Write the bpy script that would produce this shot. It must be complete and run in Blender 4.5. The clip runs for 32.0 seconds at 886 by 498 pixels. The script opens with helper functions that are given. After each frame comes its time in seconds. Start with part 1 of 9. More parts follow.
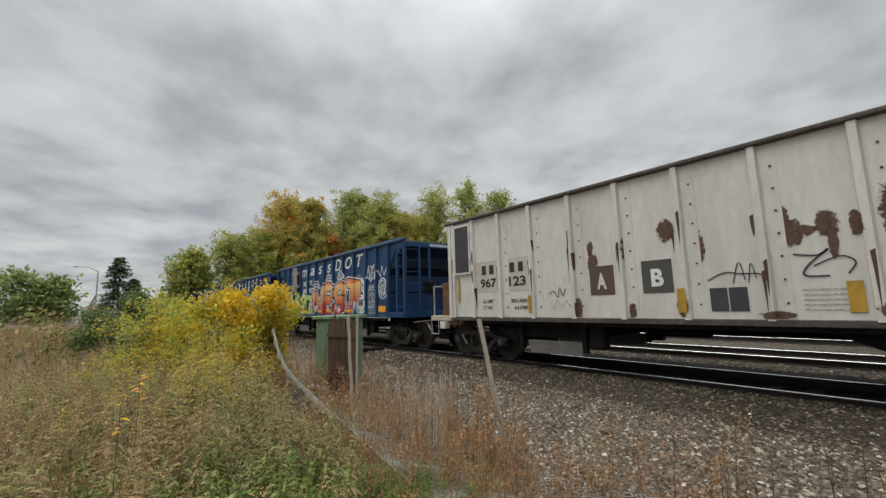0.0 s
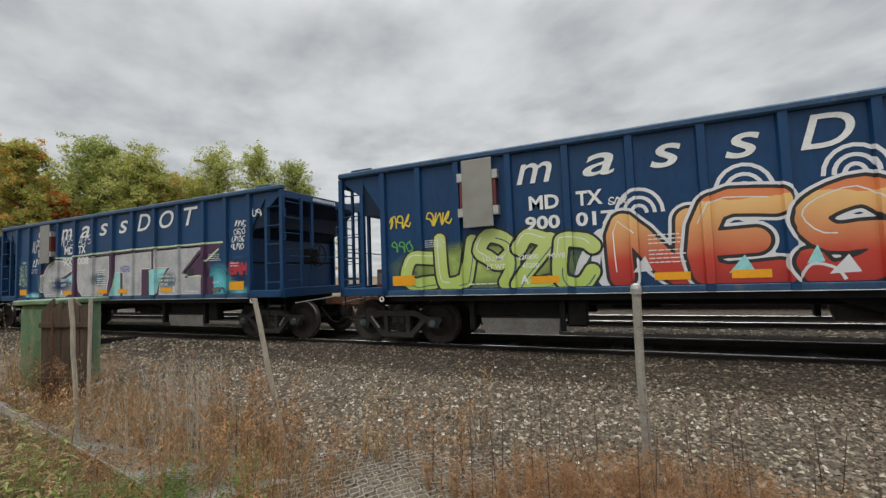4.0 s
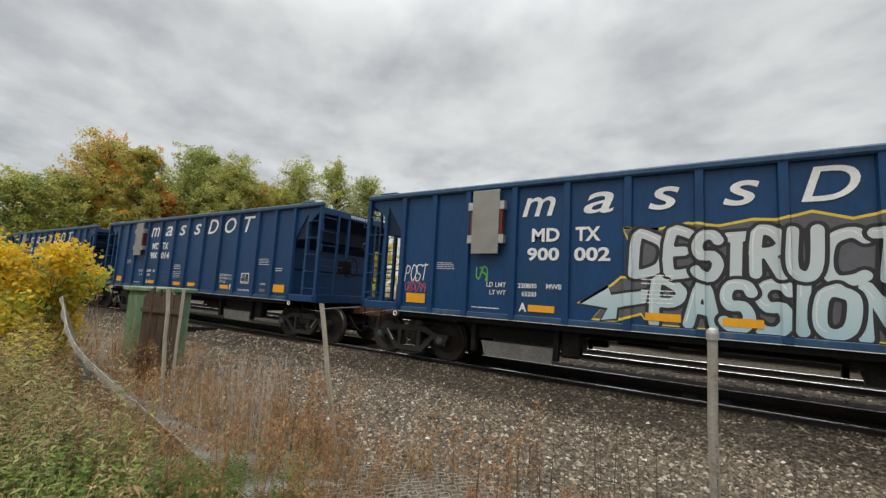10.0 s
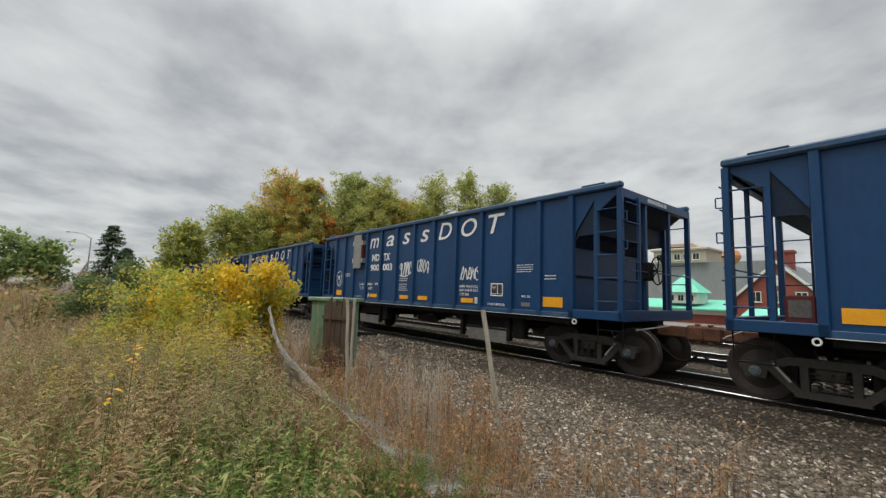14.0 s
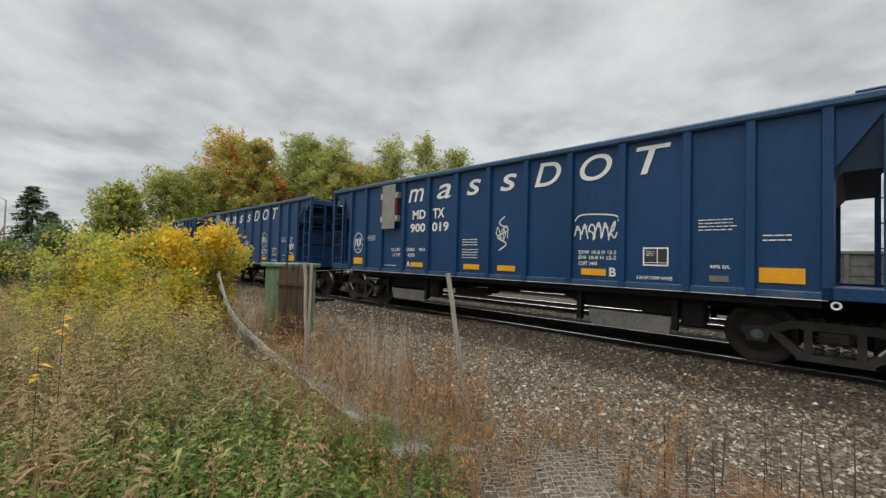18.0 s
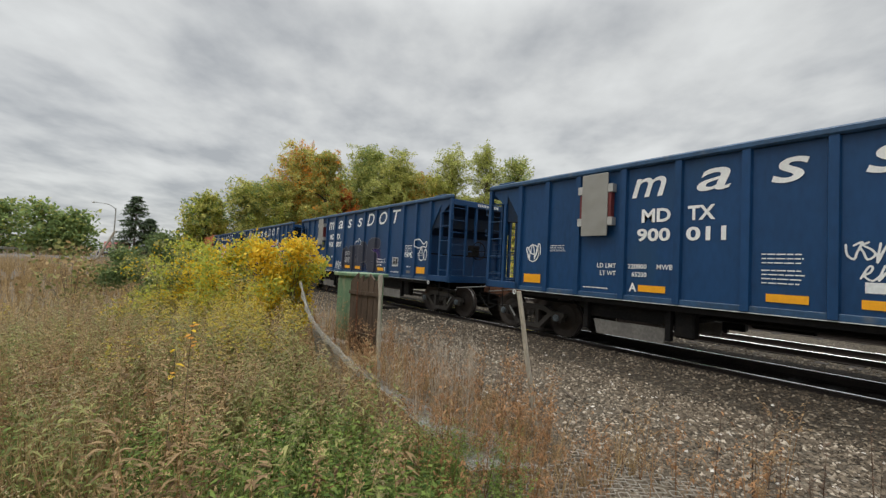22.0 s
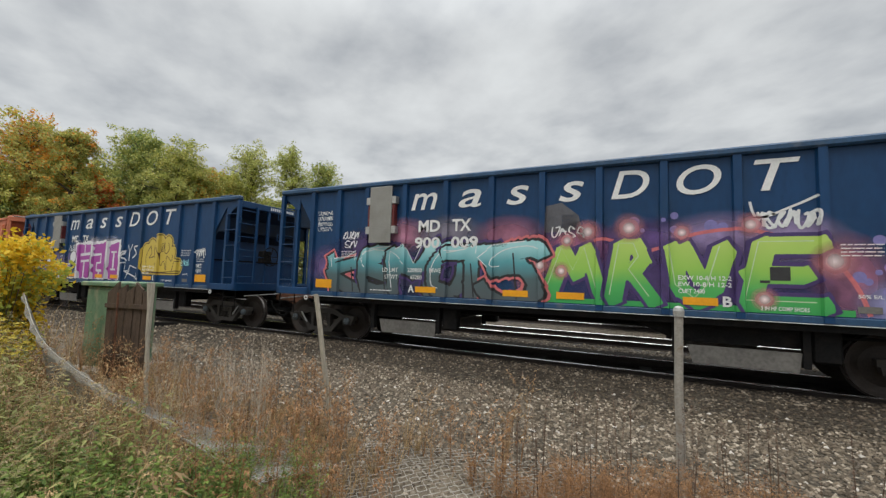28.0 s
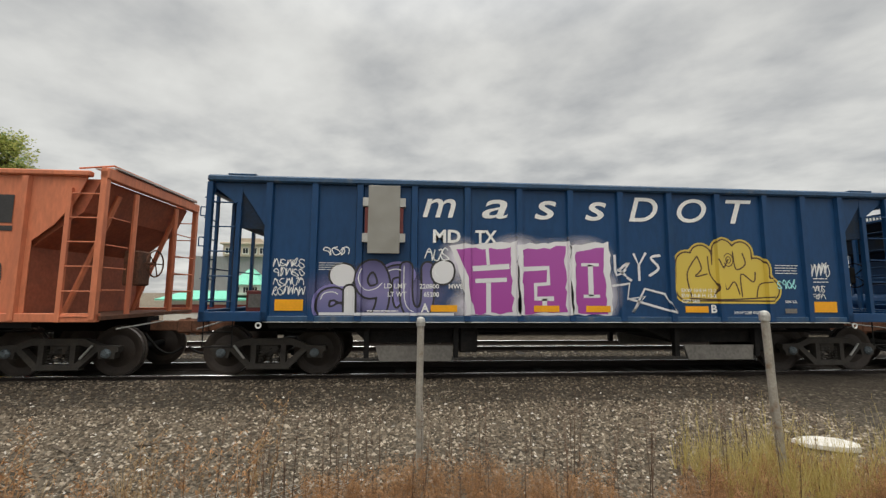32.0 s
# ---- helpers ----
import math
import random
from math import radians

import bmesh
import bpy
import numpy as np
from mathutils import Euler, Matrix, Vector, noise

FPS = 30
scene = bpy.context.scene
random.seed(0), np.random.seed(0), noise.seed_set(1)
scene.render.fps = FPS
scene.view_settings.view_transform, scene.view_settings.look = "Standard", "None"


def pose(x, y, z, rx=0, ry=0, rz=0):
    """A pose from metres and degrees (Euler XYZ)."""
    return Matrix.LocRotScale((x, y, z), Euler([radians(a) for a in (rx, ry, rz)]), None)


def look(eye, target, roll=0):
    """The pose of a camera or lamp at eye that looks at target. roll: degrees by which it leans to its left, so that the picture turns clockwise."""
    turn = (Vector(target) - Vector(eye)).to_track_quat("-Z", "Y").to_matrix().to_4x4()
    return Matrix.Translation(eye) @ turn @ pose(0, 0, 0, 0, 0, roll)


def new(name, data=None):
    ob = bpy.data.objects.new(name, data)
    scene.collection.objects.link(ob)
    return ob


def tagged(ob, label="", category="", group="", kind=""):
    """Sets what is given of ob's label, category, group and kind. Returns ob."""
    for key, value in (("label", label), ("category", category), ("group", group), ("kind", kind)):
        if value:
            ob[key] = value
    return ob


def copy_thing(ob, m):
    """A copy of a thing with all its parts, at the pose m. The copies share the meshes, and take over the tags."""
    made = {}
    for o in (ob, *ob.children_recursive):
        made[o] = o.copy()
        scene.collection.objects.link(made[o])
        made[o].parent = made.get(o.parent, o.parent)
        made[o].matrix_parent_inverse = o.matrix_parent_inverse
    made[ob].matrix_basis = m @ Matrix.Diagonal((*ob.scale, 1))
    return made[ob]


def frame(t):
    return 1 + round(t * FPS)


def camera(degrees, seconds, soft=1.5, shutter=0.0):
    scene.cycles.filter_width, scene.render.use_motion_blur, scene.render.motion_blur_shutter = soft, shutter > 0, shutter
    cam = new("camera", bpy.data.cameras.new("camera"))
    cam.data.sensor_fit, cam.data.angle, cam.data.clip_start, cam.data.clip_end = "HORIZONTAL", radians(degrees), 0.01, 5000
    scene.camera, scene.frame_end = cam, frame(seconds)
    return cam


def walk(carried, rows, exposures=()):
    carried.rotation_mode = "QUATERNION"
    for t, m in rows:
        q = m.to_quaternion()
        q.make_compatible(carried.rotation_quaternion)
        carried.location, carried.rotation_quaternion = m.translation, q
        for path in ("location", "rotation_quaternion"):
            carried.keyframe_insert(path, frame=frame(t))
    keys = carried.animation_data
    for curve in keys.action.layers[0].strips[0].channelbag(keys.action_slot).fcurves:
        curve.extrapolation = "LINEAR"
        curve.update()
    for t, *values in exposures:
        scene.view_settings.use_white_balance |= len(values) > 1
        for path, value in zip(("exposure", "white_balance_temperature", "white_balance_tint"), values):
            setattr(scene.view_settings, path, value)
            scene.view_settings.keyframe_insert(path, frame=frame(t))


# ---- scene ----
cam = camera(94.21, 32.0, soft=1.35)
PATH = [
    (0.0, 0.133, 0.081, 1.485, 97.56, 1.70, 51.82),
    (0.5, 0.079, 0.076, 1.466, 97.19, 1.85, 53.78),
    (1.0, 0.099, 0.066, 1.462, 97.30, 2.36, 53.82),
    (1.5, 0.104, 0.086, 1.468, 95.05, 1.12, 49.66),
    (2.0, 0.163, 0.110, 1.492, 95.40, 0.43, 44.08),
    (2.5, 0.147, 0.195, 1.495, 95.63, -0.48, 36.72),
    (4.5, 0.181, 0.183, 1.474, 93.13, 2.71, 23.04),
    (5.0, 0.063, 0.142, 1.448, 93.88, -3.19, 41.16),
    (5.5, 0.031, 0.127, 1.460, 92.58, -6.22, 42.66),
    (6.0, 0.033, 0.151, 1.484, 91.93, -5.17, 31.63),
    (6.5, 0.026, 0.174, 1.469, 90.66, -2.89, 26.16),
    (7.0, 0.108, 0.170, 1.507, 90.10, -2.40, 16.89),
    (7.5, 0.122, 0.145, 1.520, 90.63, -3.16, 2.60),
    (8.0, 0.209, 0.143, 1.505, 92.54, -1.11, 17.71),
    (8.5, 0.123, 0.093, 1.451, 90.99, 0.09, 42.58),
    (9.0, 0.120, 0.092, 1.439, 94.34, -0.96, 36.97),
    (9.5, 0.172, 0.118, 1.476, 95.28, -2.14, 26.11),
    (10.0, 0.197, 0.163, 1.486, 96.17, -3.24, 32.20),
    (10.5, 0.239, 0.125, 1.464, 94.40, -4.86, 43.35),
    (11.0, 0.127, 0.153, 1.453, 94.66, -3.13, 43.48),
    (11.5, -0.080, 0.078, 1.466, 95.59, -2.06, 41.56),
    (12.0, -0.133, 0.111, 1.459, 95.05, -1.44, 40.08),
    (12.5, -0.041, 0.080, 1.466, 95.16, -0.01, 42.49),
    (13.0, -0.013, 0.067, 1.468, 96.03, -0.78, 48.49),
    (13.5, -0.038, 0.046, 1.473, 96.04, -1.99, 51.51),
    (15.5, 0.091, 0.109, 1.465, 96.68, -1.88, 47.07),
    (16.0, 0.104, 0.117, 1.465, 95.81, -1.54, 52.21),
    (16.5, 0.027, 0.091, 1.463, 94.93, -1.44, 55.33),
    (17.0, -0.082, 0.076, 1.467, 94.25, -0.97, 53.73),
    (17.5, -0.129, 0.070, 1.459, 93.86, -0.31, 47.02),
    (18.0, -0.167, 0.081, 1.447, 91.56, -1.61, 44.82),
    (18.5, -0.220, 0.033, 1.444, 92.31, -4.23, 52.14),
    (19.0, -0.185, -0.019, 1.459, 93.74, -4.10, 55.19),
    (19.5, -0.087, -0.064, 1.486, 92.94, -2.77, 53.77),
    (20.0, -0.107, -0.081, 1.497, 91.58, -3.92, 52.31),
    (20.5, -0.143, -0.118, 1.527, 92.08, -4.99, 51.88),
    (21.0, -0.117, -0.140, 1.533, 92.62, -4.05, 51.33),
    (21.5, -0.124, -0.130, 1.533, 92.57, -3.17, 51.65),
    (22.0, -0.157, -0.130, 1.530, 92.42, -2.90, 52.75),
    (22.5, -0.173, -0.137, 1.530, 92.30, -2.79, 53.34),
    (23.0, -0.170, -0.130, 1.517, 92.61, -2.55, 52.07),
    (23.5, -0.151, -0.122, 1.530, 93.10, -2.52, 49.47),
    (24.0, -0.123, -0.119, 1.525, 93.54, -2.49, 48.20),
    (24.5, -0.144, -0.136, 1.521, 93.73, -2.85, 49.58),
    (26.5, -0.082, -0.211, 1.443, 95.63, -1.32, 48.38),
    (27.0, -0.096, -0.230, 1.487, 95.18, -2.65, 44.86),
    (27.5, -0.019, -0.216, 1.477, 94.84, -2.29, 38.12),
    (28.0, 0.010, -0.168, 1.482, 94.59, -1.84, 26.48),
    (28.5, 0.050, -0.146, 1.478, 93.99, -1.24, 15.07),
    (29.0, 0.010, -0.173, 1.484, 93.59, -0.81, 18.72),
    (29.5, -0.056, -0.192, 1.468, 93.40, -1.46, 28.27),
    (30.0, -0.084, -0.199, 1.445, 92.95, -2.42, 32.84),
    (30.5, -0.072, -0.194, 1.454, 92.65, -2.37, 30.34),
    (31.0, -0.008, -0.123, 1.475, 92.28, -1.39, 20.18),
    (31.5, 0.091, -0.163, 1.534, 93.45, -1.13, 4.01),
    (32.0, 0.138, -0.208, 1.574, 96.24, -0.37, -4.49),
]
walk(cam, [(r[0], pose(*r[1:])) for r in PATH],
     [(t, e, k, 7) for t, e, k in ((0, 0.27, 6500), (1, 0.24, 6450), (2, 0.38, 6480), (5, 0.42, 6580), (7, 0.60, 6950), (8, 0.56, 6750), (11, 0.46, 6580), (13, 0.36, 6580), (16, 0.42, 6480), (19, 0.44, 6580), (23, 0.46, 6580), (24, 0.38, 6580), (27, 0.40, 6480), (28, 0.46, 6480), (30, 0.44, 6700), (31, 0.54, 6980), (32, 0.46, 6850))])

# ---- overcast sky and a broad weak sun ----
def make_world():
    w = bpy.data.worlds.new("overcast_sky")
    w.use_nodes = True
    scene.world = w
    nt = w.node_tree
    N, Lk = nt.nodes, nt.links
    bg = N["Background"]
    co = N.new("ShaderNodeTexCoord")
    sep = N.new("ShaderNodeSeparateXYZ")
    Lk.new(co.outputs["Generated"], sep.inputs[0])
    zz = N.new("ShaderNodeMath"); zz.operation = "MAXIMUM"
    Lk.new(sep.outputs[2], zz.inputs[0]); zz.inputs[1].default_value = 0.0
    za = N.new("ShaderNodeMath"); za.operation = "ADD"
    Lk.new(zz.outputs[0], za.inputs[0]); za.inputs[1].default_value = 0.17
    dv = N.new("ShaderNodeVectorMath"); dv.operation = "DIVIDE"
    cb = N.new("ShaderNodeCombineXYZ")
    for i in range(3):
        Lk.new(za.outputs[0], cb.inputs[i])
    Lk.new(co.outputs["Generated"], dv.inputs[0]); Lk.new(cb.outputs[0], dv.inputs[1])
    mp = N.new("ShaderNodeMapping")
    mp.inputs["Rotation"].default_value = (0, 0, radians(35)); mp.inputs["Scale"].default_value = (1.0, 1.0, 0.0)
    Lk.new(dv.outputs[0], mp.inputs[0])
    n1 = N.new("ShaderNodeTexNoise"); n1.inputs["Scale"].default_value = 2.1; n1.inputs["Detail"].default_value = 7; n1.inputs["Roughness"].default_value = 0.50
    n1.inputs["Distortion"].default_value = 0.0
    n2 = N.new("ShaderNodeTexNoise"); n2.inputs["Scale"].default_value = 0.42; n2.inputs["Detail"].default_value = 2
    Lk.new(mp.outputs[0], n1.inputs["Vector"]); Lk.new(mp.outputs[0], n2.inputs["Vector"])
    mx = N.new("ShaderNodeMath"); mx.operation = "MULTIPLY_ADD"
    Lk.new(n2.outputs[0], mx.inputs[0]); mx.inputs[1].default_value = 0.45; Lk.new(n1.outputs[0], mx.inputs[2])
    n3 = N.new("ShaderNodeTexNoise"); n3.inputs["Scale"].default_value = 5.5; n3.inputs["Detail"].default_value = 6; n3.inputs["Roughness"].default_value = 0.52
    m3 = N.new("ShaderNodeMapping"); m3.inputs["Location"].default_value = (3.1, 1.7, 0.4); m3.inputs["Rotation"].default_value = (0, 0, radians(-50)); m3.inputs["Scale"].default_value = (1.0, 1.4, 1.0)
    Lk.new(mp.outputs[0], m3.inputs[0]); Lk.new(m3.outputs[0], n3.inputs["Vector"])
    ma = N.new("ShaderNodeMath"); ma.operation = "MULTIPLY_ADD"; ma.inputs[1].default_value = 0.26
    Lk.new(n3.outputs[0], ma.inputs[0]); Lk.new(mx.outputs[0], ma.inputs[2])
    mx = N.new("ShaderNodeMath"); mx.operation = "SUBTRACT"; mx.inputs[1].default_value = 0.13
    Lk.new(ma.outputs[0], mx.inputs[0])
    rp = N.new("ShaderNodeValToRGB")
    e = rp.color_ramp.elements
    e[0].position, e[0].color = 0.53, (0.32, 0.33, 0.352, 1)
    e[1].position, e[1].color = 0.95, (0.57, 0.576, 0.585, 1)
    m = e.new(0.68); m.color = (0.425, 0.432, 0.448, 1)
    m = e.new(0.80); m.color = (0.505, 0.51, 0.52, 1)
    Lk.new(mx.outputs[0], rp.inputs[0])
    sky = N.new("ShaderNodeTexSky")
    sky.sky_type, sky.sun_disc = "NISHITA", False
    sky.sun_elevation, sky.sun_rotation = radians(69), radians(204)
    sk = N.new("ShaderNodeVectorMath"); sk.operation = "SCALE"; sk.inputs[3].default_value = 0.06
    Lk.new(sky.outputs[0], sk.inputs[0])
    mixn = N.new("ShaderNodeMix"); mixn.data_type = "RGBA"
    mixn.inputs[0].default_value = 0.9
    Lk.new(sk.outputs[0], mixn.inputs[6]); Lk.new(rp.outputs[0], mixn.inputs[7])
    # an overcast sky is about three times brighter overhead than low down
    up = N.new("ShaderNodeMapRange"); up.interpolation_type = "SMOOTHSTEP"
    up.inputs[1].default_value, up.inputs[2].default_value = 0.50, 0.95
    up.inputs[3].default_value, up.inputs[4].default_value = 1.0, 3.5
    Lk.new(sep.outputs[2], up.inputs[0])
    br = N.new("ShaderNodeVectorMath"); br.operation = "SCALE"
    Lk.new(mixn.outputs[2], br.inputs[0]); Lk.new(up.outputs[0], br.inputs[3])
    Lk.new(br.outputs[0], bg.inputs[0])
    bg.inputs[1].default_value = 1.0


make_world()
sun = new("sun", bpy.data.lights.new("sun", "SUN"))
sun.data.energy, sun.data.angle, sun.data.color = 1.15, radians(50), (1.0, 0.92, 0.80)
sun.matrix_basis = look((0, 0, 40), (5, 11, 8))
scene.view_settings.exposure = 0.3
# ---- materials ----
def nodes(name):
    m = bpy.data.materials.new(name)
    m.use_nodes = True
    nt = m.node_tree
    return m, nt, nt.nodes["Principled BSDF"]


def surface(name, base, rough=0.6, metal=0.0, var=0.25, scale=3.0, fine=40.0, bump=0.15, tint=None, tint_at=(0.55, 0.75), spec=0.5, per=0.0, stretch=(1, 1, 1), bump_dist=0.01):
    """base colour with two scales of variation, optional stain colour, bump and per-object change."""
    m, nt, b = nodes(name)
    N, Lk = nt.nodes, nt.links
    co = N.new("ShaderNodeTexCoord")
    mp = N.new("ShaderNodeMapping"); mp.inputs["Scale"].default_value = stretch
    Lk.new(co.outputs["Object"], mp.inputs[0])
    big = N.new("ShaderNodeTexNoise"); big.inputs["Scale"].default_value = scale; big.inputs["Detail"].default_value = 4
    sm = N.new("ShaderNodeTexNoise"); sm.inputs["Scale"].default_value = fine; sm.inputs["Detail"].default_value = 3
    Lk.new(mp.outputs[0], big.inputs["Vector"]); Lk.new(mp.outputs[0], sm.inputs["Vector"])
    ad = N.new("ShaderNodeMath"); ad.operation = "ADD"
    Lk.new(big.outputs[0], ad.inputs[0]); Lk.new(sm.outputs[0], ad.inputs[1])
    mr = N.new("ShaderNodeMapRange")
    mr.inputs[1].default_value, mr.inputs[2].default_value = 0.7, 1.3
    mr.inputs[3].default_value, mr.inputs[4].default_value = 1 - var, 1 + var
    Lk.new(ad.outputs[0], mr.inputs[0])
    out = mr.outputs[0]
    if per:
        oi = N.new("ShaderNodeObjectInfo")
        pr = N.new("ShaderNodeMapRange"); pr.inputs[3].default_value, pr.inputs[4].default_value = 1 - per, 1 + per
        Lk.new(oi.outputs["Random"], pr.inputs[0])
        mu = N.new("ShaderNodeMath"); mu.operation = "MULTIPLY"
        Lk.new(out, mu.inputs[0]); Lk.new(pr.outputs[0], mu.inputs[1])
        out = mu.outputs[0]
    sc = N.new("ShaderNodeVectorMath"); sc.operation = "SCALE"; sc.inputs[0].default_value = base
    Lk.new(out, sc.inputs[3])
    col = sc.outputs[0]
    if tint:
        tn = N.new("ShaderNodeTexNoise"); tn.inputs["Scale"].default_value = scale * 1.7; tn.inputs["Detail"].default_value = 6
        Lk.new(mp.outputs[0], tn.inputs["Vector"])
        tr = N.new("ShaderNodeMapRange"); tr.inputs[1].default_value, tr.inputs[2].default_value = tint_at
        Lk.new(tn.outputs[0], tr.inputs[0])
        mx = N.new("ShaderNodeMix"); mx.data_type = "RGBA"
        Lk.new(tr.outputs[0], mx.inputs[0]); Lk.new(col, mx.inputs[6]); mx.inputs[7].default_value = (*tint, 1)
        col = mx.outputs[2]
    Lk.new(col, b.inputs["Base Color"])
    b.inputs["Roughness"].default_value, b.inputs["Metallic"].default_value = rough, metal
    b.inputs["Specular IOR Level"].default_value = spec
    if bump:
        bp = N.new("ShaderNodeBump"); bp.inputs["Strength"].default_value = bump; bp.inputs["Distance"].default_value = bump_dist
        Lk.new(ad.outputs[0], bp.inputs["Height"]); Lk.new(bp.outputs[0], b.inputs["Normal"])
    return m


def leafy(name, a, b_, rough=0.55, light=0.35):
    """foliage: colour varies from leaf to leaf, with some light passing through."""
    m, nt, b = nodes(name)
    N, Lk = nt.nodes, nt.links
    g = N.new("ShaderNodeNewGeometry")
    mx = N.new("ShaderNodeMix"); mx.data_type = "RGBA"
    mx.inputs[6].default_value, mx.inputs[7].default_value = (*a, 1), (*b_, 1)
    Lk.new(g.outputs["Random Per Island"], mx.inputs[0])
    Lk.new(mx.outputs[2], b.inputs["Base Color"])
    b.inputs["Roughness"].default_value = rough
    b.inputs["Specular IOR Level"].default_value = 0.25
    tr = N.new("ShaderNodeBsdfTranslucent")
    Lk.new(mx.outputs[2], tr.inputs[0])
    ms = N.new("ShaderNodeMixShader"); ms.inputs[0].default_value = light
    Lk.new(b.outputs[0], ms.inputs[1]); Lk.new(tr.outputs[0], ms.inputs[2])
    Lk.new(ms.outputs[0], N["Material Output"].inputs[0])
    return m


NAVY = surface("navy_paint", (0.0075, 0.045, 0.125), 0.42, 0, 0.16, 0.9, 14, 0.05, tint=(0.014, 0.05, 0.105), tint_at=(0.58, 0.8), per=0.06, spec=0.32, stretch=(1, 1, 0.35))
NAVY_EDGE = surface("worn_navy_edge", (0.018, 0.062, 0.135), 0.45, 0, 0.3, 2, 18, 0.1, tint=(0.09, 0.11, 0.14), tint_at=(0.6, 0.75))
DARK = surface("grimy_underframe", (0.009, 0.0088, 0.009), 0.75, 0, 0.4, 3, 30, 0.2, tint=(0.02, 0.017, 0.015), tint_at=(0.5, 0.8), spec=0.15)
# oily ties under the train, blackened further with the wagons' shade in their colour
OILY_SHADE_TIE = surface("oily_tie_with_shade", (0.013, 0.011, 0.010), 0.9, 0, 0.4, 3, 25, 0.4, stretch=(4, 0.6, 1), per=0.25)
TRUCKM = surface("dusty_cast_steel", (0.046, 0.041, 0.036), 0.75, 0.1, 0.35, 5, 40, 0.25, tint=(0.06, 0.048, 0.038), tint_at=(0.5, 0.78))
WHEELM = surface("brown_wheel_steel", (0.038, 0.029, 0.024), 0.6, 0.3, 0.3, 6, 40, 0.15)
CAPM = surface("dusty_bluish_bearing_cap", (0.11, 0.135, 0.15), 0.6, 0.2, 0.3, 6, 40, 0.2, tint=(0.06, 0.055, 0.05))
# navy of the end slopes, darkened so the colour holds their shade
NAVY_SHADE = surface("navy_slope_shade_in_colour", (0.006, 0.018, 0.042), 0.6, 0, 0.35, 2, 20, 0.15, tint=(0.012, 0.016, 0.022), tint_at=(0.45, 0.7), spec=0.25)
TREAD = surface("polished_wheel_tread", (0.32, 0.30, 0.28), 0.35, 0.9, 0.2, 6, 60, 0.05)
BINM = surface("grey_discharge_gate", (0.15, 0.142, 0.13), 0.75, 0, 0.3, 2, 20, 0.15, tint=(0.10, 0.092, 0.085))
WHITE = surface("white_lettering", (0.74, 0.75, 0.74), 0.55, 0, 0.1, 4, 30, 0.02)
YELLOW = surface("yellow_reflector", (0.80, 0.36, 0.01), 0.35, 0, 0.08, 4, 30, 0.02)
GALV = surface("galvanised_mesh_plate", (0.42, 0.42, 0.40), 0.5, 0.5, 0.2, 5, 90, 0.3)
MAROON = surface("maroon_bracket", (0.13, 0.022, 0.02), 0.5, 0, 0.2, 5, 30, 0.05)
RUST = surface("rusty_steel", (0.13, 0.055, 0.03), 0.85, 0, 0.4, 4, 30, 0.35, tint=(0.06, 0.03, 0.02))
ORANGE = surface("faded_orange_paint", (0.60, 0.19, 0.095), 0.6, 0, 0.2, 1.2, 16, 0.08, tint=(0.46, 0.145, 0.08), tint_at=(0.5, 0.75), stretch=(1, 1, 0.3))
CREAM = surface("weathered_off_white_paint", (0.62, 0.60, 0.56), 0.6, 0, 0.1, 0.8, 12, 0.08, tint=(0.50, 0.47, 0.42), tint_at=(0.5, 0.8), stretch=(1, 1, 0.3))
RAILSIDE = surface("rusty_rail", (0.026, 0.019, 0.016), 0.8, 0.2, 0.3, 4, 40, 0.2)
RAILTOP = surface("polished_rail_head", (0.80, 0.80, 0.81), 0.22, 0.85, 0.08, 1.5, 30, 0.02, stretch=(0.2, 1, 1))
TIE = surface("weathered_tie", (0.034, 0.028, 0.024), 0.9, 0, 0.4, 3, 25, 0.4, stretch=(4, 0.6, 1), per=0.25)
GALVPOST = surface("dull_galvanised_post", (0.36, 0.34, 0.30), 0.55, 0.35, 0.22, 6, 50, 0.15, tint=(0.22, 0.15, 0.09), tint_at=(0.55, 0.75))
WOODPOST = surface("grey_weathered_wood", (0.40, 0.36, 0.29), 0.85, 0, 0.3, 8, 40, 0.4, stretch=(3, 3, 0.3))
GREENBOX = surface("faded_green_painted_steel", (0.13, 0.22, 0.13), 0.6, 0, 0.25, 2.5, 25, 0.15, tint=(0.30, 0.30, 0.20), tint_at=(0.5, 0.68), stretch=(1.6, 1.6, 0.5))
RUSTWOOD = surface("brown_rotting_board", (0.085, 0.058, 0.04), 0.9, 0, 0.35, 5, 40, 0.4, stretch=(3, 3, 0.4))
CONC = surface("grey_concrete", (0.36, 0.34, 0.31), 0.9, 0, 0.2, 3, 40, 0.3)
SLAB = surface("pale_limestone", (0.62, 0.60, 0.56), 0.85, 0, 0.15, 5, 50, 0.3)
BARK = surface("grey_brown_bark", (0.10, 0.08, 0.06), 0.9, 0, 0.35, 3, 20, 0.5, stretch=(2, 2, 0.4))
BRICKM = surface("red_brick", (0.27, 0.07, 0.05), 0.85, 0, 0.2, 1.5, 18, 0.2)
ROOFGREY = surface("grey_roof_shingle", (0.17, 0.18, 0.19), 0.85, 0, 0.2, 1, 10, 0.2)
TEAL = surface("teal_metal_roof", (0.18, 0.62, 0.46), 0.55, 0, 0.1, 1, 8, 0.05)
TRIM = surface("white_painted_trim", (0.72, 0.70, 0.66), 0.6, 0, 0.1, 2, 20, 0.05)
TAN = surface("tan_stucco", (0.46, 0.39, 0.31), 0.85, 0, 0.12, 0.5, 6, 0.1)
GLASSM = surface("dark_window_glass", (0.03, 0.035, 0.04), 0.12, 0, 0.1, 1, 5, 0.0)
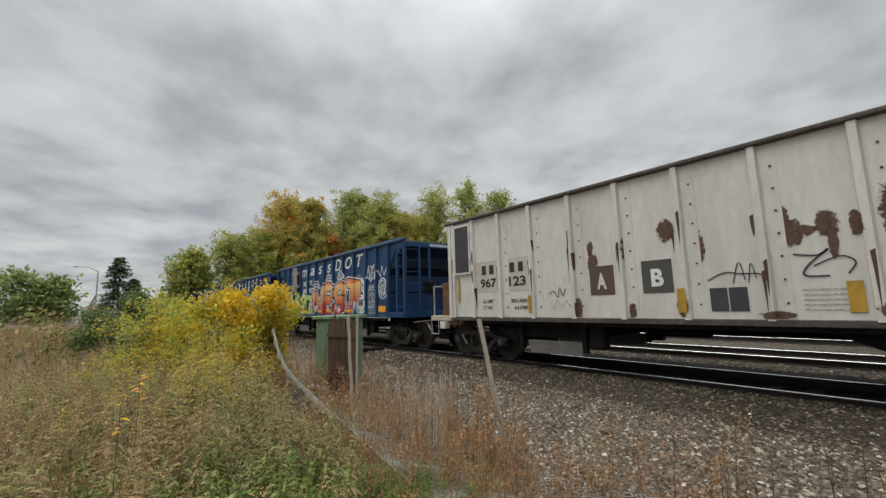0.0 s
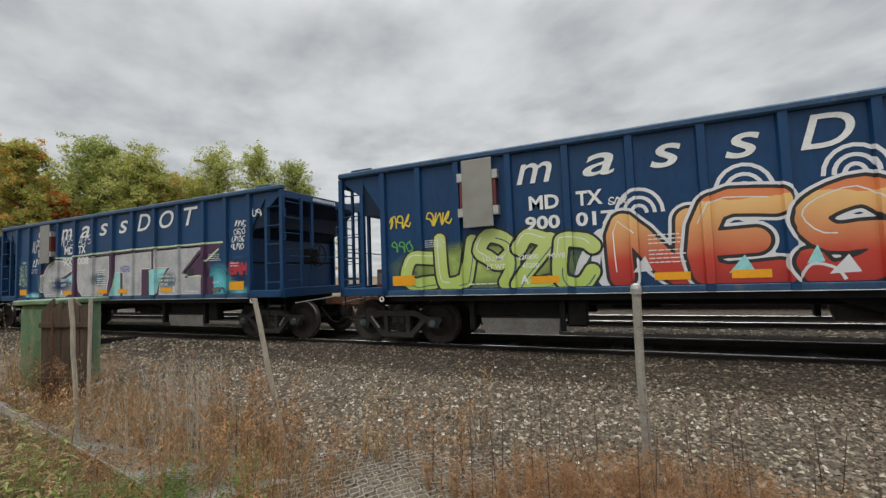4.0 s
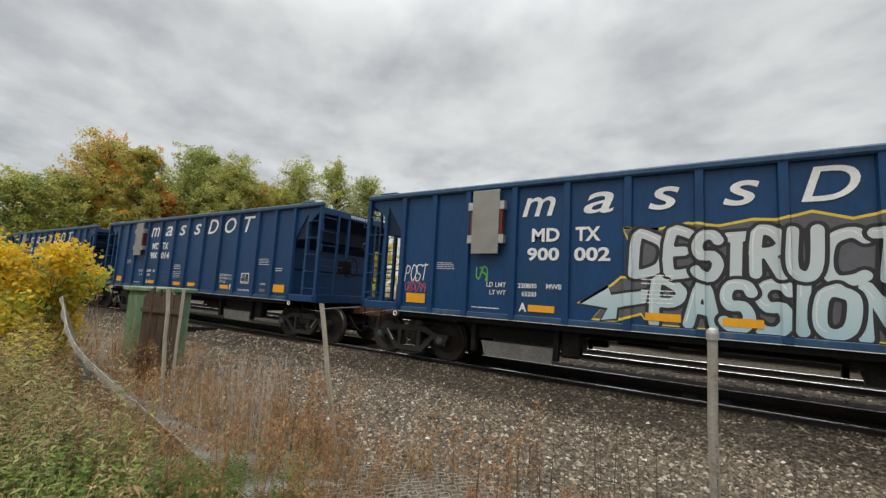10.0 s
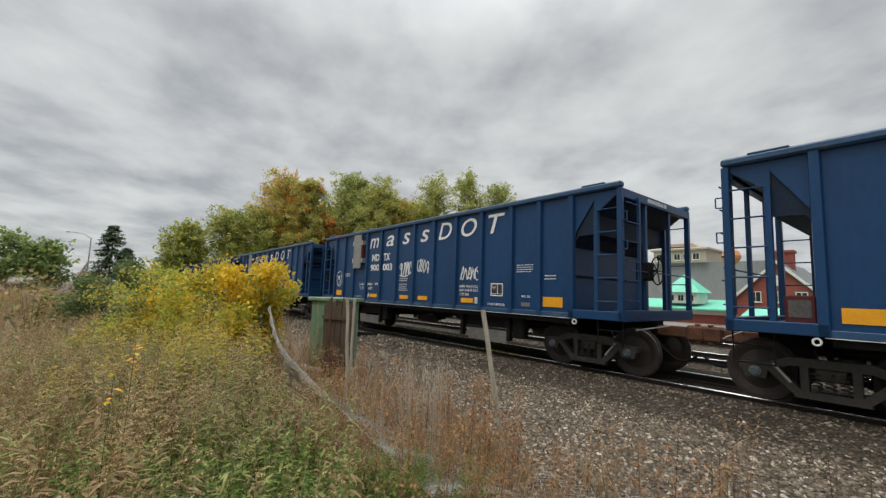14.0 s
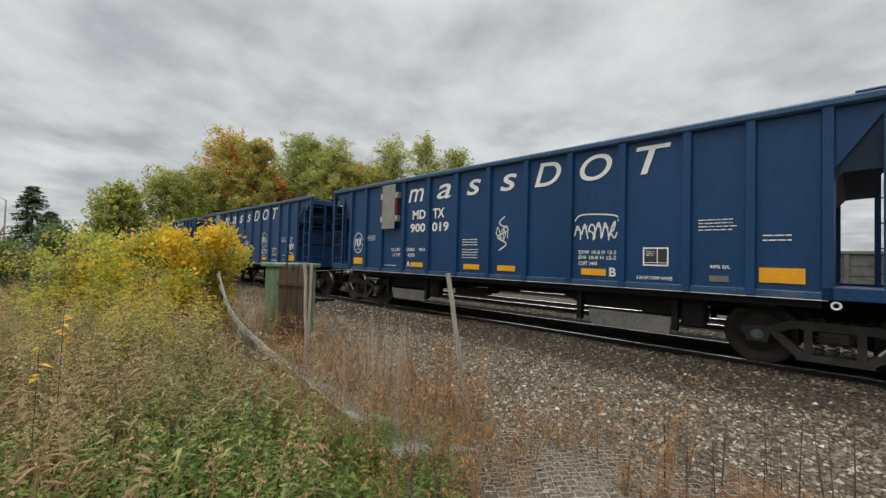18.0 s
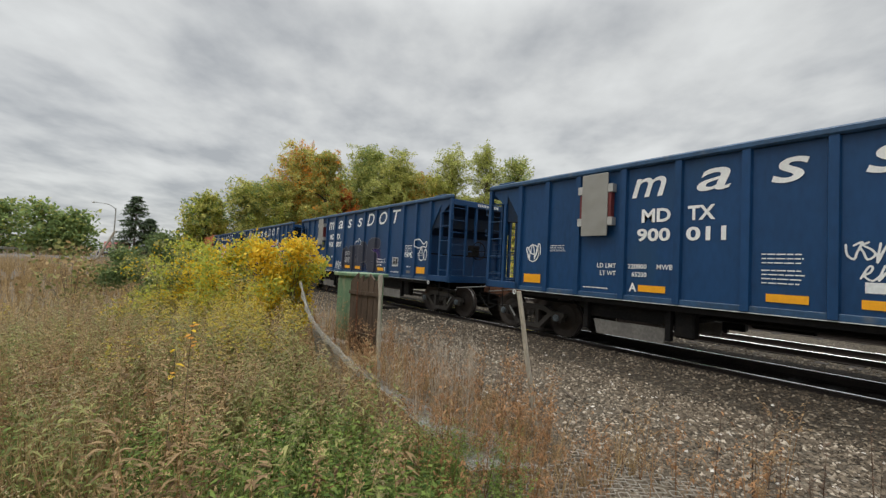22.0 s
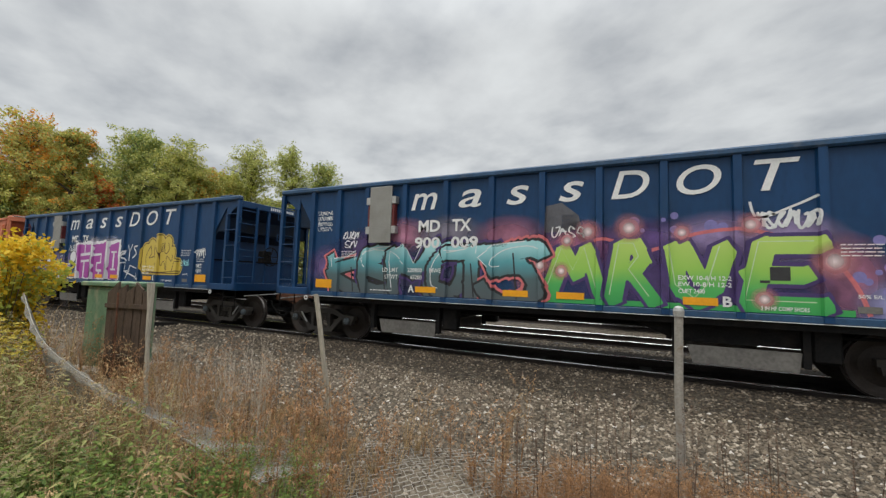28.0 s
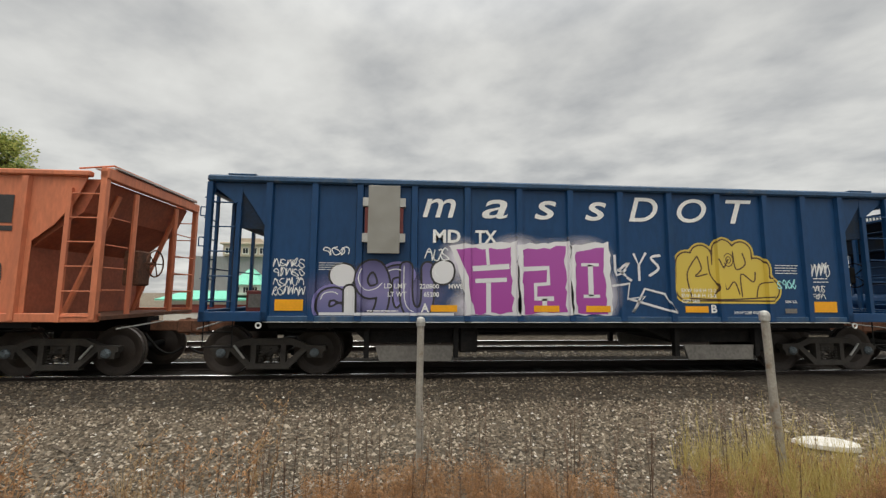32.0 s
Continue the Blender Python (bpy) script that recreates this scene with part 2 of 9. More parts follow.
GONDM = surface("dull_grey_gondola_paint", (0.13, 0.135, 0.125), 0.7, 0, 0.25, 1.0, 12, 0.15, tint=(0.09, 0.08, 0.07))
REDFLAT = surface("faded_oxide_red_paint", (0.22, 0.05, 0.04), 0.7, 0, 0.25, 1.0, 12, 0.15)
ASPHALT = surface("pale_asphalt", (0.13, 0.125, 0.12), 0.9, 0, 0.15, 0.6, 30, 0.2)
BLACKM = surface("black_stencil_paint", (0.03, 0.03, 0.032), 0.6, 0, 0.2, 4, 30, 0.05)
DKGREY = surface("dark_grey_screen", (0.055, 0.055, 0.06), 0.6, 0.2, 0.2, 4, 120, 0.2)


def ground_material():
    """ballast and gravel, with soil and dead straw under the weeds, dark dust by the ties and wagon shade painted in.
    """
    m, nt, b = nodes("ballast_and_soil")
    N, Lk = nt.nodes, nt.links
    co = N.new("ShaderNodeTexCoord")
    vo = N.new("ShaderNodeTexVoronoi"); vo.inputs["Scale"].default_value = 24
    vc = N.new("ShaderNodeTexVoronoi"); vc.inputs["Scale"].default_value = 42
    n = N.new("ShaderNodeTexNoise"); n.inputs["Scale"].default_value = 0.8; n.inputs["Detail"].default_value = 6
    for q in (vo, vc, n):
        Lk.new(co.outputs["Object"], q.inputs["Vector"])
    hs = N.new("ShaderNodeSeparateColor"); Lk.new(vo.outputs["Color"], hs.inputs[0])
    rp = N.new("ShaderNodeValToRGB"); e = rp.color_ramp.elements
    e[0].color, e[1].color = (0.066, 0.056, 0.044, 1), (0.44, 0.395, 0.33, 1)
    k = e.new(0.55); k.color = (0.165, 0.14, 0.108, 1)
    k = e.new(0.93); k.color = (0.24, 0.205, 0.16, 1)
    Lk.new(hs.outputs[0], rp.inputs[0])
    # each stone darkens to its rim: shade of the gaps painted into the colour
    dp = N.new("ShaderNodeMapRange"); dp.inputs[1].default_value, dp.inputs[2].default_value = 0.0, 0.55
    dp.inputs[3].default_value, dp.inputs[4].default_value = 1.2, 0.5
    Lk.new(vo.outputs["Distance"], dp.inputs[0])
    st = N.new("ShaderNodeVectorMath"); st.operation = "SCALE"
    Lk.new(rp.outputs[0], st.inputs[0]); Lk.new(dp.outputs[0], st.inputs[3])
    soil = N.new("ShaderNodeValToRGB"); e = soil.color_ramp.elements
    e[0].position, e[1].position = 0.35, 0.7
    e[0].color, e[1].color = (0.13, 0.10, 0.07, 1), (0.34, 0.29, 0.22, 1)
    Lk.new(n.outputs[0], soil.inputs[0])
    at = N.new("ShaderNodeAttribute"); at.attribute_name = "soil"
    mx = N.new("ShaderNodeMix"); mx.data_type = "RGBA"
    sf = N.new("ShaderNodeMath"); sf.operation = "MULTIPLY"; sf.inputs[1].default_value = 0.6
    Lk.new(at.outputs["Fac"], sf.inputs[0])
    Lk.new(sf.outputs[0], mx.inputs[0]); Lk.new(st.outputs[0], mx.inputs[6]); Lk.new(soil.outputs[0], mx.inputs[7])
    gr = N.new("ShaderNodeAttribute"); gr.attribute_name = "grime_and_shade"
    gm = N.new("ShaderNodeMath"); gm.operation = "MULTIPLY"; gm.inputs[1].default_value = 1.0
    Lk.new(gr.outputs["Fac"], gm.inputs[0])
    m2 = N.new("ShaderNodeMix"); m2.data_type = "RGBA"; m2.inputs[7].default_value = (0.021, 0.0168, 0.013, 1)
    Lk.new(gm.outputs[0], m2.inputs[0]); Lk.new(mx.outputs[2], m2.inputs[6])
    Lk.new(m2.outputs[2], b.inputs["Base Color"])
    b.inputs["Roughness"].default_value = 0.95
    b.inputs["Specular IOR Level"].default_value = 0.2
    bp = N.new("ShaderNodeBump"); bp.inputs["Strength"].default_value = 0.9; bp.inputs["Distance"].default_value = 0.05; bp.invert = True
    Lk.new(vo.outputs["Distance"], bp.inputs["Height"]); Lk.new(bp.outputs[0], b.inputs["Normal"])
    return m


GROUND = ground_material()
PAINTS = {}


def paint(name, c, rough=0.5):
    if name not in PAINTS:
        PAINTS[name] = surface("spray_paint_" + name, c, rough, 0, 0.14, 2.2, 25, 0.02)
    return PAINTS[name]




def stone_material(name, lo, mid, hi):
    m, nt, b = nodes(name)
    N, Lk = nt.nodes, nt.links
    g = N.new("ShaderNodeNewGeometry")
    rp = N.new("ShaderNodeValToRGB"); e = rp.color_ramp.elements
    e[0].color, e[1].color = (*lo, 1), (*hi, 1)
    k = e.new(0.8); k.color = (*mid, 1)
    Lk.new(g.outputs["Random Per Island"], rp.inputs[0]); Lk.new(rp.outputs[0], b.inputs["Base Color"])
    b.inputs["Roughness"].default_value = 0.9
    b.inputs["Specular IOR Level"].default_value = 0.25
    return m


STONES = stone_material("crushed_stone", (0.068, 0.054, 0.040), (0.205, 0.168, 0.126), (0.44, 0.385, 0.31))
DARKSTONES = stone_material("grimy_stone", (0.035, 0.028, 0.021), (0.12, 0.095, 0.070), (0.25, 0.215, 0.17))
PALESTONES = stone_material("pale_limestone_chip", (0.42, 0.39, 0.35), (0.56, 0.53, 0.49), (0.66, 0.64, 0.60))



def perforated():
    """galvanised sheet with rows of small punched holes."""
    m, nt, b = nodes("perforated_galvanised_sheet")
    N, Lk = nt.nodes, nt.links
    co = N.new("ShaderNodeTexCoord")
    vo = N.new("ShaderNodeTexVoronoi"); vo.inputs["Scale"].default_value = 27; vo.inputs["Randomness"].default_value = 0.0
    Lk.new(co.outputs["Object"], vo.inputs["Vector"])
    mr = N.new("ShaderNodeMapRange"); mr.inputs[1].default_value, mr.inputs[2].default_value = 0.30, 0.42
    Lk.new(vo.outputs["Distance"], mr.inputs[0])
    n = N.new("ShaderNodeTexNoise"); n.inputs["Scale"].default_value = 3; n.inputs["Detail"].default_value = 5
    Lk.new(co.outputs["Object"], n.inputs["Vector"])
    rp = N.new("ShaderNodeValToRGB"); e = rp.color_ramp.elements
    e[0].color, e[1].color = (0.20, 0.195, 0.175, 1), (0.36, 0.355, 0.33, 1)
    Lk.new(n.outputs[0], rp.inputs[0])
    mx = N.new("ShaderNodeMix"); mx.data_type = "RGBA"; mx.inputs[6].default_value = (0.05, 0.05, 0.048, 1)
    Lk.new(mr.outputs[0], mx.inputs[0]); Lk.new(rp.outputs[0], mx.inputs[7])
    Lk.new(mx.outputs[2], b.inputs["Base Color"])
    b.inputs["Roughness"].default_value, b.inputs["Metallic"].default_value = 0.55, 0.3
    return m


PERF = perforated()
# ---- mesh helpers ----
YC = 8.98          # centre line of the near track
L = 13.3           # length of a blue wagon's body
PITCH = 15.116     # wagon to wagon
RIBS = (1.0, 1.82, 2.64, 3.65, 4.65, 5.65, 6.65, 7.65, 8.65, 9.65, 10.66, 11.48, 12.3)


def part(name, bm, material, parent=None, label="", smooth=False):
    me = bpy.data.meshes.new(name)
    if isinstance(bm, bmesh.types.BMesh):
        bmesh.ops.recalc_face_normals(bm, faces=bm.faces)
        bm.to_mesh(me)
        bm.free()
    else:
        me.from_pydata(*bm)
    me.materials.append(material)
    if smooth:
        me.polygons.foreach_set("use_smooth", [True] * len(me.polygons))
    ob = new(name, me)
    if parent:
        ob.parent = parent
    return tagged(ob, label)


def thing(name, label, category, m=None, group="", kind=""):
    ob = new(name)
    ob.empty_display_size = 0.2
    if m:
        ob.matrix_basis = m
    return tagged(ob, label, category, group, kind)


def box(bm, x0, x1, y0, y1, z0, z1, bev=0.0):
    vs = [bm.verts.new((x, y, z)) for x in (x0, x1) for y in (y0, y1) for z in (z0, z1)]
    fs = [bm.faces.new([vs[i] for i in q]) for q in ((0, 1, 3, 2), (4, 6, 7, 5), (0, 4, 5, 1), (2, 3, 7, 6), (0, 2, 6, 4), (1, 5, 7, 3))]
    if bev:
        es = list({e for f in fs for e in f.edges})
        bmesh.ops.bevel(bm, geom=es, offset=bev, segments=1, affect="EDGES")
    return bm


def B(*a, bev=0.0):
    return box(bmesh.new(), *a, bev=bev)


def prism(poly, y0, y1, bm=None):
    """a polygon in x,z carried from y0 to y1."""
    bm = bm or bmesh.new()
    a = [bm.verts.new((x, y0, z)) for x, z in poly]
    b = [bm.verts.new((x, y1, z)) for x, z in poly]
    bm.faces.new(a); bm.faces.new(b[::-1])
    for i in range(len(a)):
        j = (i + 1) % len(a)
        bm.faces.new((a[i], b[i], b[j], a[j]))
    return bm


def rod(bm, p, q, r, n=6, r2=None, caps=True):
    p, q = Vector(p), Vector(q)
    d = (q - p).normalized()
    u = d.orthogonal().normalized()
    w = d.cross(u)
    r2 = r if r2 is None else r2
    a, b = [], []
    for i in range(n):
        o = u * math.cos(2 * math.pi * i / n) + w * math.sin(2 * math.pi * i / n)
        a.append(bm.verts.new(p + o * r)); b.append(bm.verts.new(q + o * r2))
    for i in range(n):
        j = (i + 1) % n
        bm.faces.new((a[i], a[j], b[j], b[i]))
    if caps:
        bm.faces.new(a[::-1]); bm.faces.new(b)
    return bm


def R(*a, **k):
    return rod(bmesh.new(), *a, **k)


def lathe(prof, n=24, axis="y"):
    """a profile of (radius, along) turned round the y axis."""
    bm = bmesh.new()
    rings = []
    for r, y in prof:
        rings.append([bm.verts.new((r * math.cos(2 * math.pi * i / n), y, r * math.sin(2 * math.pi * i / n))) for i in range(n)])
    for a, b in zip(rings, rings[1:]):
        for i in range(n):
            j = (i + 1) % n
            bm.faces.new((a[i], a[j], b[j], b[i]))
    bm.faces.new(rings[0]); bm.faces.new(rings[-1][::-1])
    return bm


# ---- flat painted shapes on a wagon's side ----
TEXTS = {}


def text_tris(s, size, shear=0.0, fat=0.0):
    key = (s, size, shear, fat)
    if key not in TEXTS:
        cu = bpy.data.curves.new("lettering", "FONT")
        cu.body, cu.size, cu.shear, cu.offset, cu.resolution_u = s, size, shear, fat, 5 if len(s) == 1 else 3 if len(s) < 5 else 2
        ob = new("lettering", cu)
        me = ob.to_mesh()
        me.calc_loop_triangles()
        vs = [v.co.copy() for v in me.vertices]
        tr = [tuple((vs[i].x, vs[i].y) for i in t.vertices) for t in me.loop_triangles]
        ob.to_mesh_clear()
        bpy.data.objects.remove(ob)
        x0, x1 = min(v.x for v in vs), max(v.x for v in vs)
        z0, z1 = min(v.y for v in vs), max(v.y for v in vs)
        TEXTS[key] = (tr, x0, x1, z0, z1)
    return TEXTS[key]


def fit_text(s, x0, x1, z0, z1, shear=0.0, fat=0.0):
    """lettering stretched to fill the box x0..x1, z0..z1."""
    tr, a, b, c, d = text_tris(s, 1.0, shear, fat)
    return [tuple((x0 + (x - a) / (b - a) * (x1 - x0), z0 + (z - c) / (d - c) * (z1 - z0)) for x, z in t) for t in tr]


def quad(x0, x1, z0, z1):
    return [((x0, z0), (x1, z0), (x1, z1)), ((x0, z0), (x1, z1), (x0, z1))]


def fan(poly):
    cx, cz = sum(p[0] for p in poly) / len(poly), sum(p[1] for p in poly) / len(poly)
    return [((cx, cz), poly[i], poly[(i + 1) % len(poly)]) for i in range(len(poly))]


def oval(cx, cz, rx, rz, n=20):
    return fan([(cx + rx * math.cos(2 * math.pi * i / n), cz + rz * math.sin(2 * math.pi * i / n)) for i in range(n)])


def stroke(pts, w):
    """a ribbon of width w along the points."""
    out = []
    n = len(pts)
    side = []
    for i, (x, z) in enumerate(pts):
        a, b = pts[max(i - 1, 0)], pts[min(i + 1, n - 1)]
        dx, dz = b[0] - a[0], b[1] - a[1]
        l = math.hypot(dx, dz) or 1
        side.append((-dz / l * w / 2, dx / l * w / 2))
    for i in range(n - 1):
        (x, z), (X, Z) = pts[i], pts[i + 1]
        (a, b), (c, d) = side[i], side[i + 1]
        out += [((x - a, z - b), (X - c, Z - d), (X + c, Z + d)), ((x - a, z - b), (X + c, Z + d), (x + a, z + b))]
    return out


def curve_pts(ctrl, n=6):
    """a smooth line through the control points."""
    c = [ctrl[0]] + list(ctrl) + [ctrl[-1]]
    out = []
    for i in range(1, len(c) - 2):
        p0, p1, p2, p3 = (Vector(c[i + k]) for k in (-1, 0, 1, 2))
        for j in range(n):
            t = j / n
            v = 0.5 * ((2 * p1) + (p2 - p0) * t + (2 * p0 - 5 * p1 + 4 * p2 - p3) * t * t + (3 * p1 - p0 - 3 * p2 + p3) * t ** 3)
            out.append((v.x, v.y))
    out.append(tuple(ctrl[-1]))
    return out


def scrawl(rng, x0, x1, z0, z1, w=0.025, lines=1, loops=5):
    """a hasty sprayed scribble: one running line of loops and spikes in a box."""
    out = []
    for k in range(lines):
        a, b = z1 - (z1 - z0) * (k + 1) / lines, z1 - (z1 - z0) * (k + 0.12) / lines
        st = (x1 - x0) / loops
        pts = []
        for i in range(loops):
            c = x0 + st * (i + 0.5)
            hi = a + (b - a) * rng.uniform(0.75, 1.0)
            lo = a + (b - a) * rng.uniform(0.0, 0.25)
            kind = rng.random()
            if kind < 0.4:
                pts += [(c - st * 0.45, lo), (c + st * 0.3, (lo + hi) / 2), (c + st * 0.1, hi), (c - st * 0.35, hi * 0.6 + lo * 0.4), (c + st * 0.35, lo)]
            elif kind < 0.75:
                pts += [(c - st * 0.4, hi), (c - st * 0.1, lo), (c + st * 0.2, hi * 0.8 + lo * 0.2), (c + st * 0.45, lo)]
            else:
                pts += [(c + st * 0.35, hi), (c - st * 0.3, hi * 0.7 + lo * 0.3), (c + st * 0.35, hi * 0.4 + lo * 0.6), (c - st * 0.3, lo)]
        out += stroke(curve_pts(pts, 4), w * 0.62)
        if rng.random() < 0.4:
            out += stroke(curve_pts([(x0, a - 0.02), ((x0 + x1) / 2, a - 0.05), (x1, a + 0.02)], 4), w * 0.8)
    return out


def text_bars(x0, x1, z0, z1, n, rng):
    """lines of small print as bars."""
    out = []
    h = (z1 - z0) / (n * 2 - 1)
    for i in range(n):
        z = z1 - h * (2 * i + 1)
        x = x0
        e = x1 - (x1 - x0) * rng.uniform(0, 0.15)
        while x < e:
            wd = rng.uniform(0.05, 0.13)
            out += quad(x, min(x + wd, e), z, z + h * 0.55)
            x += wd + 0.015
    return out


def clip_x(poly, lo, hi):
    for lim, sg in ((lo, 1), (hi, -1)):
        res = []
        for i in range(len(poly)):
            a, b = poly[i], poly[(i + 1) % len(poly)]
            ia, ib = (a[0] - lim) * sg >= 0, (b[0] - lim) * sg >= 0
            if ia:
                res.append(a)
            if ia != ib:
                t = (lim - a[0]) / (b[0] - a[0])
                res.append((lim, a[1] + (b[1] - a[1]) * t))
        poly = res
        if not poly:
            break
    return poly


def decal(parent, name, tris, material, layer=0, label="", ribs=RIBS, half=0.055, sheet=-1.53, front=-1.6, lo=0.02, hi=None, floor_z=1.18):
    """flat shapes laid on the side sheet and, where they cross a rib, on the rib's face."""
    hi = L - 0.02 if hi is None else hi
    spans, x = [], lo
    for r in ribs:
        spans += [(x, r - half - 0.02, sheet, sheet), (r - half - 0.02, r - half, sheet, front), (r - half, r + half, front, front), (r + half, r + half + 0.02, front, sheet)]
        x = r + half + 0.02
    spans.append((x, hi, sheet, sheet))
    vs, fs = [], []
    off = 0.004 + 0.0022 * layer
    for t in tris:
        a, b = min(p[0] for p in t), max(p[0] for p in t)
        t = [(p[0], max(p[1], floor_z)) for p in t]
        for s0, s1, y0, y1 in spans:
            if b <= s0 or a >= s1:
                continue
            q = clip_x(t, s0, s1) if (a < s0 or b > s1) else t
            if len(q) >= 3:
                k = len(vs)
                ar = sum(q[i][0] * q[(i + 1) % len(q)][1] - q[(i + 1) % len(q)][0] * q[i][1] for i in range(len(q)))
                if abs(ar) < 1e-7:
                    continue
                q = q if ar > 0 else q[::-1]
                vs += [(p[0], y0 + (y1 - y0) * (p[0] - s0) / (s1 - s0) - off, p[1]) for p in q]
                fs.append(list(range(k, k + len(q))))
    return part(name, (vs, [], fs), material, parent, label)




def spot(name, cx, cz, rx, rz, colour, soft=0.5, ragged=0.3, scale=6.0, rough=0.7):
    """paint or rust that fades out from a middle with a ragged edge; gives the material and its patch."""
    m, nt, b = nodes(name)
    N, Lk = nt.nodes, nt.links
    co = N.new("ShaderNodeTexCoord")
    mp = N.new("ShaderNodeMapping"); mp.vector_type = "TEXTURE"
    mp.inputs["Location"].default_value, mp.inputs["Scale"].default_value = (cx, 0, cz), (rx, 1000, rz)
    Lk.new(co.outputs["Object"], mp.inputs[0])
    ln = N.new("ShaderNodeVectorMath"); ln.operation = "LENGTH"
    Lk.new(mp.outputs[0], ln.inputs[0])
    n = N.new("ShaderNodeTexNoise"); n.inputs["Scale"].default_value = scale; n.inputs["Detail"].default_value = 7; n.inputs["Roughness"].default_value = 0.65
    Lk.new(co.outputs["Object"], n.inputs["Vector"])
    ma = N.new("ShaderNodeMath"); ma.operation = "MULTIPLY_ADD"; ma.inputs[1].default_value = ragged * 4
    Lk.new(n.outputs[0], ma.inputs[0]); Lk.new(ln.outputs["Value"], ma.inputs[2])
    mr = N.new("ShaderNodeMapRange")
    mr.inputs[1].default_value, mr.inputs[2].default_value = 1.0 - soft + ragged * 2, 1.0 + ragged * 2
    mr.inputs[3].default_value, mr.inputs[4].default_value = 1.0, 0.0
    Lk.new(ma.outputs[0], mr.inputs[0])
    sc = N.new("ShaderNodeVectorMath"); sc.operation = "SCALE"; sc.inputs[0].default_value = colour
    va = N.new("ShaderNodeMapRange"); va.inputs[1].default_value, va.inputs[2].default_value = 0.3, 0.7
    va.inputs[3].default_value, va.inputs[4].default_value = 0.6, 1.4
    Lk.new(n.outputs[0], va.inputs[0]); Lk.new(va.outputs[0], sc.inputs[3])
    Lk.new(sc.outputs[0], b.inputs["Base Color"])
    b.inputs["Roughness"].default_value = rough
    Lk.new(mr.outputs[0], b.inputs["Alpha"])
    k = 1.25
    return m, quad(cx - rx * k, cx + rx * k, cz - rz * k, cz + rz * k)

# ---- ground, tracks ----
def hill(x, y):
    """height of the ground."""
    z = -0.22 + 0.05 * noise.noise((x * 0.35, y * 0.35, 2.0)) + 0.02 * noise.noise((x * 1.7, y * 1.7, 5.0))
    if y < 3.0:
        z -= 0.06 * min(3.0 - y, 4.0) * (0.4 if x > -1 else 1.0)
    if YC - 2.4 < y < YC + 8:
        z = max(z, -0.235) * 0.6 - 0.4 * 0.2
    for yc in (YC, YC + 4.3, YC + 9.6):
        k = min(max((2.3 - abs(y - yc)) / 0.5, 0), 1)
        z += (-0.172 + 0.012 * noise.noise((x * 2.1, y * 2.1, 1.0)) - z) * k
    q = abs(y - YC)
    if 0.85 < q < 2.6:
        up = min((q - 0.85) / 0.12, 1) * min(max((2.6 - q) / 0.9, 0), 1)
        z += (-0.045 + 0.012 * noise.noise((x * 2.1, y * 2.1, 1.0)) - z) * up
    if x < -9 and y < 4:
        z += min((-9 - x) * 0.03, 1.0) * min((4 - y) * 0.25, 1)
    if y > 22:
        z -= min((y - 22) * 0.5, 4.2)
    d = math.hypot(x, y)
    if d > 60:
        z += 0.3 * noise.noise((x * 0.01, y * 0.01, 0))
    return z


def veg(x, y):
    """1 where weeds and soil cover the ground, 0 on bare ballast."""
    edge = 3.75 + 0.35 * noise.noise((x * 0.6, 1.0, 0)) if x > -2.2 else 3.3 + 0.18 * (-2.2 - x) + 0.3 * noise.noise((x * 0.6, 1.0, 0))
    if x < -9.5:
        edge = 5.6
    f = (edge - y) / 0.5
    if y > YC + 13:
        f = (y - YC - 13) / 3
    return min(max(0.5 + f, 0), 1)


def make_ground():
    def axis(core, step, far):
        a = list(np.arange(-core, core + 1e-6, step))
        s, v = step, core
        out = []
        while v < far:
            s *= 1.35
            v += s
            out.append(v)
        return [-q for q in out[::-1]] + a + out
    xs, ys = axis(11.0, 0.2, 2600), axis(11.0, 0.2, 2600)
    ys = [y + 4 for y in ys]
    vs = [(x, y, hill(x, y)) for y in ys for x in xs]
    n = len(xs)
    fs = [(j * n + i, j * n + i + 1, (j + 1) * n + i + 1, (j + 1) * n + i) for j in range(len(ys) - 1) for i in range(n - 1)]
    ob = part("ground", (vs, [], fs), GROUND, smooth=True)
    at = ob.data.attributes.new("soil", "FLOAT", "POINT")
    at.data.foreach_set("value", [veg(v[0], v[1]) for v in vs])
    # rail-side grime, with the wagons' shade between the rails painted at full strength
    at = ob.data.attributes.new("grime_and_shade", "FLOAT", "POINT")
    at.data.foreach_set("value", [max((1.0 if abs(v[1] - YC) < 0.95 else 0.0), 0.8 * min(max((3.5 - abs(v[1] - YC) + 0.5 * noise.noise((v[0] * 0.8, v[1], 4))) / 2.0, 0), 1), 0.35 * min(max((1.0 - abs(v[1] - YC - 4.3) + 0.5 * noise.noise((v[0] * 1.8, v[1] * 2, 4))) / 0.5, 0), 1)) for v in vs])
    tagged(ob, "grey crushed-stone ballast and gravel with soil under weeds", "ground", kind="structure")


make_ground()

RAIL_PROF = [(-0.07, -0.17), (0.07, -0.17), (0.07, -0.155), (0.012, -0.135), (0.012, -0.04), (0.036, -0.03), (0.036, -0.004), (-0.036, -0.004), (-0.036, -0.03), (-0.012, -0.04), (-0.012, -0.135), (-0.07, -0.155)]


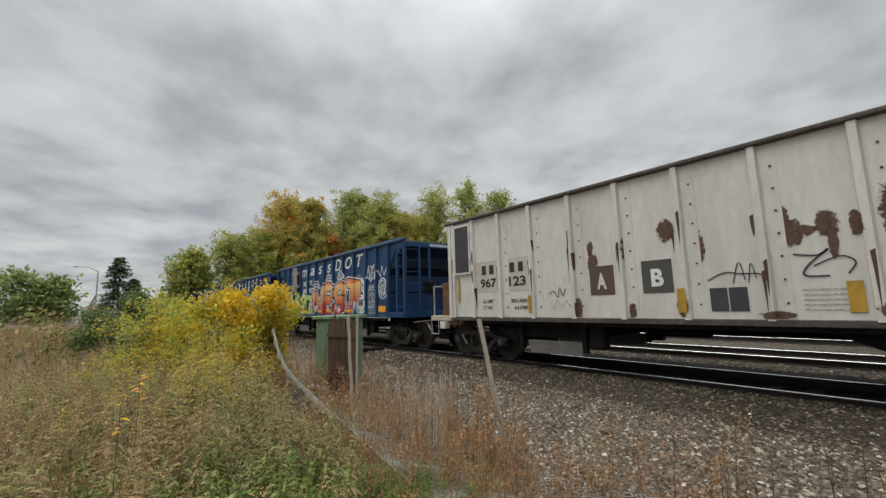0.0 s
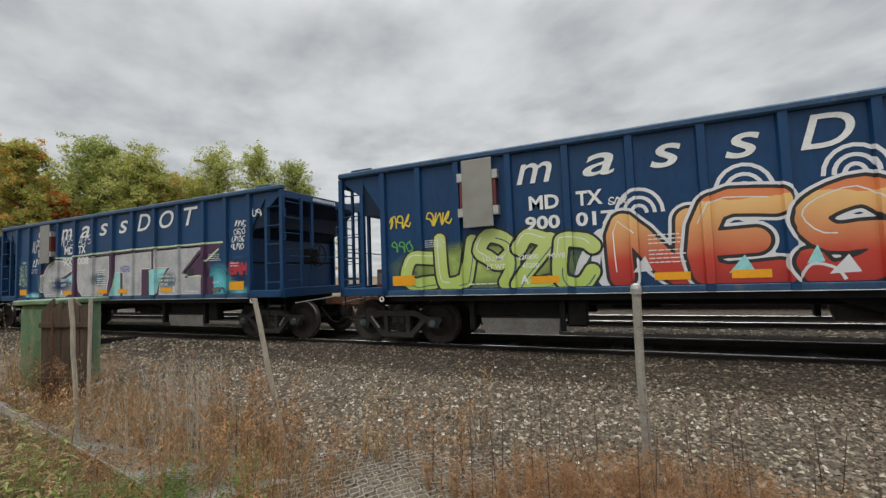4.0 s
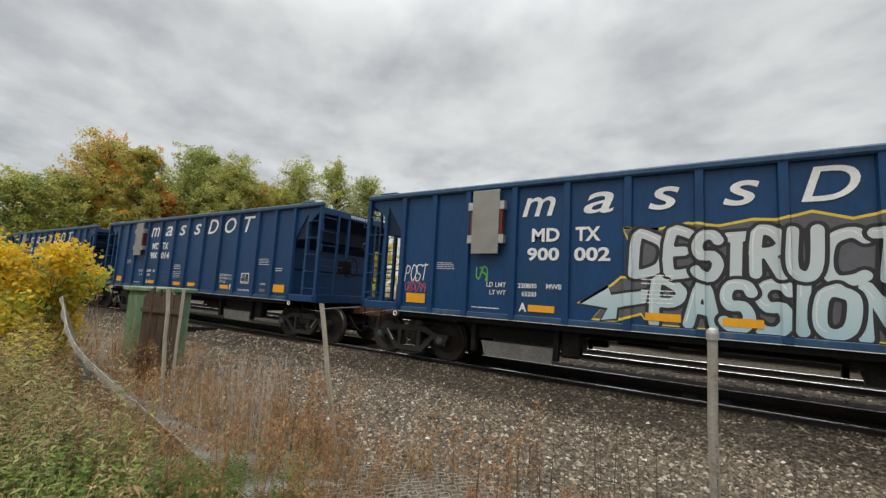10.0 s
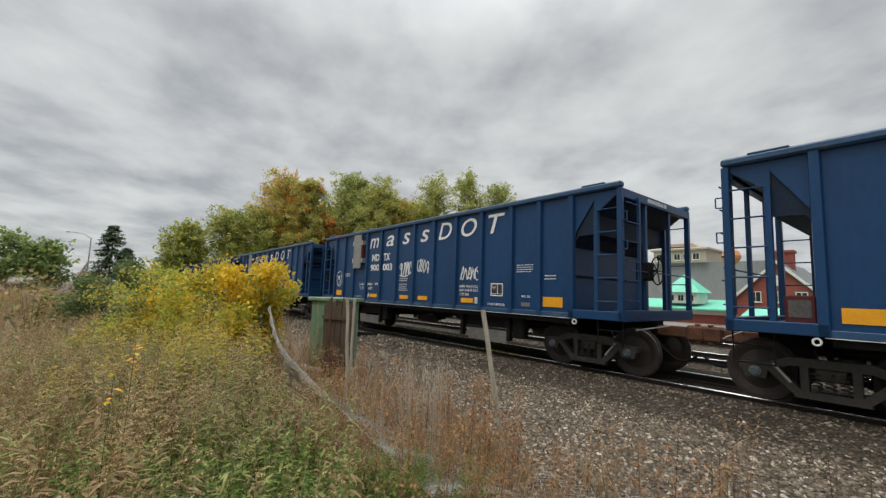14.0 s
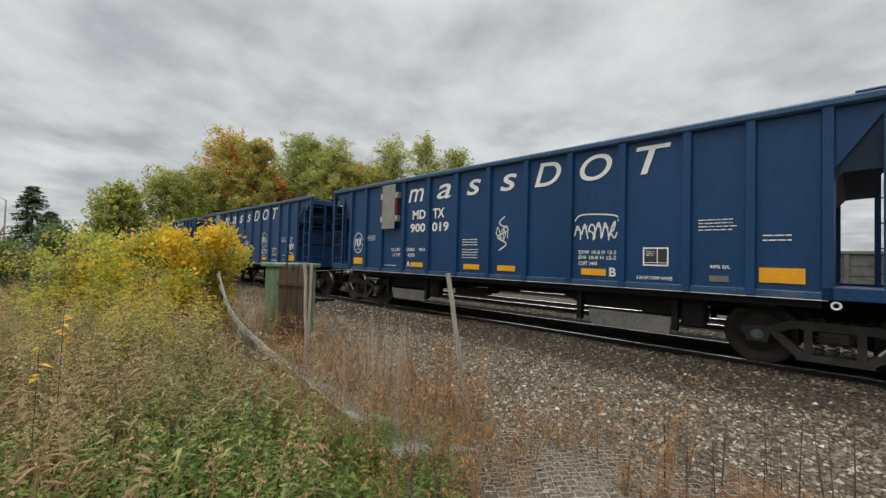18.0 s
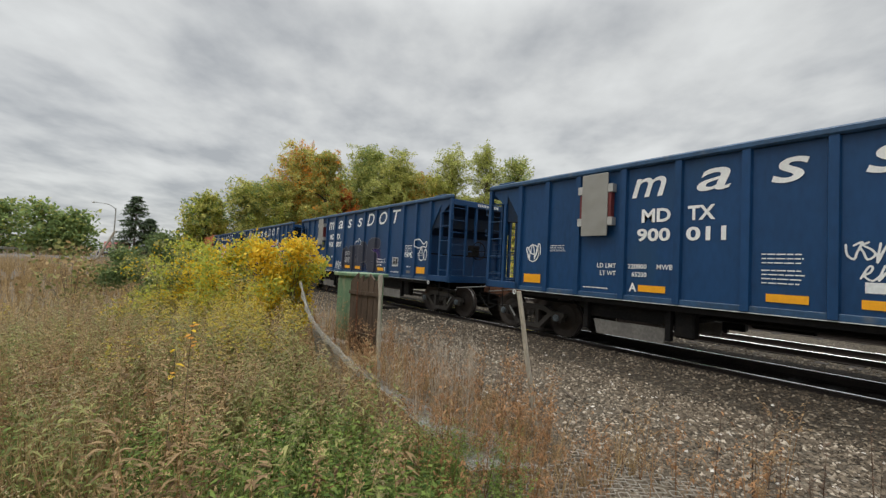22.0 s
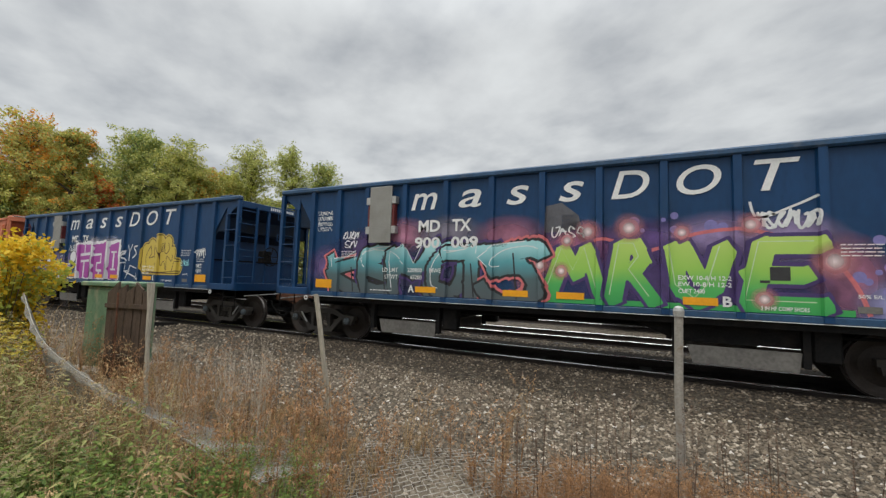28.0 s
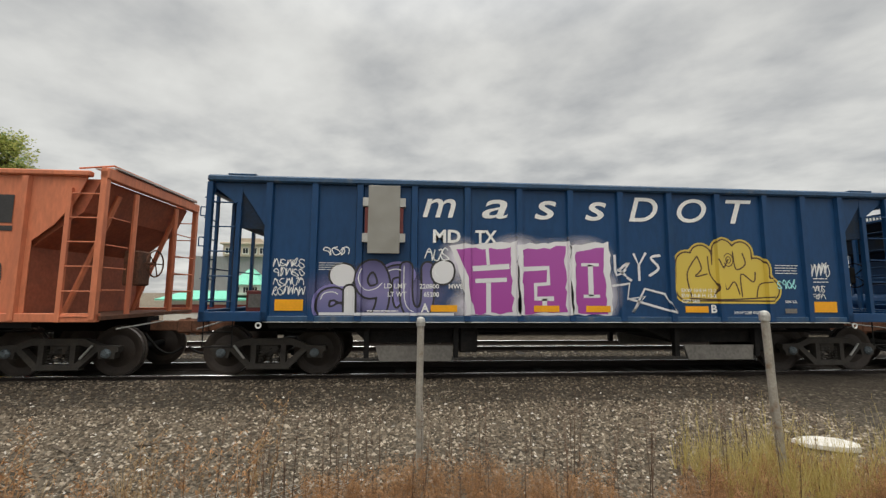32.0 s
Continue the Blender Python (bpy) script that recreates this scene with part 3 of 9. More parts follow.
def make_track(yc, x0, x1, tie_from, tie_to, nm, TIE=TIE):
    tr = thing("railway_track", nm, "track", pose(0, yc, 0), kind="structure")
    for s in (-1, 1):
        bm = bmesh.new()
        pr = [(s * 0.755 + a, z) for a, z in RAIL_PROF]
        a = [bm.verts.new((x0, y, z)) for y, z in pr]
        b = [bm.verts.new((x1, y, z)) for y, z in pr]
        for i in range(len(a)):
            j = (i + 1) % len(a)
            bm.faces.new((a[i], b[i], b[j], a[j]))
        bm.faces.new(a); bm.faces.new(b)
        rail = part("rail", bm, RAILSIDE, tr)
        part("rail_head", B(x0, x1, s * 0.755 - 0.037, s * 0.755 + 0.037, -0.016, 0.0, bev=0.006), RAILTOP, rail, "polished steel rail head")
    rng = random.Random(4)
    meshes = []
    for k in range(4):
        bm = B(-0.115, 0.115, -1.3, 1.3, -0.3, -0.165 - 0.004 * k, bev=0.012)
        ob = part("tie", bm, TIE, tr)
        meshes.append(ob.data)
        bpy.data.objects.remove(ob)
    x = tie_from
    while x < tie_to:
        ob = new("tie", rng.choice(meshes))
        ob.parent = tr
        ob.matrix_basis = pose(x, rng.uniform(-0.04, 0.04), rng.uniform(-0.01, 0.01), 0, 0, rng.uniform(-1.5, 1.5))
        x += 0.53 + rng.uniform(-0.02, 0.02)
    bm = bmesh.new()
    x = tie_to
    for a, b in ((x0, tie_from - 0.4), (tie_to, x1)):
        x = a
        while x < b:
            box(bm, x - 0.115, x + 0.115, -1.3, 1.3, -0.3, -0.168)
            x += 0.53
    tagged(part("ties_far", bm, TIE, tr), kind="stuff")
    return tr


make_track(YC, -120, 60, -24, 14, "railway track with polished rails on dark wooden ties", OILY_SHADE_TIE)
make_track(YC + 4.3, -90, 60, -14, 16, "second railway track beside the first on wooden ties")
make_track(YC + 9.6, -60, 60, -5, 12, "third railway track under parked gondolas")


def stones(name, n, x0, x1, y0, y1, s0, s1, mat_, label, seed, fn=None):
    """loose stones joined into one mesh."""
    r = np.random.RandomState(seed)
    base = np.array([(1, 0, 0), (-1, 0, 0), (0, 1, 0), (0, -1, 0), (0, 0, 1), (0, 0, -1)], float)
    tri = np.array([(0, 2, 4), (2, 1, 4), (1, 3, 4), (3, 0, 4), (2, 0, 5), (1, 2, 5), (3, 1, 5), (0, 3, 5)])
    V, F = [], []
    k = 0
    for i in range(n):
        x, y = r.uniform(x0, x1), r.uniform(y0, y1)
        if fn and r.rand() > fn(x, y):
            continue
        s = r.uniform(s0, s1)
        q = base * (s * r.uniform(0.55, 1.15, (6, 1))) * np.array((1, r.uniform(0.6, 1), r.uniform(0.45, 0.8)))
        a = r.uniform(0, 6.283)
        c, d = math.cos(a), math.sin(a)
        q = q @ np.array(((c, -d, 0), (d, c, 0), (0, 0, 1))).T + r.uniform(-0.15, 0.15, (6, 3)) * s
        V.append(q + np.array((x, y, hill(x, y) + s * 0.15)))
        F.append(tri + k)
        k += 6
    V, F = np.concatenate(V), np.concatenate(F)
    ob = part(name, (V.tolist(), [], F.tolist()), mat_)
    return tagged(ob, label, "stones", kind="stuff")


bare = lambda x, y: 1.0 - 0.85 * veg(x, y)
stones("ballast_stones", 34000, -7, 6.5, 2.6, 6.6, 0.016, 0.040, STONES, "loose grey crushed ballast stones beside the track", 3, bare)
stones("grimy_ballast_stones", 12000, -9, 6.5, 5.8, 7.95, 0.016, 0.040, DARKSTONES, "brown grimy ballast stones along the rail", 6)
stones("far_ballast_stones", 6000, -20, -7, 4.6, 7.6, 0.025, 0.05, STONES, "loose grey crushed ballast stones further along", 4, bare)
stones("path_gravel", 16000, -3.2, 4.5, 1.9, 4.3, 0.007, 0.022, STONES, "fine grey-brown gravel trodden into the soil", 8)
stones("track_side_stones", 7000, -14, 9, YC + 1.5, YC + 6.6, 0.025, 0.055, STONES, "grey-brown ballast stones round the second track", 9)
stones("pale_chips", 560, -8, 6.5, 2.4, 6.9, 0.014, 0.040, PALESTONES, "pale limestone chips scattered over the ballast", 5, bare)
# ---- wagons; local x from the trailing end, y across, z above the rail ----
WHEEL_R = 0.457
WHEEL_X = (0.10, 1.80, L - 1.80, L - 0.10)


def wheelset(parent, x):
    ws = part("wheelset", R((0, -1.0, 0), (0, 1.0, 0), 0.075, n=12), DARK, parent)
    ws.matrix_basis = pose(x, 0, WHEEL_R)
    for s in (-1, 1):
        prof = [(0.10, 0.10), (0.11, 0.075), (0.30, 0.045), (0.385, 0.07), (0.40, 0.075)]
        bm = lathe([(r, s * (0.70 + y)) for r, y in prof] + [(WHEEL_R, s * 0.78), (WHEEL_R, s * 0.70), (0.487, s * 0.69), (0.487, s * 0.665), (0.40, s * 0.66), (0.30, s * 0.69), (0.1, s * 0.62)], n=32)
        w = part("wheel", bm, WHEELM, ws, smooth=False)
        bm = lathe([(WHEEL_R + 0.0015, s * 0.776), (WHEEL_R + 0.0015, s * 0.715)], n=32)
        for f in [f for f in bm.faces if len(f.verts) > 4]:
            bm.faces.remove(f)
        part("tread", bm, TREAD, ws, "polished wheel tread")
        bm = lathe([(0.001, s * 1.0), (0.07, s * 1.0), (0.085, s * 1.03), (0.085, s * 1.10), (0.05, s * 1.12), (0.001, s * 1.12)], n=8)
        for k in range(3):
            a = 2 * math.pi * k / 3
            rod(bm, (0.05 * math.cos(a), s * 1.1, 0.05 * math.sin(a)), (0.05 * math.cos(a), s * 1.14, 0.05 * math.sin(a)), 0.013, 6)
        part("bearing_cap", bm, CAPM, ws)
    return ws


def side_frame(s):
    """the cast frame of a truck, seen from the side, with its window and spring opening."""
    y0, y1 = s * 0.93, s * 1.07
    bm = bmesh.new()
    prism([(-1.05, 0.58), (-0.72, 0.60), (-0.45, 0.72), (0.45, 0.72), (0.72, 0.60), (1.05, 0.58), (1.05, 0.48), (0.70, 0.50), (0.42, 0.60), (-0.42, 0.60), (-0.70, 0.50), (-1.05, 0.48)], y0, y1, bm)
    prism([(-0.72, 0.52), (-0.60, 0.54), (-0.28, 0.24), (-0.36, 0.16)], y0, y1, bm)
    prism([(0.72, 0.52), (0.60, 0.54), (0.28, 0.24), (0.36, 0.16)], y0, y1, bm)
    prism([(-0.40, 0.16), (0.40, 0.16), (0.34, 0.26), (-0.34, 0.26)], y0, y1, bm)
    for x in (-0.27, 0.27):
        box(bm, x - 0.045, x + 0.045, y0, y1, 0.25, 0.62)
    for x in (-0.855, 0.855):
        prism([(x - 0.16, 0.50), (x - 0.13, 0.36), (x + 0.13, 0.36), (x + 0.16, 0.50)], y0, y1, bm)
    return bm


def truck(parent, cx):
    for s in (-1, 1):
        bm = side_frame(s)
        bmesh.ops.translate(bm, verts=bm.verts, vec=(cx, 0, 0))
        fr = part("truck_frame", bm, TRUCKM, parent)
        for i, x in enumerate((-0.15, 0.0, 0.15)):
            bm = bmesh.new()
            prev = None
            for k in range(25):
                a = k / 24 * 5 * 2 * math.pi
                p = (cx + x + 0.055 * math.cos(a), s * 1.0 + 0.055 * math.sin(a), 0.27 + 0.26 * k / 24)
                if prev:
                    rod(bm, prev, p, 0.014, 4, caps=False)
                prev = p
            part("spring", bm, TRUCKM, fr)
        side = 1 if cx > L / 2 else -1
        part("brake_lever", R((cx + side * 0.62, s * 1.10, 0.60), (cx + side * 0.42, s * 1.10, 0.36), 0.02, 6), GALV, fr, "worn bright brake lever")
    part("bolster", B(cx - 0.17, cx + 0.17, -1.02, 1.02, 0.42, 0.60, bev=0.02), TRUCKM, parent)
    for s in (-1, 1):
        part("brake_beam", R((cx + s * 0.36, -0.75, 0.40), (cx + s * 0.36, 0.75, 0.40), 0.04), DARK, parent)


def coupler(parent, x, d):
    bm = bmesh.new()
    box(bm, min(x, x + d * 0.62), max(x, x + d * 0.62), -0.09, 0.09, 0.78, 0.98, bev=0.015)
    a, b = sorted((x + d * 0.60, x + d * 0.93))
    box(bm, a, b, -0.17, 0.12, 0.73, 1.02, bev=0.04)
    rod(bm, (x + d * 0.80, -0.1, 0.70), (x + d * 0.80, -0.1, 1.05), 0.05, 8)
    part("coupler", bm, RUST, parent, "rusty cast knuckle coupler")
    bm = bmesh.new()
    prev = None
    for k in range(9):
        t = k / 8
        p = (x + d * (0.1 + 0.75 * t), -0.32, 0.75 - 0.40 * math.sin(t * 2.4))
        if prev:
            rod(bm, prev, p, 0.024, 6, caps=False)
        prev = p
    part("air_hose", bm, DARK, parent)
    part("uncoupling_lever", R((x + d * 0.22, -1.35, 0.92), (x + d * 0.30, -0.1, 0.98), 0.014), GALV, parent)


def ladder(parent, mat_, axis, a, b, fixed, z0, z1, n, r=0.013):
    """rungs from a to b along an axis at the fixed other place, evenly between z0 and z1."""
    for k in range(n):
        z = z0 + (z1 - z0) * k / max(n - 1, 1)
        p, q = ((a, fixed, z), (b, fixed, z)) if axis == "x" else ((fixed, a, z), (fixed, b, z))
        part("ladder_rung", R(p, q, r), mat_, parent)


def end_frame(w, m, me, flip):
    """posts, platform, ladder and slope plate at one end; flip puts it at the leading end."""
    def X(x):
        x = x - 0.10 if x < 0.3 else x
        return L - x if flip else x
    def bx(x0, x1, *r, bev=0.0):
        a, b = sorted((X(x0), X(x1)))
        return B(a, b, *r, bev=bev)
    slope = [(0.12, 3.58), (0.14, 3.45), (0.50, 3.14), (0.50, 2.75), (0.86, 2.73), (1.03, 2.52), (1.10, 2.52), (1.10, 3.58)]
    part("end_slope_plate", prism([(X(x), z) for x, z in slope], -1.50, 1.50), NAVY_SHADE, w, "dark navy slope plate of the hopper, shade in its colour")
    part("end_wall", bx(1.03, 1.10, -1.50, 1.50, 1.20, 2.515), m, w)
    for s in (-1, 1):
        part("corner_post", bx(0.0, 0.10, s * 1.60, s * 1.50, 1.07, 3.58, bev=0.008), m, w)
        part("inner_post", bx(0.42, 0.50, s * 1.56, s * 1.47, 1.20, 3.20), m, w)
        part("side_sill_end", bx(0.0, 1.06, s * 1.60, s * 1.44, 1.07, 1.24, bev=0.01), m, w)
        gus = [(0.50, 3.58), (0.10, 3.58), (0.10, 3.50), (0.50, 3.12)]
        part("corner_gusset", prism([(X(x), z) for x, z in gus], s * 1.53, s * 1.515), m, w)
        a, b = sorted((X(0.08), X(0.44)))
        ladder(w, m, "x", a, b, s * 1.585, 1.42, 3.2, 5)
        y = s * 0.55
        part("end_post", bx(0.03, 0.09, y - 0.04, y + 0.04, 1.20, 3.45), m, w)
    part("end_beam", bx(-0.02, 0.16, -1.58, 1.58, 1.06, 1.27, bev=0.01), m, w)
    part("end_platform", bx(0.16, 1.02, -1.44, 1.44, 1.14, 1.19), m, w)
    part("end_top_beam", bx(0.0, 0.13, -1.50, 1.50, 3.40, 3.58, bev=0.01), m, w)
    part("end_number_plate", text_or_bars(X(-0.004), -0.55, 0.35, 3.45, 3.53, flip), WHITE, w, "small white print on the end beam")
    ladder(w, m, "y", -1.52, -1.02, X(-0.05), 1.45, 3.3, 6)
    part("end_ladder_rail", bx(-0.07, -0.02, -1.06, -1.00, 1.30, 3.45), m, w)
    for z in (2.40, 2.95):
        bm = bmesh.new()
        rod(bm, (X(0.02), -1.56, z), (X(-0.09), -1.58, z), 0.011, 5)
        rod(bm, (X(-0.09), -1.58, z), (X(-0.09), -1.58, z + 0.16), 0.011, 5)
        rod(bm, (X(-0.09), -1.58, z + 0.16), (X(0.02), -1.56, z + 0.16), 0.011, 5)
        part("grab_iron", bm, m, w)
    part("handrail", R((X(-0.06), -1.4, 2.02), (X(-0.06), 1.4, 2.02), 0.014), m, w)
    for z in (0.62, 0.88):
        a, b = sorted((X(0.05), X(0.45)))
        part("step", R((a, -1.50, z), (b, -1.50, z), 0.012), DARK, w)
    for x in (0.05, 0.45):
        part("step_hanger", R((X(x), -1.50, 1.1), (X(x), -1.50, 0.60), 0.012), DARK, w)
    bm = bmesh.new()
    pts = [(X(0.92) + 0.045 * math.cos(k * math.pi / 6), -1.58, 1.0 + 0.045 * math.sin(k * math.pi / 6)) for k in range(13)]
    for p, q in zip(pts, pts[1:]):
        rod(bm, p, q, 0.015, 5, caps=False)
    part("towing_loop", bm, WHITE, w, "white painted towing loop")
    if flip:
        bm = bmesh.new()
        rod(bm, (L + 0.02, -0.62, 2.05), (L + 0.30, -0.62, 2.05), 0.025, 6)
        box(bm, L - 0.06, L + 0.18, -0.76, -0.48, 1.86, 2.22, bev=0.02)
        hb = part("hand_brake", bm, DARK, w)
        bm = bmesh.new()
        c = Vector((L + 0.30, -0.62, 2.05))
        pts = [c + Vector((0, 0.27 * math.cos(2 * math.pi * i / 20), 0.27 * math.sin(2 * math.pi * i / 20))) for i in range(21)]
        for p, q in zip(pts, pts[1:]):
            rod(bm, p, q, 0.014, 5, caps=False)
        for i in range(0, 20, 4):
            rod(bm, c, pts[i], 0.011, 5)
        part("brake_wheel", bm, DARK, hb, "spoked hand brake wheel")
    else:
        part("valve_box", B(0.50, 0.86, -1.10, -0.70, 1.20, 1.62, bev=0.02), MAROON, w, "maroon box with a pale plate")
        part("valve_plate", B(0.55, 0.81, -1.112, -1.10, 1.30, 1.55), BINM, w)
        part("reservoir", R((0.62, 0.3, 1.45), (0.62, 1.2, 1.45), 0.2, 14), m, w)
    coupler(w, L if flip else 0.0, 1 if flip else -1)


def text_or_bars(x, y0, y1, z0, z1, flip):
    vs, fs = [], []
    y = y0
    d = 0.004 if flip else -0.004
    while y < y1:
        k = len(vs)
        vs += [(x + d, y, z0), (x + d, y + 0.05, z0), (x + d, y + 0.05, z1), (x + d, y, z1)]
        fs.append((k, k + 1, k + 2, k + 3))
        y += 0.075
    return (vs, [], fs)


def rib_bm(x, s, half=0.055, sheet=1.53, front=1.60, z0=1.08, z1=3.60):
    bm = bmesh.new()
    a = [bm.verts.new((x + dx, s * y, z0)) for dx, y in ((-half - 0.02, sheet - 0.005), (-half, front), (half, front), (half + 0.02, sheet - 0.005))]
    b = [bm.verts.new((x + dx, s * y, z1)) for dx, y in ((-half - 0.02, sheet - 0.005), (-half, front), (half, front), (half + 0.02, sheet - 0.005))]
    for i in range(4):
        j = (i + 1) % 4
        bm.faces.new((a[i], a[j], b[j], b[i]))
    bm.faces.new(a); bm.faces.new(b)
    return bm


def underframe(w, m):
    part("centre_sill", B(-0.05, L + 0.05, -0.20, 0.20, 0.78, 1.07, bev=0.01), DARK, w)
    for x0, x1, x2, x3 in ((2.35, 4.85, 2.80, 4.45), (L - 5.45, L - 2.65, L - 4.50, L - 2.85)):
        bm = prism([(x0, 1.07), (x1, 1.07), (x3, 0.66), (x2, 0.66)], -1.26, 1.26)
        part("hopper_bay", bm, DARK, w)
        for s in (-1, 1):
            part("discharge_gate", prism([(x2 + 0.16, 0.61), (x3 - 0.04, 0.61), (x3 - 0.08, 0.33), (x2 + 0.24, 0.33)], s * 1.36, s * 1.30), BINM, w, "grey dusty discharge gate")
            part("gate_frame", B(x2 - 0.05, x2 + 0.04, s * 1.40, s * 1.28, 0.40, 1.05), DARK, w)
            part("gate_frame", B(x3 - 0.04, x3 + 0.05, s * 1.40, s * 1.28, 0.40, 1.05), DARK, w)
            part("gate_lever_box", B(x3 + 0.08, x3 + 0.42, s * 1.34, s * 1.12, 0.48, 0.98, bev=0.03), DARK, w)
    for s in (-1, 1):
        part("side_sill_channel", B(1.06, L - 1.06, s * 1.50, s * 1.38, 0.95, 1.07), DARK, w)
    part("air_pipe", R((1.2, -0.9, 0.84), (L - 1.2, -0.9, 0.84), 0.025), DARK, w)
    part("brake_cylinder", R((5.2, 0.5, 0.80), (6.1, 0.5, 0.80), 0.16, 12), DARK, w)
    for cx in (0.95, L - 0.95):
        truck(w, cx)
    for x in WHEEL_X:
        wheelset(w, x)


def blue_wagon():
    w = thing("hopper_wagon", "navy blue steel ballast hopper wagon with white lettering", "railway wagon", group="train of hopper wagons")
    for s in (-1, 1):
        part("side_sheet", B(1.0, L - 1.0, s * 1.53, s * 1.51, 1.07, 3.60), NAVY, w)
        part("top_chord", B(-0.10, L + 0.10, s * 1.625, s * 1.47, 3.585, 3.71, bev=0.03), NAVY_EDGE, w, "worn rounded top rail")
        part("side_sill", B(1.0, L - 1.0, s * 1.575, s * 1.50, 1.065, 1.165, bev=0.008), NAVY_EDGE, w)
        part("sill_edge", B(1.0, L - 1.0, s * 1.58, s * 1.50, 1.055, 1.064), WHITE if s < 0 else NAVY_EDGE, w)
        for x in RIBS:
            part("rib", rib_bm(x, s), NAVY, w)
        tri = [(1.02, 3.58), (1.02, 2.66), (0.48, 3.46), (0.48, 3.58)]
        part("end_web", prism(tri, s * 1.528, s * 1.512), NAVY, w)
        part("end_web", prism([(L - x, z) for x, z in tri], s * 1.528, s * 1.512), NAVY, w)
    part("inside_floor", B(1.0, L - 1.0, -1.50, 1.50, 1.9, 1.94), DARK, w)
    for x in (1.5, L - 1.5):
        part("top_end_cap", B(x - 0.9 if x < 5 else x - 0.2, x + 0.2 if x < 5 else x + 0.9, -1.3, 1.3, 3.585, 3.625), NAVY, w)
    for s in (-1,):
        part("top_corner_cap", B(0.25, 0.75, s * 1.60, s * 1.3, 3.71, 3.745, bev=0.012), NAVY_EDGE, w)
        part("top_corner_cap", B(L - 0.75, L - 0.25, s * 1.60, s * 1.3, 3.71, 3.745, bev=0.012), NAVY_EDGE, w)
    end_frame(w, NAVY, NAVY_EDGE, False)
    end_frame(w, NAVY, NAVY_EDGE, True)
    underframe(w, NAVY)
    # bolted mesh plate on the side
    pl = part("mesh_plate", B(2.80, 3.38, -1.69, -1.66, 2.30, 3.56, bev=0.006), PERF, w, "galvanised perforated steel plate")
    for z in (2.58, 3.24):
        part("plate_clip", B(2.70, 2.82, -1.68, -1.54, z - 0.07, z + 0.09), GALV, pl)
        part("plate_clip", B(3.36, 3.48, -1.68, -1.54, z - 0.07, z + 0.09), GALV, pl)
    part("plate_bracket", B(2.74, 3.44, -1.66, -1.54, 2.65, 3.16), MAROON, w, "maroon bracket behind the plate")
    # yellow reflectors and stock lettering that every wagon has
    yl = [(1.17, 1.67, 1.26, 1.46), (3.97, 4.46, 1.25, 1.37), (5.91, 6.40, 1.25, 1.37), (6.92, 7.40, 1.25, 1.37), (8.90, 9.37, 1.25, 1.37), (L - 1.72, L - 1.22, 1.26, 1.47)]
    for q in yl:
        decal(w, "reflector", quad(*q), YELLOW, 5, "yellow reflective plate")
    letters = (("m", 3.80, 4.43, 3.01, 3.37), ("a", 4.93, 5.43, 3.01, 3.38), ("s", 5.95, 6.39, 3.01, 3.38), ("s", 6.95, 7.39, 3.01, 3.38), ("D", 7.84, 8.44, 3.01, 3.49), ("O", 8.83, 9.45, 3.01, 3.49), ("T", 9.86, 10.42, 3.01, 3.49))
    for ch, a, b, c, d in letters:
        decal(w, "letter", fit_text(ch, a, b, c, d, 0.25, 0.008), WHITE, 4, "large white slanted letter")
    return w


WHITE_TAG = paint("white", (0.70, 0.72, 0.72))
CARS = ("017", "008", "002", "014", "003", "019", "011", "007", "009", "")
BLUE = []
first = blue_wagon()
for k in range(10):
    ob = first if k == 0 else copy_thing(first, pose(-k * PITCH, YC, 0))
    BLUE.append(ob)


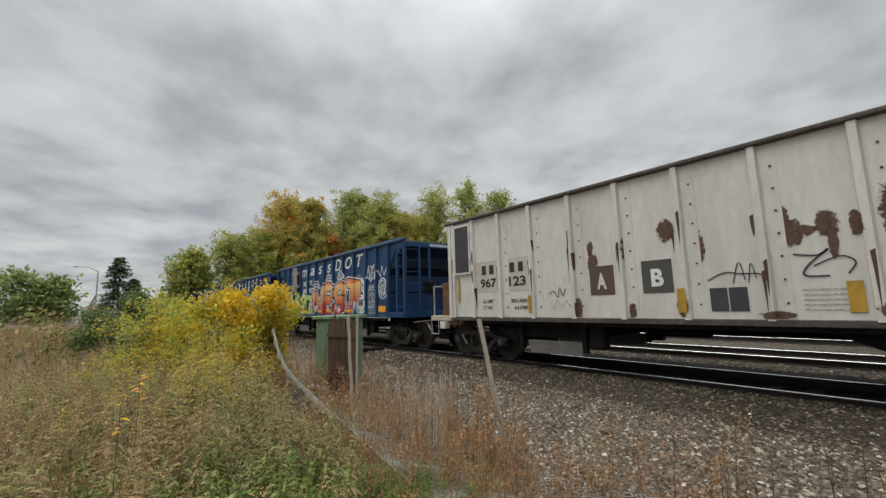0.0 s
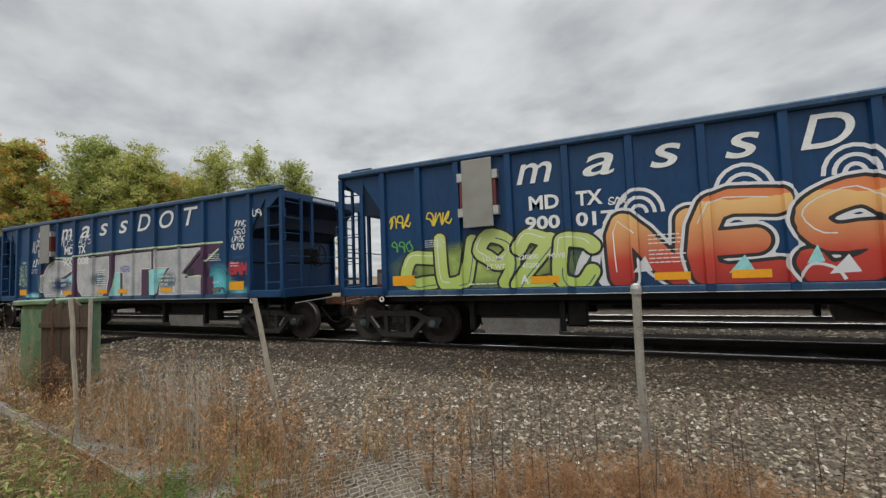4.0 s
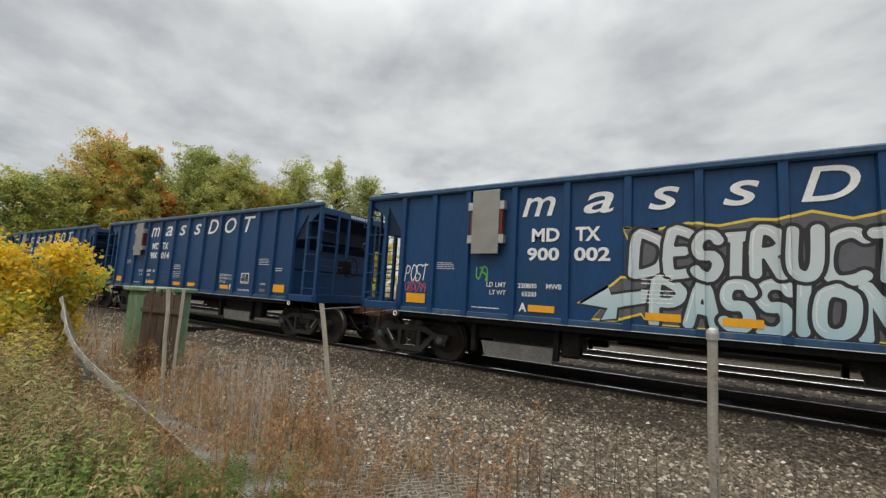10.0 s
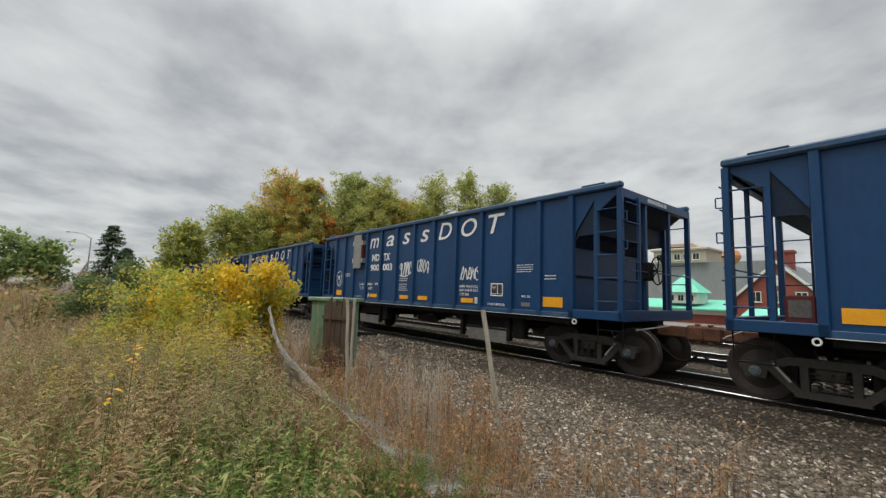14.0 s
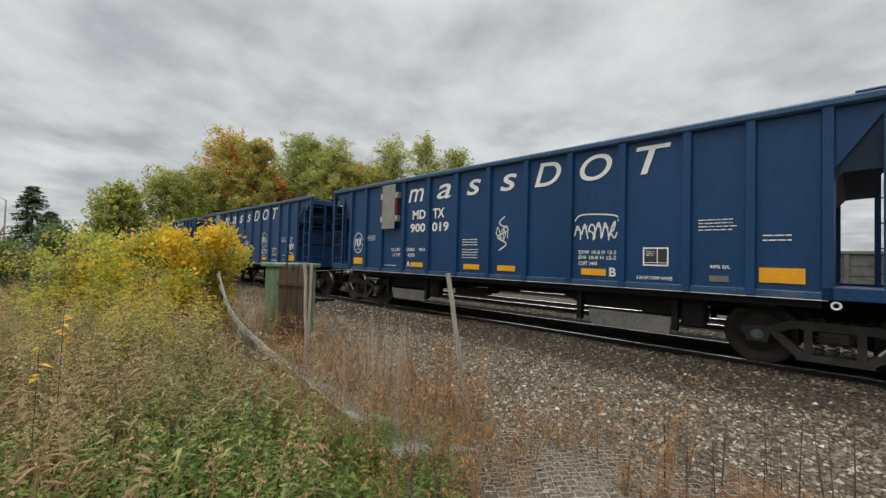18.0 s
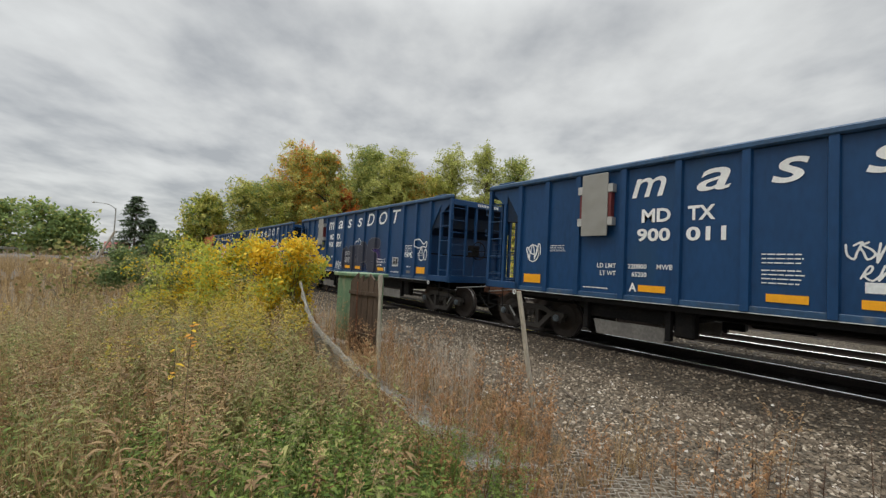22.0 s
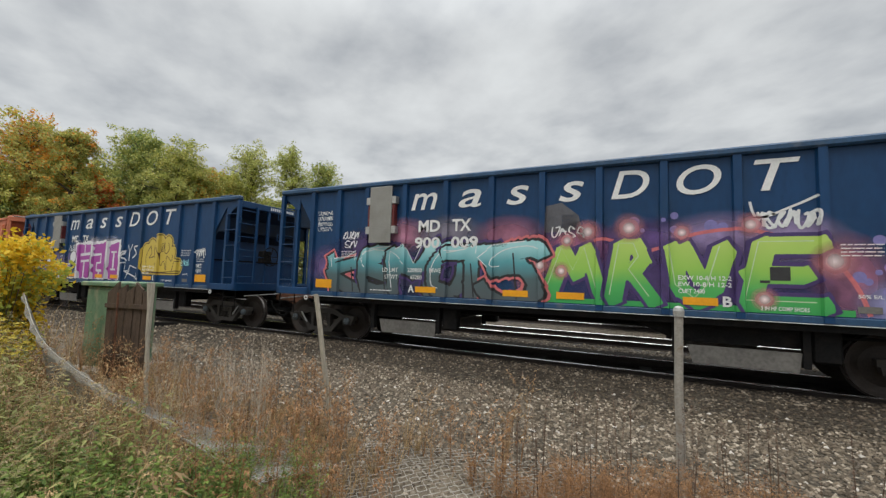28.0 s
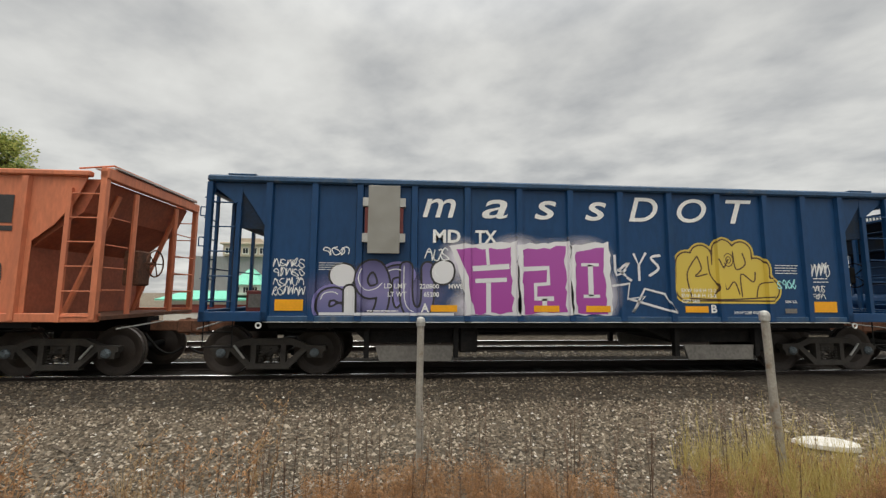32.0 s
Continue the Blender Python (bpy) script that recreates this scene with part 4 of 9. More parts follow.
def stencils(w, num, k):
    """mark, number and small print on one wagon."""
    rng = random.Random(50 + k)
    def put(name, tris, layer=4, mat_=WHITE):
        decal(w, name, tris, mat_, layer)
    for tx, x0, x1, z0, z1, nm in (("MD", 4.00, 4.52, 2.53, 2.78, "reporting_mark"), ("TX", 4.80, 5.22, 2.53, 2.78, "reporting_mark"), ("LD LMT", 3.11, 3.52, 1.67, 1.76, "load_lettering"), ("LT WT", 3.18, 3.52, 1.52, 1.61, "load_lettering"), ("220800", 3.76, 4.12, 1.67, 1.76, "load_lettering"), ("MWB", 4.30, 4.58, 1.67, 1.76, "load_lettering"), ("65200", 3.84, 4.12, 1.52, 1.61, "load_lettering"), ("A", 3.79, 3.94, 1.24, 1.40, "end_letter"), ("B", 9.43, 9.55, 1.24, 1.40, "end_letter"), ("EXW 10-8 H 12-2", 8.84, 9.55, 1.64, 1.71, "size_lettering"), ("EW 10-8 H 12-2", 8.84, 9.55, 1.54, 1.61, "size_lettering"), ("CUFT 2400", 8.84, 9.2, 1.43, 1.50, "size_lettering"), ("2 IN HF COMP SHOES", 9.90, 10.46, 1.22, 1.28, "shoe_lettering"), ("50% E/L", 10.98, 11.24, 1.44, 1.49, "shoe_lettering")):
        put(nm, fit_text(tx, x0, x1, z0, z1, 0, 0.03 if z1 - z0 > 0.12 else 0.015))
    if num:
        put("wagon_number", fit_text("900", 3.92, 4.52, 2.18, 2.42, 0, 0.03))
        put("wagon_number", fit_text(num, 4.78, 5.38, 2.18, 2.42, 0, 0.03))
    put("small_print", text_bars(1.92, 2.36, 2.0, 2.14, 4, rng))
    put("small_print", text_bars(10.82, 11.32, 2.02, 2.20, 4, rng))
    put("small_print", text_bars(2.80, 3.40, 1.25, 1.285, 1, rng))
    put("small_print", text_bars(11.62, 11.95, 1.85, 1.95, 2, rng))
    if k not in (8, 9):
        put("small_print", text_bars(5.85, 6.36, 1.82, 1.98, 3, rng))
        put("small_print", text_bars(5.85, 6.36, 1.52, 1.74, 4, rng))
    put("blank_plate", quad(10.97, 11.22, 1.24, 1.33), 4, BINM)
    if k in (1, 8):
        put("test_box", quad(10.02, 10.26, 1.66, 1.86) + quad(9.9, 10.02, 1.62, 1.66), 4, BLACKM)
    elif k != 9:
        put("test_box", quad(10.0, 10.40, 1.45, 1.475) + quad(10.0, 10.40, 1.735, 1.76) + quad(10.0, 10.025, 1.475, 1.735) + quad(10.375, 10.40, 1.475, 1.735) + quad(10.22, 10.235, 1.51, 1.735) + quad(10.025, 10.375, 1.50, 1.51))
        put("test_box_field", quad(10.025, 10.375, 1.475, 1.735), 3, BLACKM)
        put("small_print", text_bars(10.05, 10.19, 1.62, 1.70, 3, rng), 5)


for k, num in enumerate(CARS):
    stencils(BLUE[k], num, k)
# ---- the off-white wagon ahead and the orange ones behind ----
W_RIBS = (0.62, 1.40, 2.35, 3.34, 4.40, 5.45, 6.53, 7.63, 8.72, 9.80, 10.85, 11.9, 12.5)
TOPRAIL = surface("grimy_dark_rail", (0.07, 0.055, 0.048), 0.75, 0, 0.4, 4, 30, 0.3, tint=(0.15, 0.12, 0.10))
FAINT = surface("faint_grey_print", (0.36, 0.35, 0.33), 0.6, 0, 0.2, 4, 30, 0.02)
RUSTY_STREAK = surface("flaking_rust_patch", (0.085, 0.047, 0.035), 0.9, 0, 0.4, 6, 40, 0.4)
PALE_PANEL = surface("pale_overpainted_panel", (0.52, 0.48, 0.42), 0.6, 0, 0.1, 3, 20, 0.05)
OLD_YELLOW = surface("dirty_yellow_strip", (0.42, 0.25, 0.03), 0.6, 0, 0.2, 3, 20, 0.1)


def white_wagon():
    w = thing("hopper_wagon", "weathered off-white hopper wagon with rust patches", "railway wagon", group="train of hopper wagons")
    a, b = 0.42, L - 0.1
    rng = random.Random(9)
    for s in (-1, 1):
        part("side_sheet", B(a, b, s * 1.53, s * 1.51, 1.10, 3.67), CREAM, w)
        part("top_chord", B(a - 0.1, b, s * 1.625, s * 1.47, 3.67, 3.75, bev=0.02), TOPRAIL, w, "dark grimy top rail")
        part("side_sill", B(a, b, s * 1.58, s * 1.46, 1.02, 1.12, bev=0.01), TOPRAIL, w)
        for x in W_RIBS:
            part("rib", rib_bm(x, s, half=0.045, z0=1.1, z1=3.67), CREAM, w)
            if s < 0 and x > 1.5:
                pl = part("rib_plate", B(x + 0.075, x + 0.27, -1.537, -1.528, 1.14, 3.62), CREAM, w)
                for k in range(7):
                    z = 1.35 + k * 0.33
                    part("rivet", R((x + 0.2, -1.55, z), (x + 0.2, -1.535, z), 0.018, 6), RUST, pl)
        part("corner_post", B(a - 0.02, a + 0.12, s * 1.60, s * 1.48, 1.10, 3.69, bev=0.01), CREAM, w)
    part("inside_floor", B(a, b, -1.5, 1.5, 1.9, 1.94), DARK, w)
    part("end_wall", B(a, a + 0.04, -1.5, 1.5, 1.1, 3.67), CREAM, w)
    part("end_wall", B(b - 0.04, b, -1.5, 1.5, 1.1, 3.67), CREAM, w)
    part("end_platform", B(-0.6, a, -1.50, 1.50, 1.0, 1.14, bev=0.01), TAN, w, "pale timber end platform")
    part("end_box", B(-0.22, 0.38, -1.35, -0.1, 1.14, 2.08, bev=0.02), RUST, w, "rust-brown equipment box")
    part("step_box", B(-0.08, 0.16, -1.58, -1.40, 0.78, 0.98, bev=0.01), CREAM, w, "off-white box under the platform")
    bm = bmesh.new()
    for p, q in (((-0.55, -1.52, 1.0), (-0.5, -1.52, 0.62)), ((-0.5, -1.52, 0.62), (-0.22, -1.52, 0.62)), ((-0.22, -1.52, 0.62), (-0.2, -1.52, 1.0))):
        rod(bm, p, q, 0.014, 6)
    part("stirrup_step", bm, GALV, w, "bent steel stirrup step")
    for y in (-1.4, -0.5):
        part("platform_post", R((-0.55, y, 1.1), (-0.55, y, 2.0), 0.022, 6), GALV, w)
    part("platform_rail", R((-0.55, -1.4, 2.0), (-0.55, 1.2, 2.0), 0.02, 6), GALV, w)
    coupler(w, 0.0, -1)
    underframe(w, CREAM)
    # dark screen on the side
    fr = part("screen_frame", B(0.68, 1.32, -1.60, -1.545, 2.24, 3.60, bev=0.008), CREAM, w)
    part("screen", B(0.73, 1.27, -1.606, -1.60, 2.30, 3.54), DKGREY, fr, "dark mesh screen")
    for z in (2.5, 3.2):
        part("screen_clip", B(1.31, 1.37, -1.60, -1.54, z, z + 0.16), GALV, fr)
    kw = dict(ribs=W_RIBS, half=0.045, lo=a, hi=b, floor_z=1.13)
    decal(w, "faded_panel", quad(1.48, 2.28, 1.72, 2.52) + quad(2.46, 3.26, 1.72, 2.52), PALE_PANEL, 0, "faded tan lettering panel", **kw)
    bars = []
    for x0 in (1.70, 1.97, 2.66, 2.93):
        bars += quad(x0, x0 + 0.15, 2.18, 2.41)
    decal(w, "reporting_mark", bars, BLACKM, 3, **kw)
    decal(w, "wagon_number", fit_text("967", 1.64, 2.20, 1.85, 2.08, 0, 0.03) + fit_text("123", 2.62, 3.14, 1.85, 2.08, 0, 0.03), BLACKM, 3, **kw)
    for tx, x0, x1, z0, z1 in (("LD LMT", 1.70, 2.08, 1.46, 1.55), ("LT WT", 1.72, 2.05, 1.30, 1.39), ("201300", 2.66, 3.16, 1.46, 1.55), ("61700", 2.76, 3.16, 1.30, 1.39)):
        decal(w, "load_lettering", fit_text(tx, x0, x1, z0, z1, 0, 0.02), BLACKM, 3, **kw)
    decal(w, "small_print", text_bars(8.0, 8.5, 1.25, 1.55, 5, rng), FAINT, 3, **kw)
    decal(w, "patch", quad(4.78, 5.29, 1.56, 2.12), paint("stencil_brown", (0.10, 0.065, 0.055), 0.8), 2, "brown stencil square", **kw)
    decal(w, "patch", quad(5.82, 6.34, 1.56, 2.13), paint("stencil_olive", (0.075, 0.07, 0.062), 0.8), 2, "dark grey stencil square", **kw)
    decal(w, "end_letter", fit_text("A", 4.93, 5.13, 1.67, 1.98, 0, 0.04), CREAM, 4, **kw)
    decal(w, "end_letter", fit_text("B", 5.98, 6.19, 1.67, 1.98, 0, 0.04), WHITE, 4, **kw)
    decal(w, "test_box", quad(6.87, 7.11, 1.24, 1.60) + quad(7.13, 7.37, 1.24, 1.60), DKGREY, 3, "dark grey test panel", **kw)
    decal(w, "reflector", quad(0.74, 0.83, 1.50, 2.17), OLD_YELLOW, 5, "dirty yellow reflective strip", **kw)
    for x in (3.22, 6.42, 8.48):
        decal(w, "reflector", quad(x - 0.04, x + 0.12, 1.22, 1.62), OLD_YELLOW, 5, "dirty yellow reflective strip", **kw)
    for i, (cx, cz, rx, rz) in enumerate(((4.83, 2.48, 0.10, 0.2), (4.86, 2.15, 0.15, 0.34), (5.56, 2.35, 0.09, 0.42), (5.60, 1.9, 0.06, 0.4), (6.29, 2.62, 0.2, 0.26), (6.78, 2.26, 0.12, 0.36), (7.86, 2.50, 0.16, 0.34), (7.96, 2.32, 0.2, 0.26), (8.12, 2.34, 0.14, 0.1), (8.34, 2.40, 0.17, 0.24), (8.38, 2.15, 0.08, 0.3), (8.62, 2.35, 0.10, 0.24), (8.98, 2.45, 0.2, 0.5), (9.4, 2.3, 0.15, 0.34), (10.3, 2.5, 0.3, 0.4), (11.2, 2.4, 0.3, 0.4), (6.46, 1.32, 0.14, 0.24), (0.52, 1.9, 0.08, 0.9), (8.85, 1.25, 0.2, 0.16), (7.7, 1.18, 0.3, 0.08), (5.6, 1.25, 0.1, 0.2), (4.5, 1.3, 0.1, 0.3))):
        m, q = spot("flaking_rust", cx, cz, rx * 0.75, rz * 0.78, (0.11, 0.065, 0.045), 0.2, 0.36, 13.0, 0.9)
        decal(w, "rust_patch", q, m, 1 + 0.05 * i, "flaking brown rust", **kw)
    for x in W_RIBS:
        st = []
        for k in range(3):
            xx = x + rng.uniform(-0.14, 0.2)
            z = rng.uniform(1.7, 2.9)
            st += fan([(xx - 0.02, z), (xx + 0.03, z + 0.03), (xx + 0.025, z - 0.25), (xx + 0.006, z - rng.uniform(0.3, 0.8)), (xx - 0.01, z - 0.2)])
        decal(w, "rust_streak", st, RUSTY_STREAK, 1, **kw)
    lines = stroke(curve_pts([(3.78, 1.62), (3.9, 1.68), (4.0, 1.55), (4.05, 1.75), (4.12, 1.58), (4.2, 1.72)], 4), 0.02) + stroke([(3.8, 1.42), (3.9, 1.3), (3.95, 1.5), (4.1, 1.32), (4.2, 1.48), (4.3, 1.34)], 0.012)
    lines += stroke(curve_pts([(6.86, 1.72), (7.1, 1.83), (7.3, 1.8), (7.55, 1.78), (7.58, 1.68)], 5), 0.02) + stroke(curve_pts([(7.2, 1.66), (7.3, 1.98), (7.36, 1.7)], 4), 0.016) + stroke(curve_pts([(7.4, 1.66), (7.45, 1.95), (7.5, 1.72)], 4), 0.014)
    lines += stroke(curve_pts([(7.95, 2.02), (8.2, 1.98), (8.32, 2.06), (8.1, 1.86), (8.05, 1.72), (8.3, 1.7)], 5), 0.026) + stroke(curve_pts([(8.15, 1.84), (8.42, 1.95), (8.56, 1.86), (8.48, 1.72)], 5), 0.02)
    decal(w, "scribble", lines, DKGREY, 4, "faint dark sprayed scribble", **kw)
    return w


O_RIBS = (0.45, 1.6, 2.75, 3.9, 5.05, 6.2, 7.35, 8.5, 9.65, 10.8, 11.95)
# darker copy of the orange with shade painted in, for slopes and load ridges
ORANGE_DARK = surface("orange_with_painted_shade", (0.36, 0.10, 0.05), 0.65, 0, 0.25, 1.5, 16, 0.1, tint=(0.2, 0.07, 0.045))


def orange_wagon(right_end=True):
    w = thing("hopper_wagon", "faded orange ballast hopper wagon with dark emblem", "railway wagon", group="train of hopper wagons")
    for s in (-1, 1):
        part("side_sheet", prism([(0.2, 1.10), (12.1, 1.10), (12.1, 3.66), (0.2, 3.66)], s * 1.53, s * 1.51), ORANGE, w)
        part("end_web", prism([(12.1, 2.45), (12.45, 2.75), (12.75, 3.15), (12.95, 3.66), (12.1, 3.66)], s * 1.53, s * 1.51), ORANGE, w)
        part("top_chord", B(0.1, 13.0, s * 1.60, s * 1.47, 3.62, 3.72, bev=0.02), ORANGE, w)
        part("side_sill", B(0.1, 13.3, s * 1.58, s * 1.44, 1.05, 1.20, bev=0.01), ORANGE, w)
        for x in O_RIBS:
            part("rib", rib_bm(x, s, half=0.05), ORANGE, w)
        part("corner_post", B(13.20, 13.30, s * 1.60, s * 1.50, 1.1, 3.72), ORANGE, w)
        part("ladder_rail", B(12.66, 12.74, s * 1.60, s * 1.55, 1.05, 3.4), ORANGE, w)
        ladder(w, ORANGE, "x", 12.70, 13.25, s * 1.585, 1.15, 3.3, 6)
        part("end_leg", R((13.25, s * 0.7, 1.15), (13.25, s * 0.7, 3.5), 0.05, 6), ORANGE, w)
        part("end_leg", R((12.3, s * 0.95, 1.15), (13.1, s * 0.95, 3.4), 0.05, 6), ORANGE, w)
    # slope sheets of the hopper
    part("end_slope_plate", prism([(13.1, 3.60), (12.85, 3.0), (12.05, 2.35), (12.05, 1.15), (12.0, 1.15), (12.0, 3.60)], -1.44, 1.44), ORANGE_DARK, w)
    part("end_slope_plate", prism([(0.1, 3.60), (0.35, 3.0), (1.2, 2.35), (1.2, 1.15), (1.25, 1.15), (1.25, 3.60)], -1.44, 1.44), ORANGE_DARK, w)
    for k in range(7):
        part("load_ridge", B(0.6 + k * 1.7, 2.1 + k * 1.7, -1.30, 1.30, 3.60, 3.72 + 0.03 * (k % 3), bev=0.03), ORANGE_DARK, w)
    part("end_platform", B(12.05, 13.35, -1.5, 1.5, 1.08, 1.15), RUST, w)
    part("end_top_beam", B(13.18, 13.32, -1.6, 1.6, 3.58, 3.78, bev=0.015), ORANGE, w)
    bm = bmesh.new()
    rod(bm, (12.75, -1.5, 3.78), (13.3, -1.45, 3.85), 0.016)
    rod(bm, (13.3, -1.45, 3.85), (13.3, 1.45, 3.85), 0.016)
    part("walkway_rail", bm, ORANGE, w)
    part("walkway", B(12.95, 13.35, -1.4, 1.4, 3.80, 3.83), GALV, w)
    for z in (1.6, 2.0, 2.4, 2.9):
        part("end_rung", R((13.32, -1.5, z), (13.32, -0.95, z), 0.013), ORANGE, w)
        part("end_rung", R((13.32, 0.6, z), (13.32, 1.5, z), 0.013), ORANGE, w)
    bm = bmesh.new()
    c = Vector((13.5, -0.35, 2.15))
    pts = [c + Vector((0, 0.27 * math.cos(2 * math.pi * i / 20), 0.27 * math.sin(2 * math.pi * i / 20))) for i in range(21)]
    for p, q in zip(pts, pts[1:]):
        rod(bm, p, q, 0.016, 5, caps=False)
    for i in range(0, 20, 4):
        rod(bm, c, pts[i], 0.012, 5)
    rod(bm, (13.1, -0.35, 2.15), c, 0.03, 6)
    box(bm, 13.0, 13.3, -0.55, -0.15, 1.7, 2.4, bev=0.03)
    part("brake_wheel", bm, RUST, w, "spoked hand brake wheel")
    coupler(w, 13.3, 1)
    coupler(w, 0.0, -1)
    underframe(w, ORANGE)
    rng = random.Random(3)
    kw = dict(ribs=O_RIBS, half=0.05, lo=0.25, hi=12.1)
    for x0 in (8.95, 10.10, 11.20):
        em = quad(x0, x0 + 0.56, 2.76, 3.26) + quad(x0, x0 + 0.58, 2.62, 2.71)
        decal(w, "emblem", em, BLACKM, 3, "dark block emblem", **kw)
    decal(w, "small_print", text_bars(9.0, 9.5, 1.3, 1.6, 4, rng) + text_bars(10.9, 11.6, 1.35, 1.55, 3, rng), WHITE, 3, **kw)
    for cx, rx, rz in ((6.75, 0.55, 0.42), (7.45, 0.55, 0.50), (8.15, 0.50, 0.46)):
        m, q = spot("pale_spray", cx, 1.62, rx, rz, (0.66, 0.55, 0.48), 0.35, 0.12, 3.0, 0.6)
        decal(w, "sprayed_piece", q, m, 2 + cx * 0.02, "faded pale sprayed bubble letter", **kw)
    decal(w, "scrawl", scrawl(rng, 11.1, 11.7, 1.7, 2.2, 0.03), BLACKM, 3, **kw)
    return w


WHITE_WAGON = white_wagon()
ORANGE1 = orange_wagon()
ORANGE2 = copy_thing(ORANGE1, pose(-12 * PITCH, YC, 0))
ORANGE3 = copy_thing(ORANGE1, pose(-13 * PITCH, YC, 0))
EXTRA = [(-1.01, WHITE_WAGON), (10, ORANGE1), (11, ORANGE2), (12, ORANGE3)]
# ---- sprayed pieces on the blue wagons ----
from mathutils import geometry


def poly(pts):
    t = geometry.tessellate_polygon([[Vector((x, z, 0)) for x, z in pts]])
    return [tuple(pts[i] for i in q) for q in t]


def ring(pts, w):
    return stroke(list(pts) + [pts[0], pts[1]], w)


def graded(name, stops, rough=0.5, wob=0.25):
    """spray paint that fades from one colour to another with height."""
    m, nt, b = nodes("spray_" + name)
    N, Lk = nt.nodes, nt.links
    co = N.new("ShaderNodeTexCoord")
    sp = N.new("ShaderNodeSeparateXYZ"); Lk.new(co.outputs["Object"], sp.inputs[0])
    n = N.new("ShaderNodeTexNoise"); n.inputs["Scale"].default_value = 2.2; n.inputs["Detail"].default_value = 5
    Lk.new(co.outputs["Object"], n.inputs["Vector"])
    ma = N.new("ShaderNodeMath"); ma.operation = "MULTIPLY_ADD"; ma.inputs[1].default_value = wob
    Lk.new(n.outputs[0], ma.inputs[0]); Lk.new(sp.outputs[2], ma.inputs[2])
    mr = N.new("ShaderNodeMapRange"); mr.inputs[1].default_value, mr.inputs[2].default_value = 1.0 + wob / 2, 2.8 + wob / 2
    Lk.new(ma.outputs[0], mr.inputs[0])
    rp = N.new("ShaderNodeValToRGB")
    e = rp.color_ramp.elements
    for i, (z, c) in enumerate(stops):
        k = e[i] if i < 2 else e.new(0.5)
        k.position, k.color = (z - 1.0) / 1.8, (*c, 1)
    Lk.new(mr.outputs[0], rp.inputs[0]); Lk.new(rp.outputs[0], b.inputs["Base Color"])
    b.inputs["Roughness"].default_value = rough
    return m


BLACK = paint("black", (0.02, 0.02, 0.022))
LIME = graded("lime", [(1.1, (0.42, 0.56, 0.12)), (2.2, (0.52, 0.62, 0.22))])
FIRE = graded("fire", [(1.1, (0.32, 0.02, 0.02)), (1.55, (0.50, 0.05, 0.03)), (1.95, (0.70, 0.22, 0.08)), (2.4, (0.80, 0.52, 0.20))])
SILVER = surface("spray_silver", (0.46, 0.46, 0.465), 0.5, 0, 0.22, 1.6, 20, 0.03, tint=(0.34, 0.35, 0.37), tint_at=(0.45, 0.7))
PURPLE = paint("purple", (0.075, 0.03, 0.075))
PALECYAN = paint("pale_cyan", (0.30, 0.66, 0.68))
LIMEWHITE = paint("lime_white", (0.50, 0.64, 0.40))
CHROME = graded("chrome", [(1.1, (0.34, 0.50, 0.56)), (1.7, (0.50, 0.60, 0.62)), (2.0, (0.62, 0.66, 0.66)), (2.8, (0.55, 0.57, 0.58))])
TAGYEL = paint("tag_yellow", (0.70, 0.52, 0.04))
TAGGRN = paint("tag_green", (0.10, 0.36, 0.06))
TAGRED = paint("tag_red", (0.45, 0.03, 0.05))
TAGPINK = paint("tag_pink", (0.42, 0.10, 0.16))
TAGBLUE = paint("tag_blue", (0.05, 0.08, 0.45))
GHOST = paint("ghost_blue", (0.045, 0.10, 0.20))
DARKGHOST = paint("dark_ghost", (0.020, 0.024, 0.045))
AQUA = graded("aqua", [(1.1, (0.085, 0.10, 0.11)), (1.6, (0.08, 0.13, 0.14)), (1.9, (0.10, 0.34, 0.38)), (2.2, (0.36, 0.66, 0.68))])
CORAL = paint("coral", (0.60, 0.16, 0.17))
LILAC = paint("lilac", (0.20, 0.18, 0.42))
VIOLET = paint("violet", (0.06, 0.035, 0.14))
GREENFADE = graded("green_fade", [(1.1, (0.03, 0.30, 0.08)), (1.5, (0.08, 0.42, 0.10)), (1.8, (0.30, 0.56, 0.09)), (2.25, (0.46, 0.64, 0.14))])
MAGENTA = graded("magenta", [(1.1, (0.34, 0.05, 0.30)), (2.0, (0.42, 0.06, 0.34)), (2.6, (0.38, 0.08, 0.36))])
MAUVE = graded("mauve", [(1.1, (0.10, 0.11, 0.26)), (1.6, (0.20, 0.18, 0.36)), (2.2, (0.10, 0.09, 0.22))])
CREAMY = graded("cream_yellow", [(1.5, (0.62, 0.46, 0.07)), (2.6, (0.55, 0.42, 0.08))])
WHITESPRAY = graded("white_spray", [(1.1, (0.62, 0.63, 0.66)), (2.6, (0.72, 0.72, 0.74))])
SMOKE = paint("smoke", (0.10, 0.10, 0.115))


def piece(w, tris, m, layer, label="", name="sprayed_piece"):
    return decal(w, name, tris, m, layer, label)


def tag(w, tris, m=WHITE_TAG, label=""):
    return decal(w, "sprayed_tag", tris, m, 3, label)


def haze(w, cx, cz, rx, rz, colour, soft=0.9, layer=0, label="soft sprayed haze"):
    m, q = spot("spray_haze", cx, cz, rx, rz, colour, soft, 0.06, 3.0, 0.5)
    piece(w, q, m, layer, label)


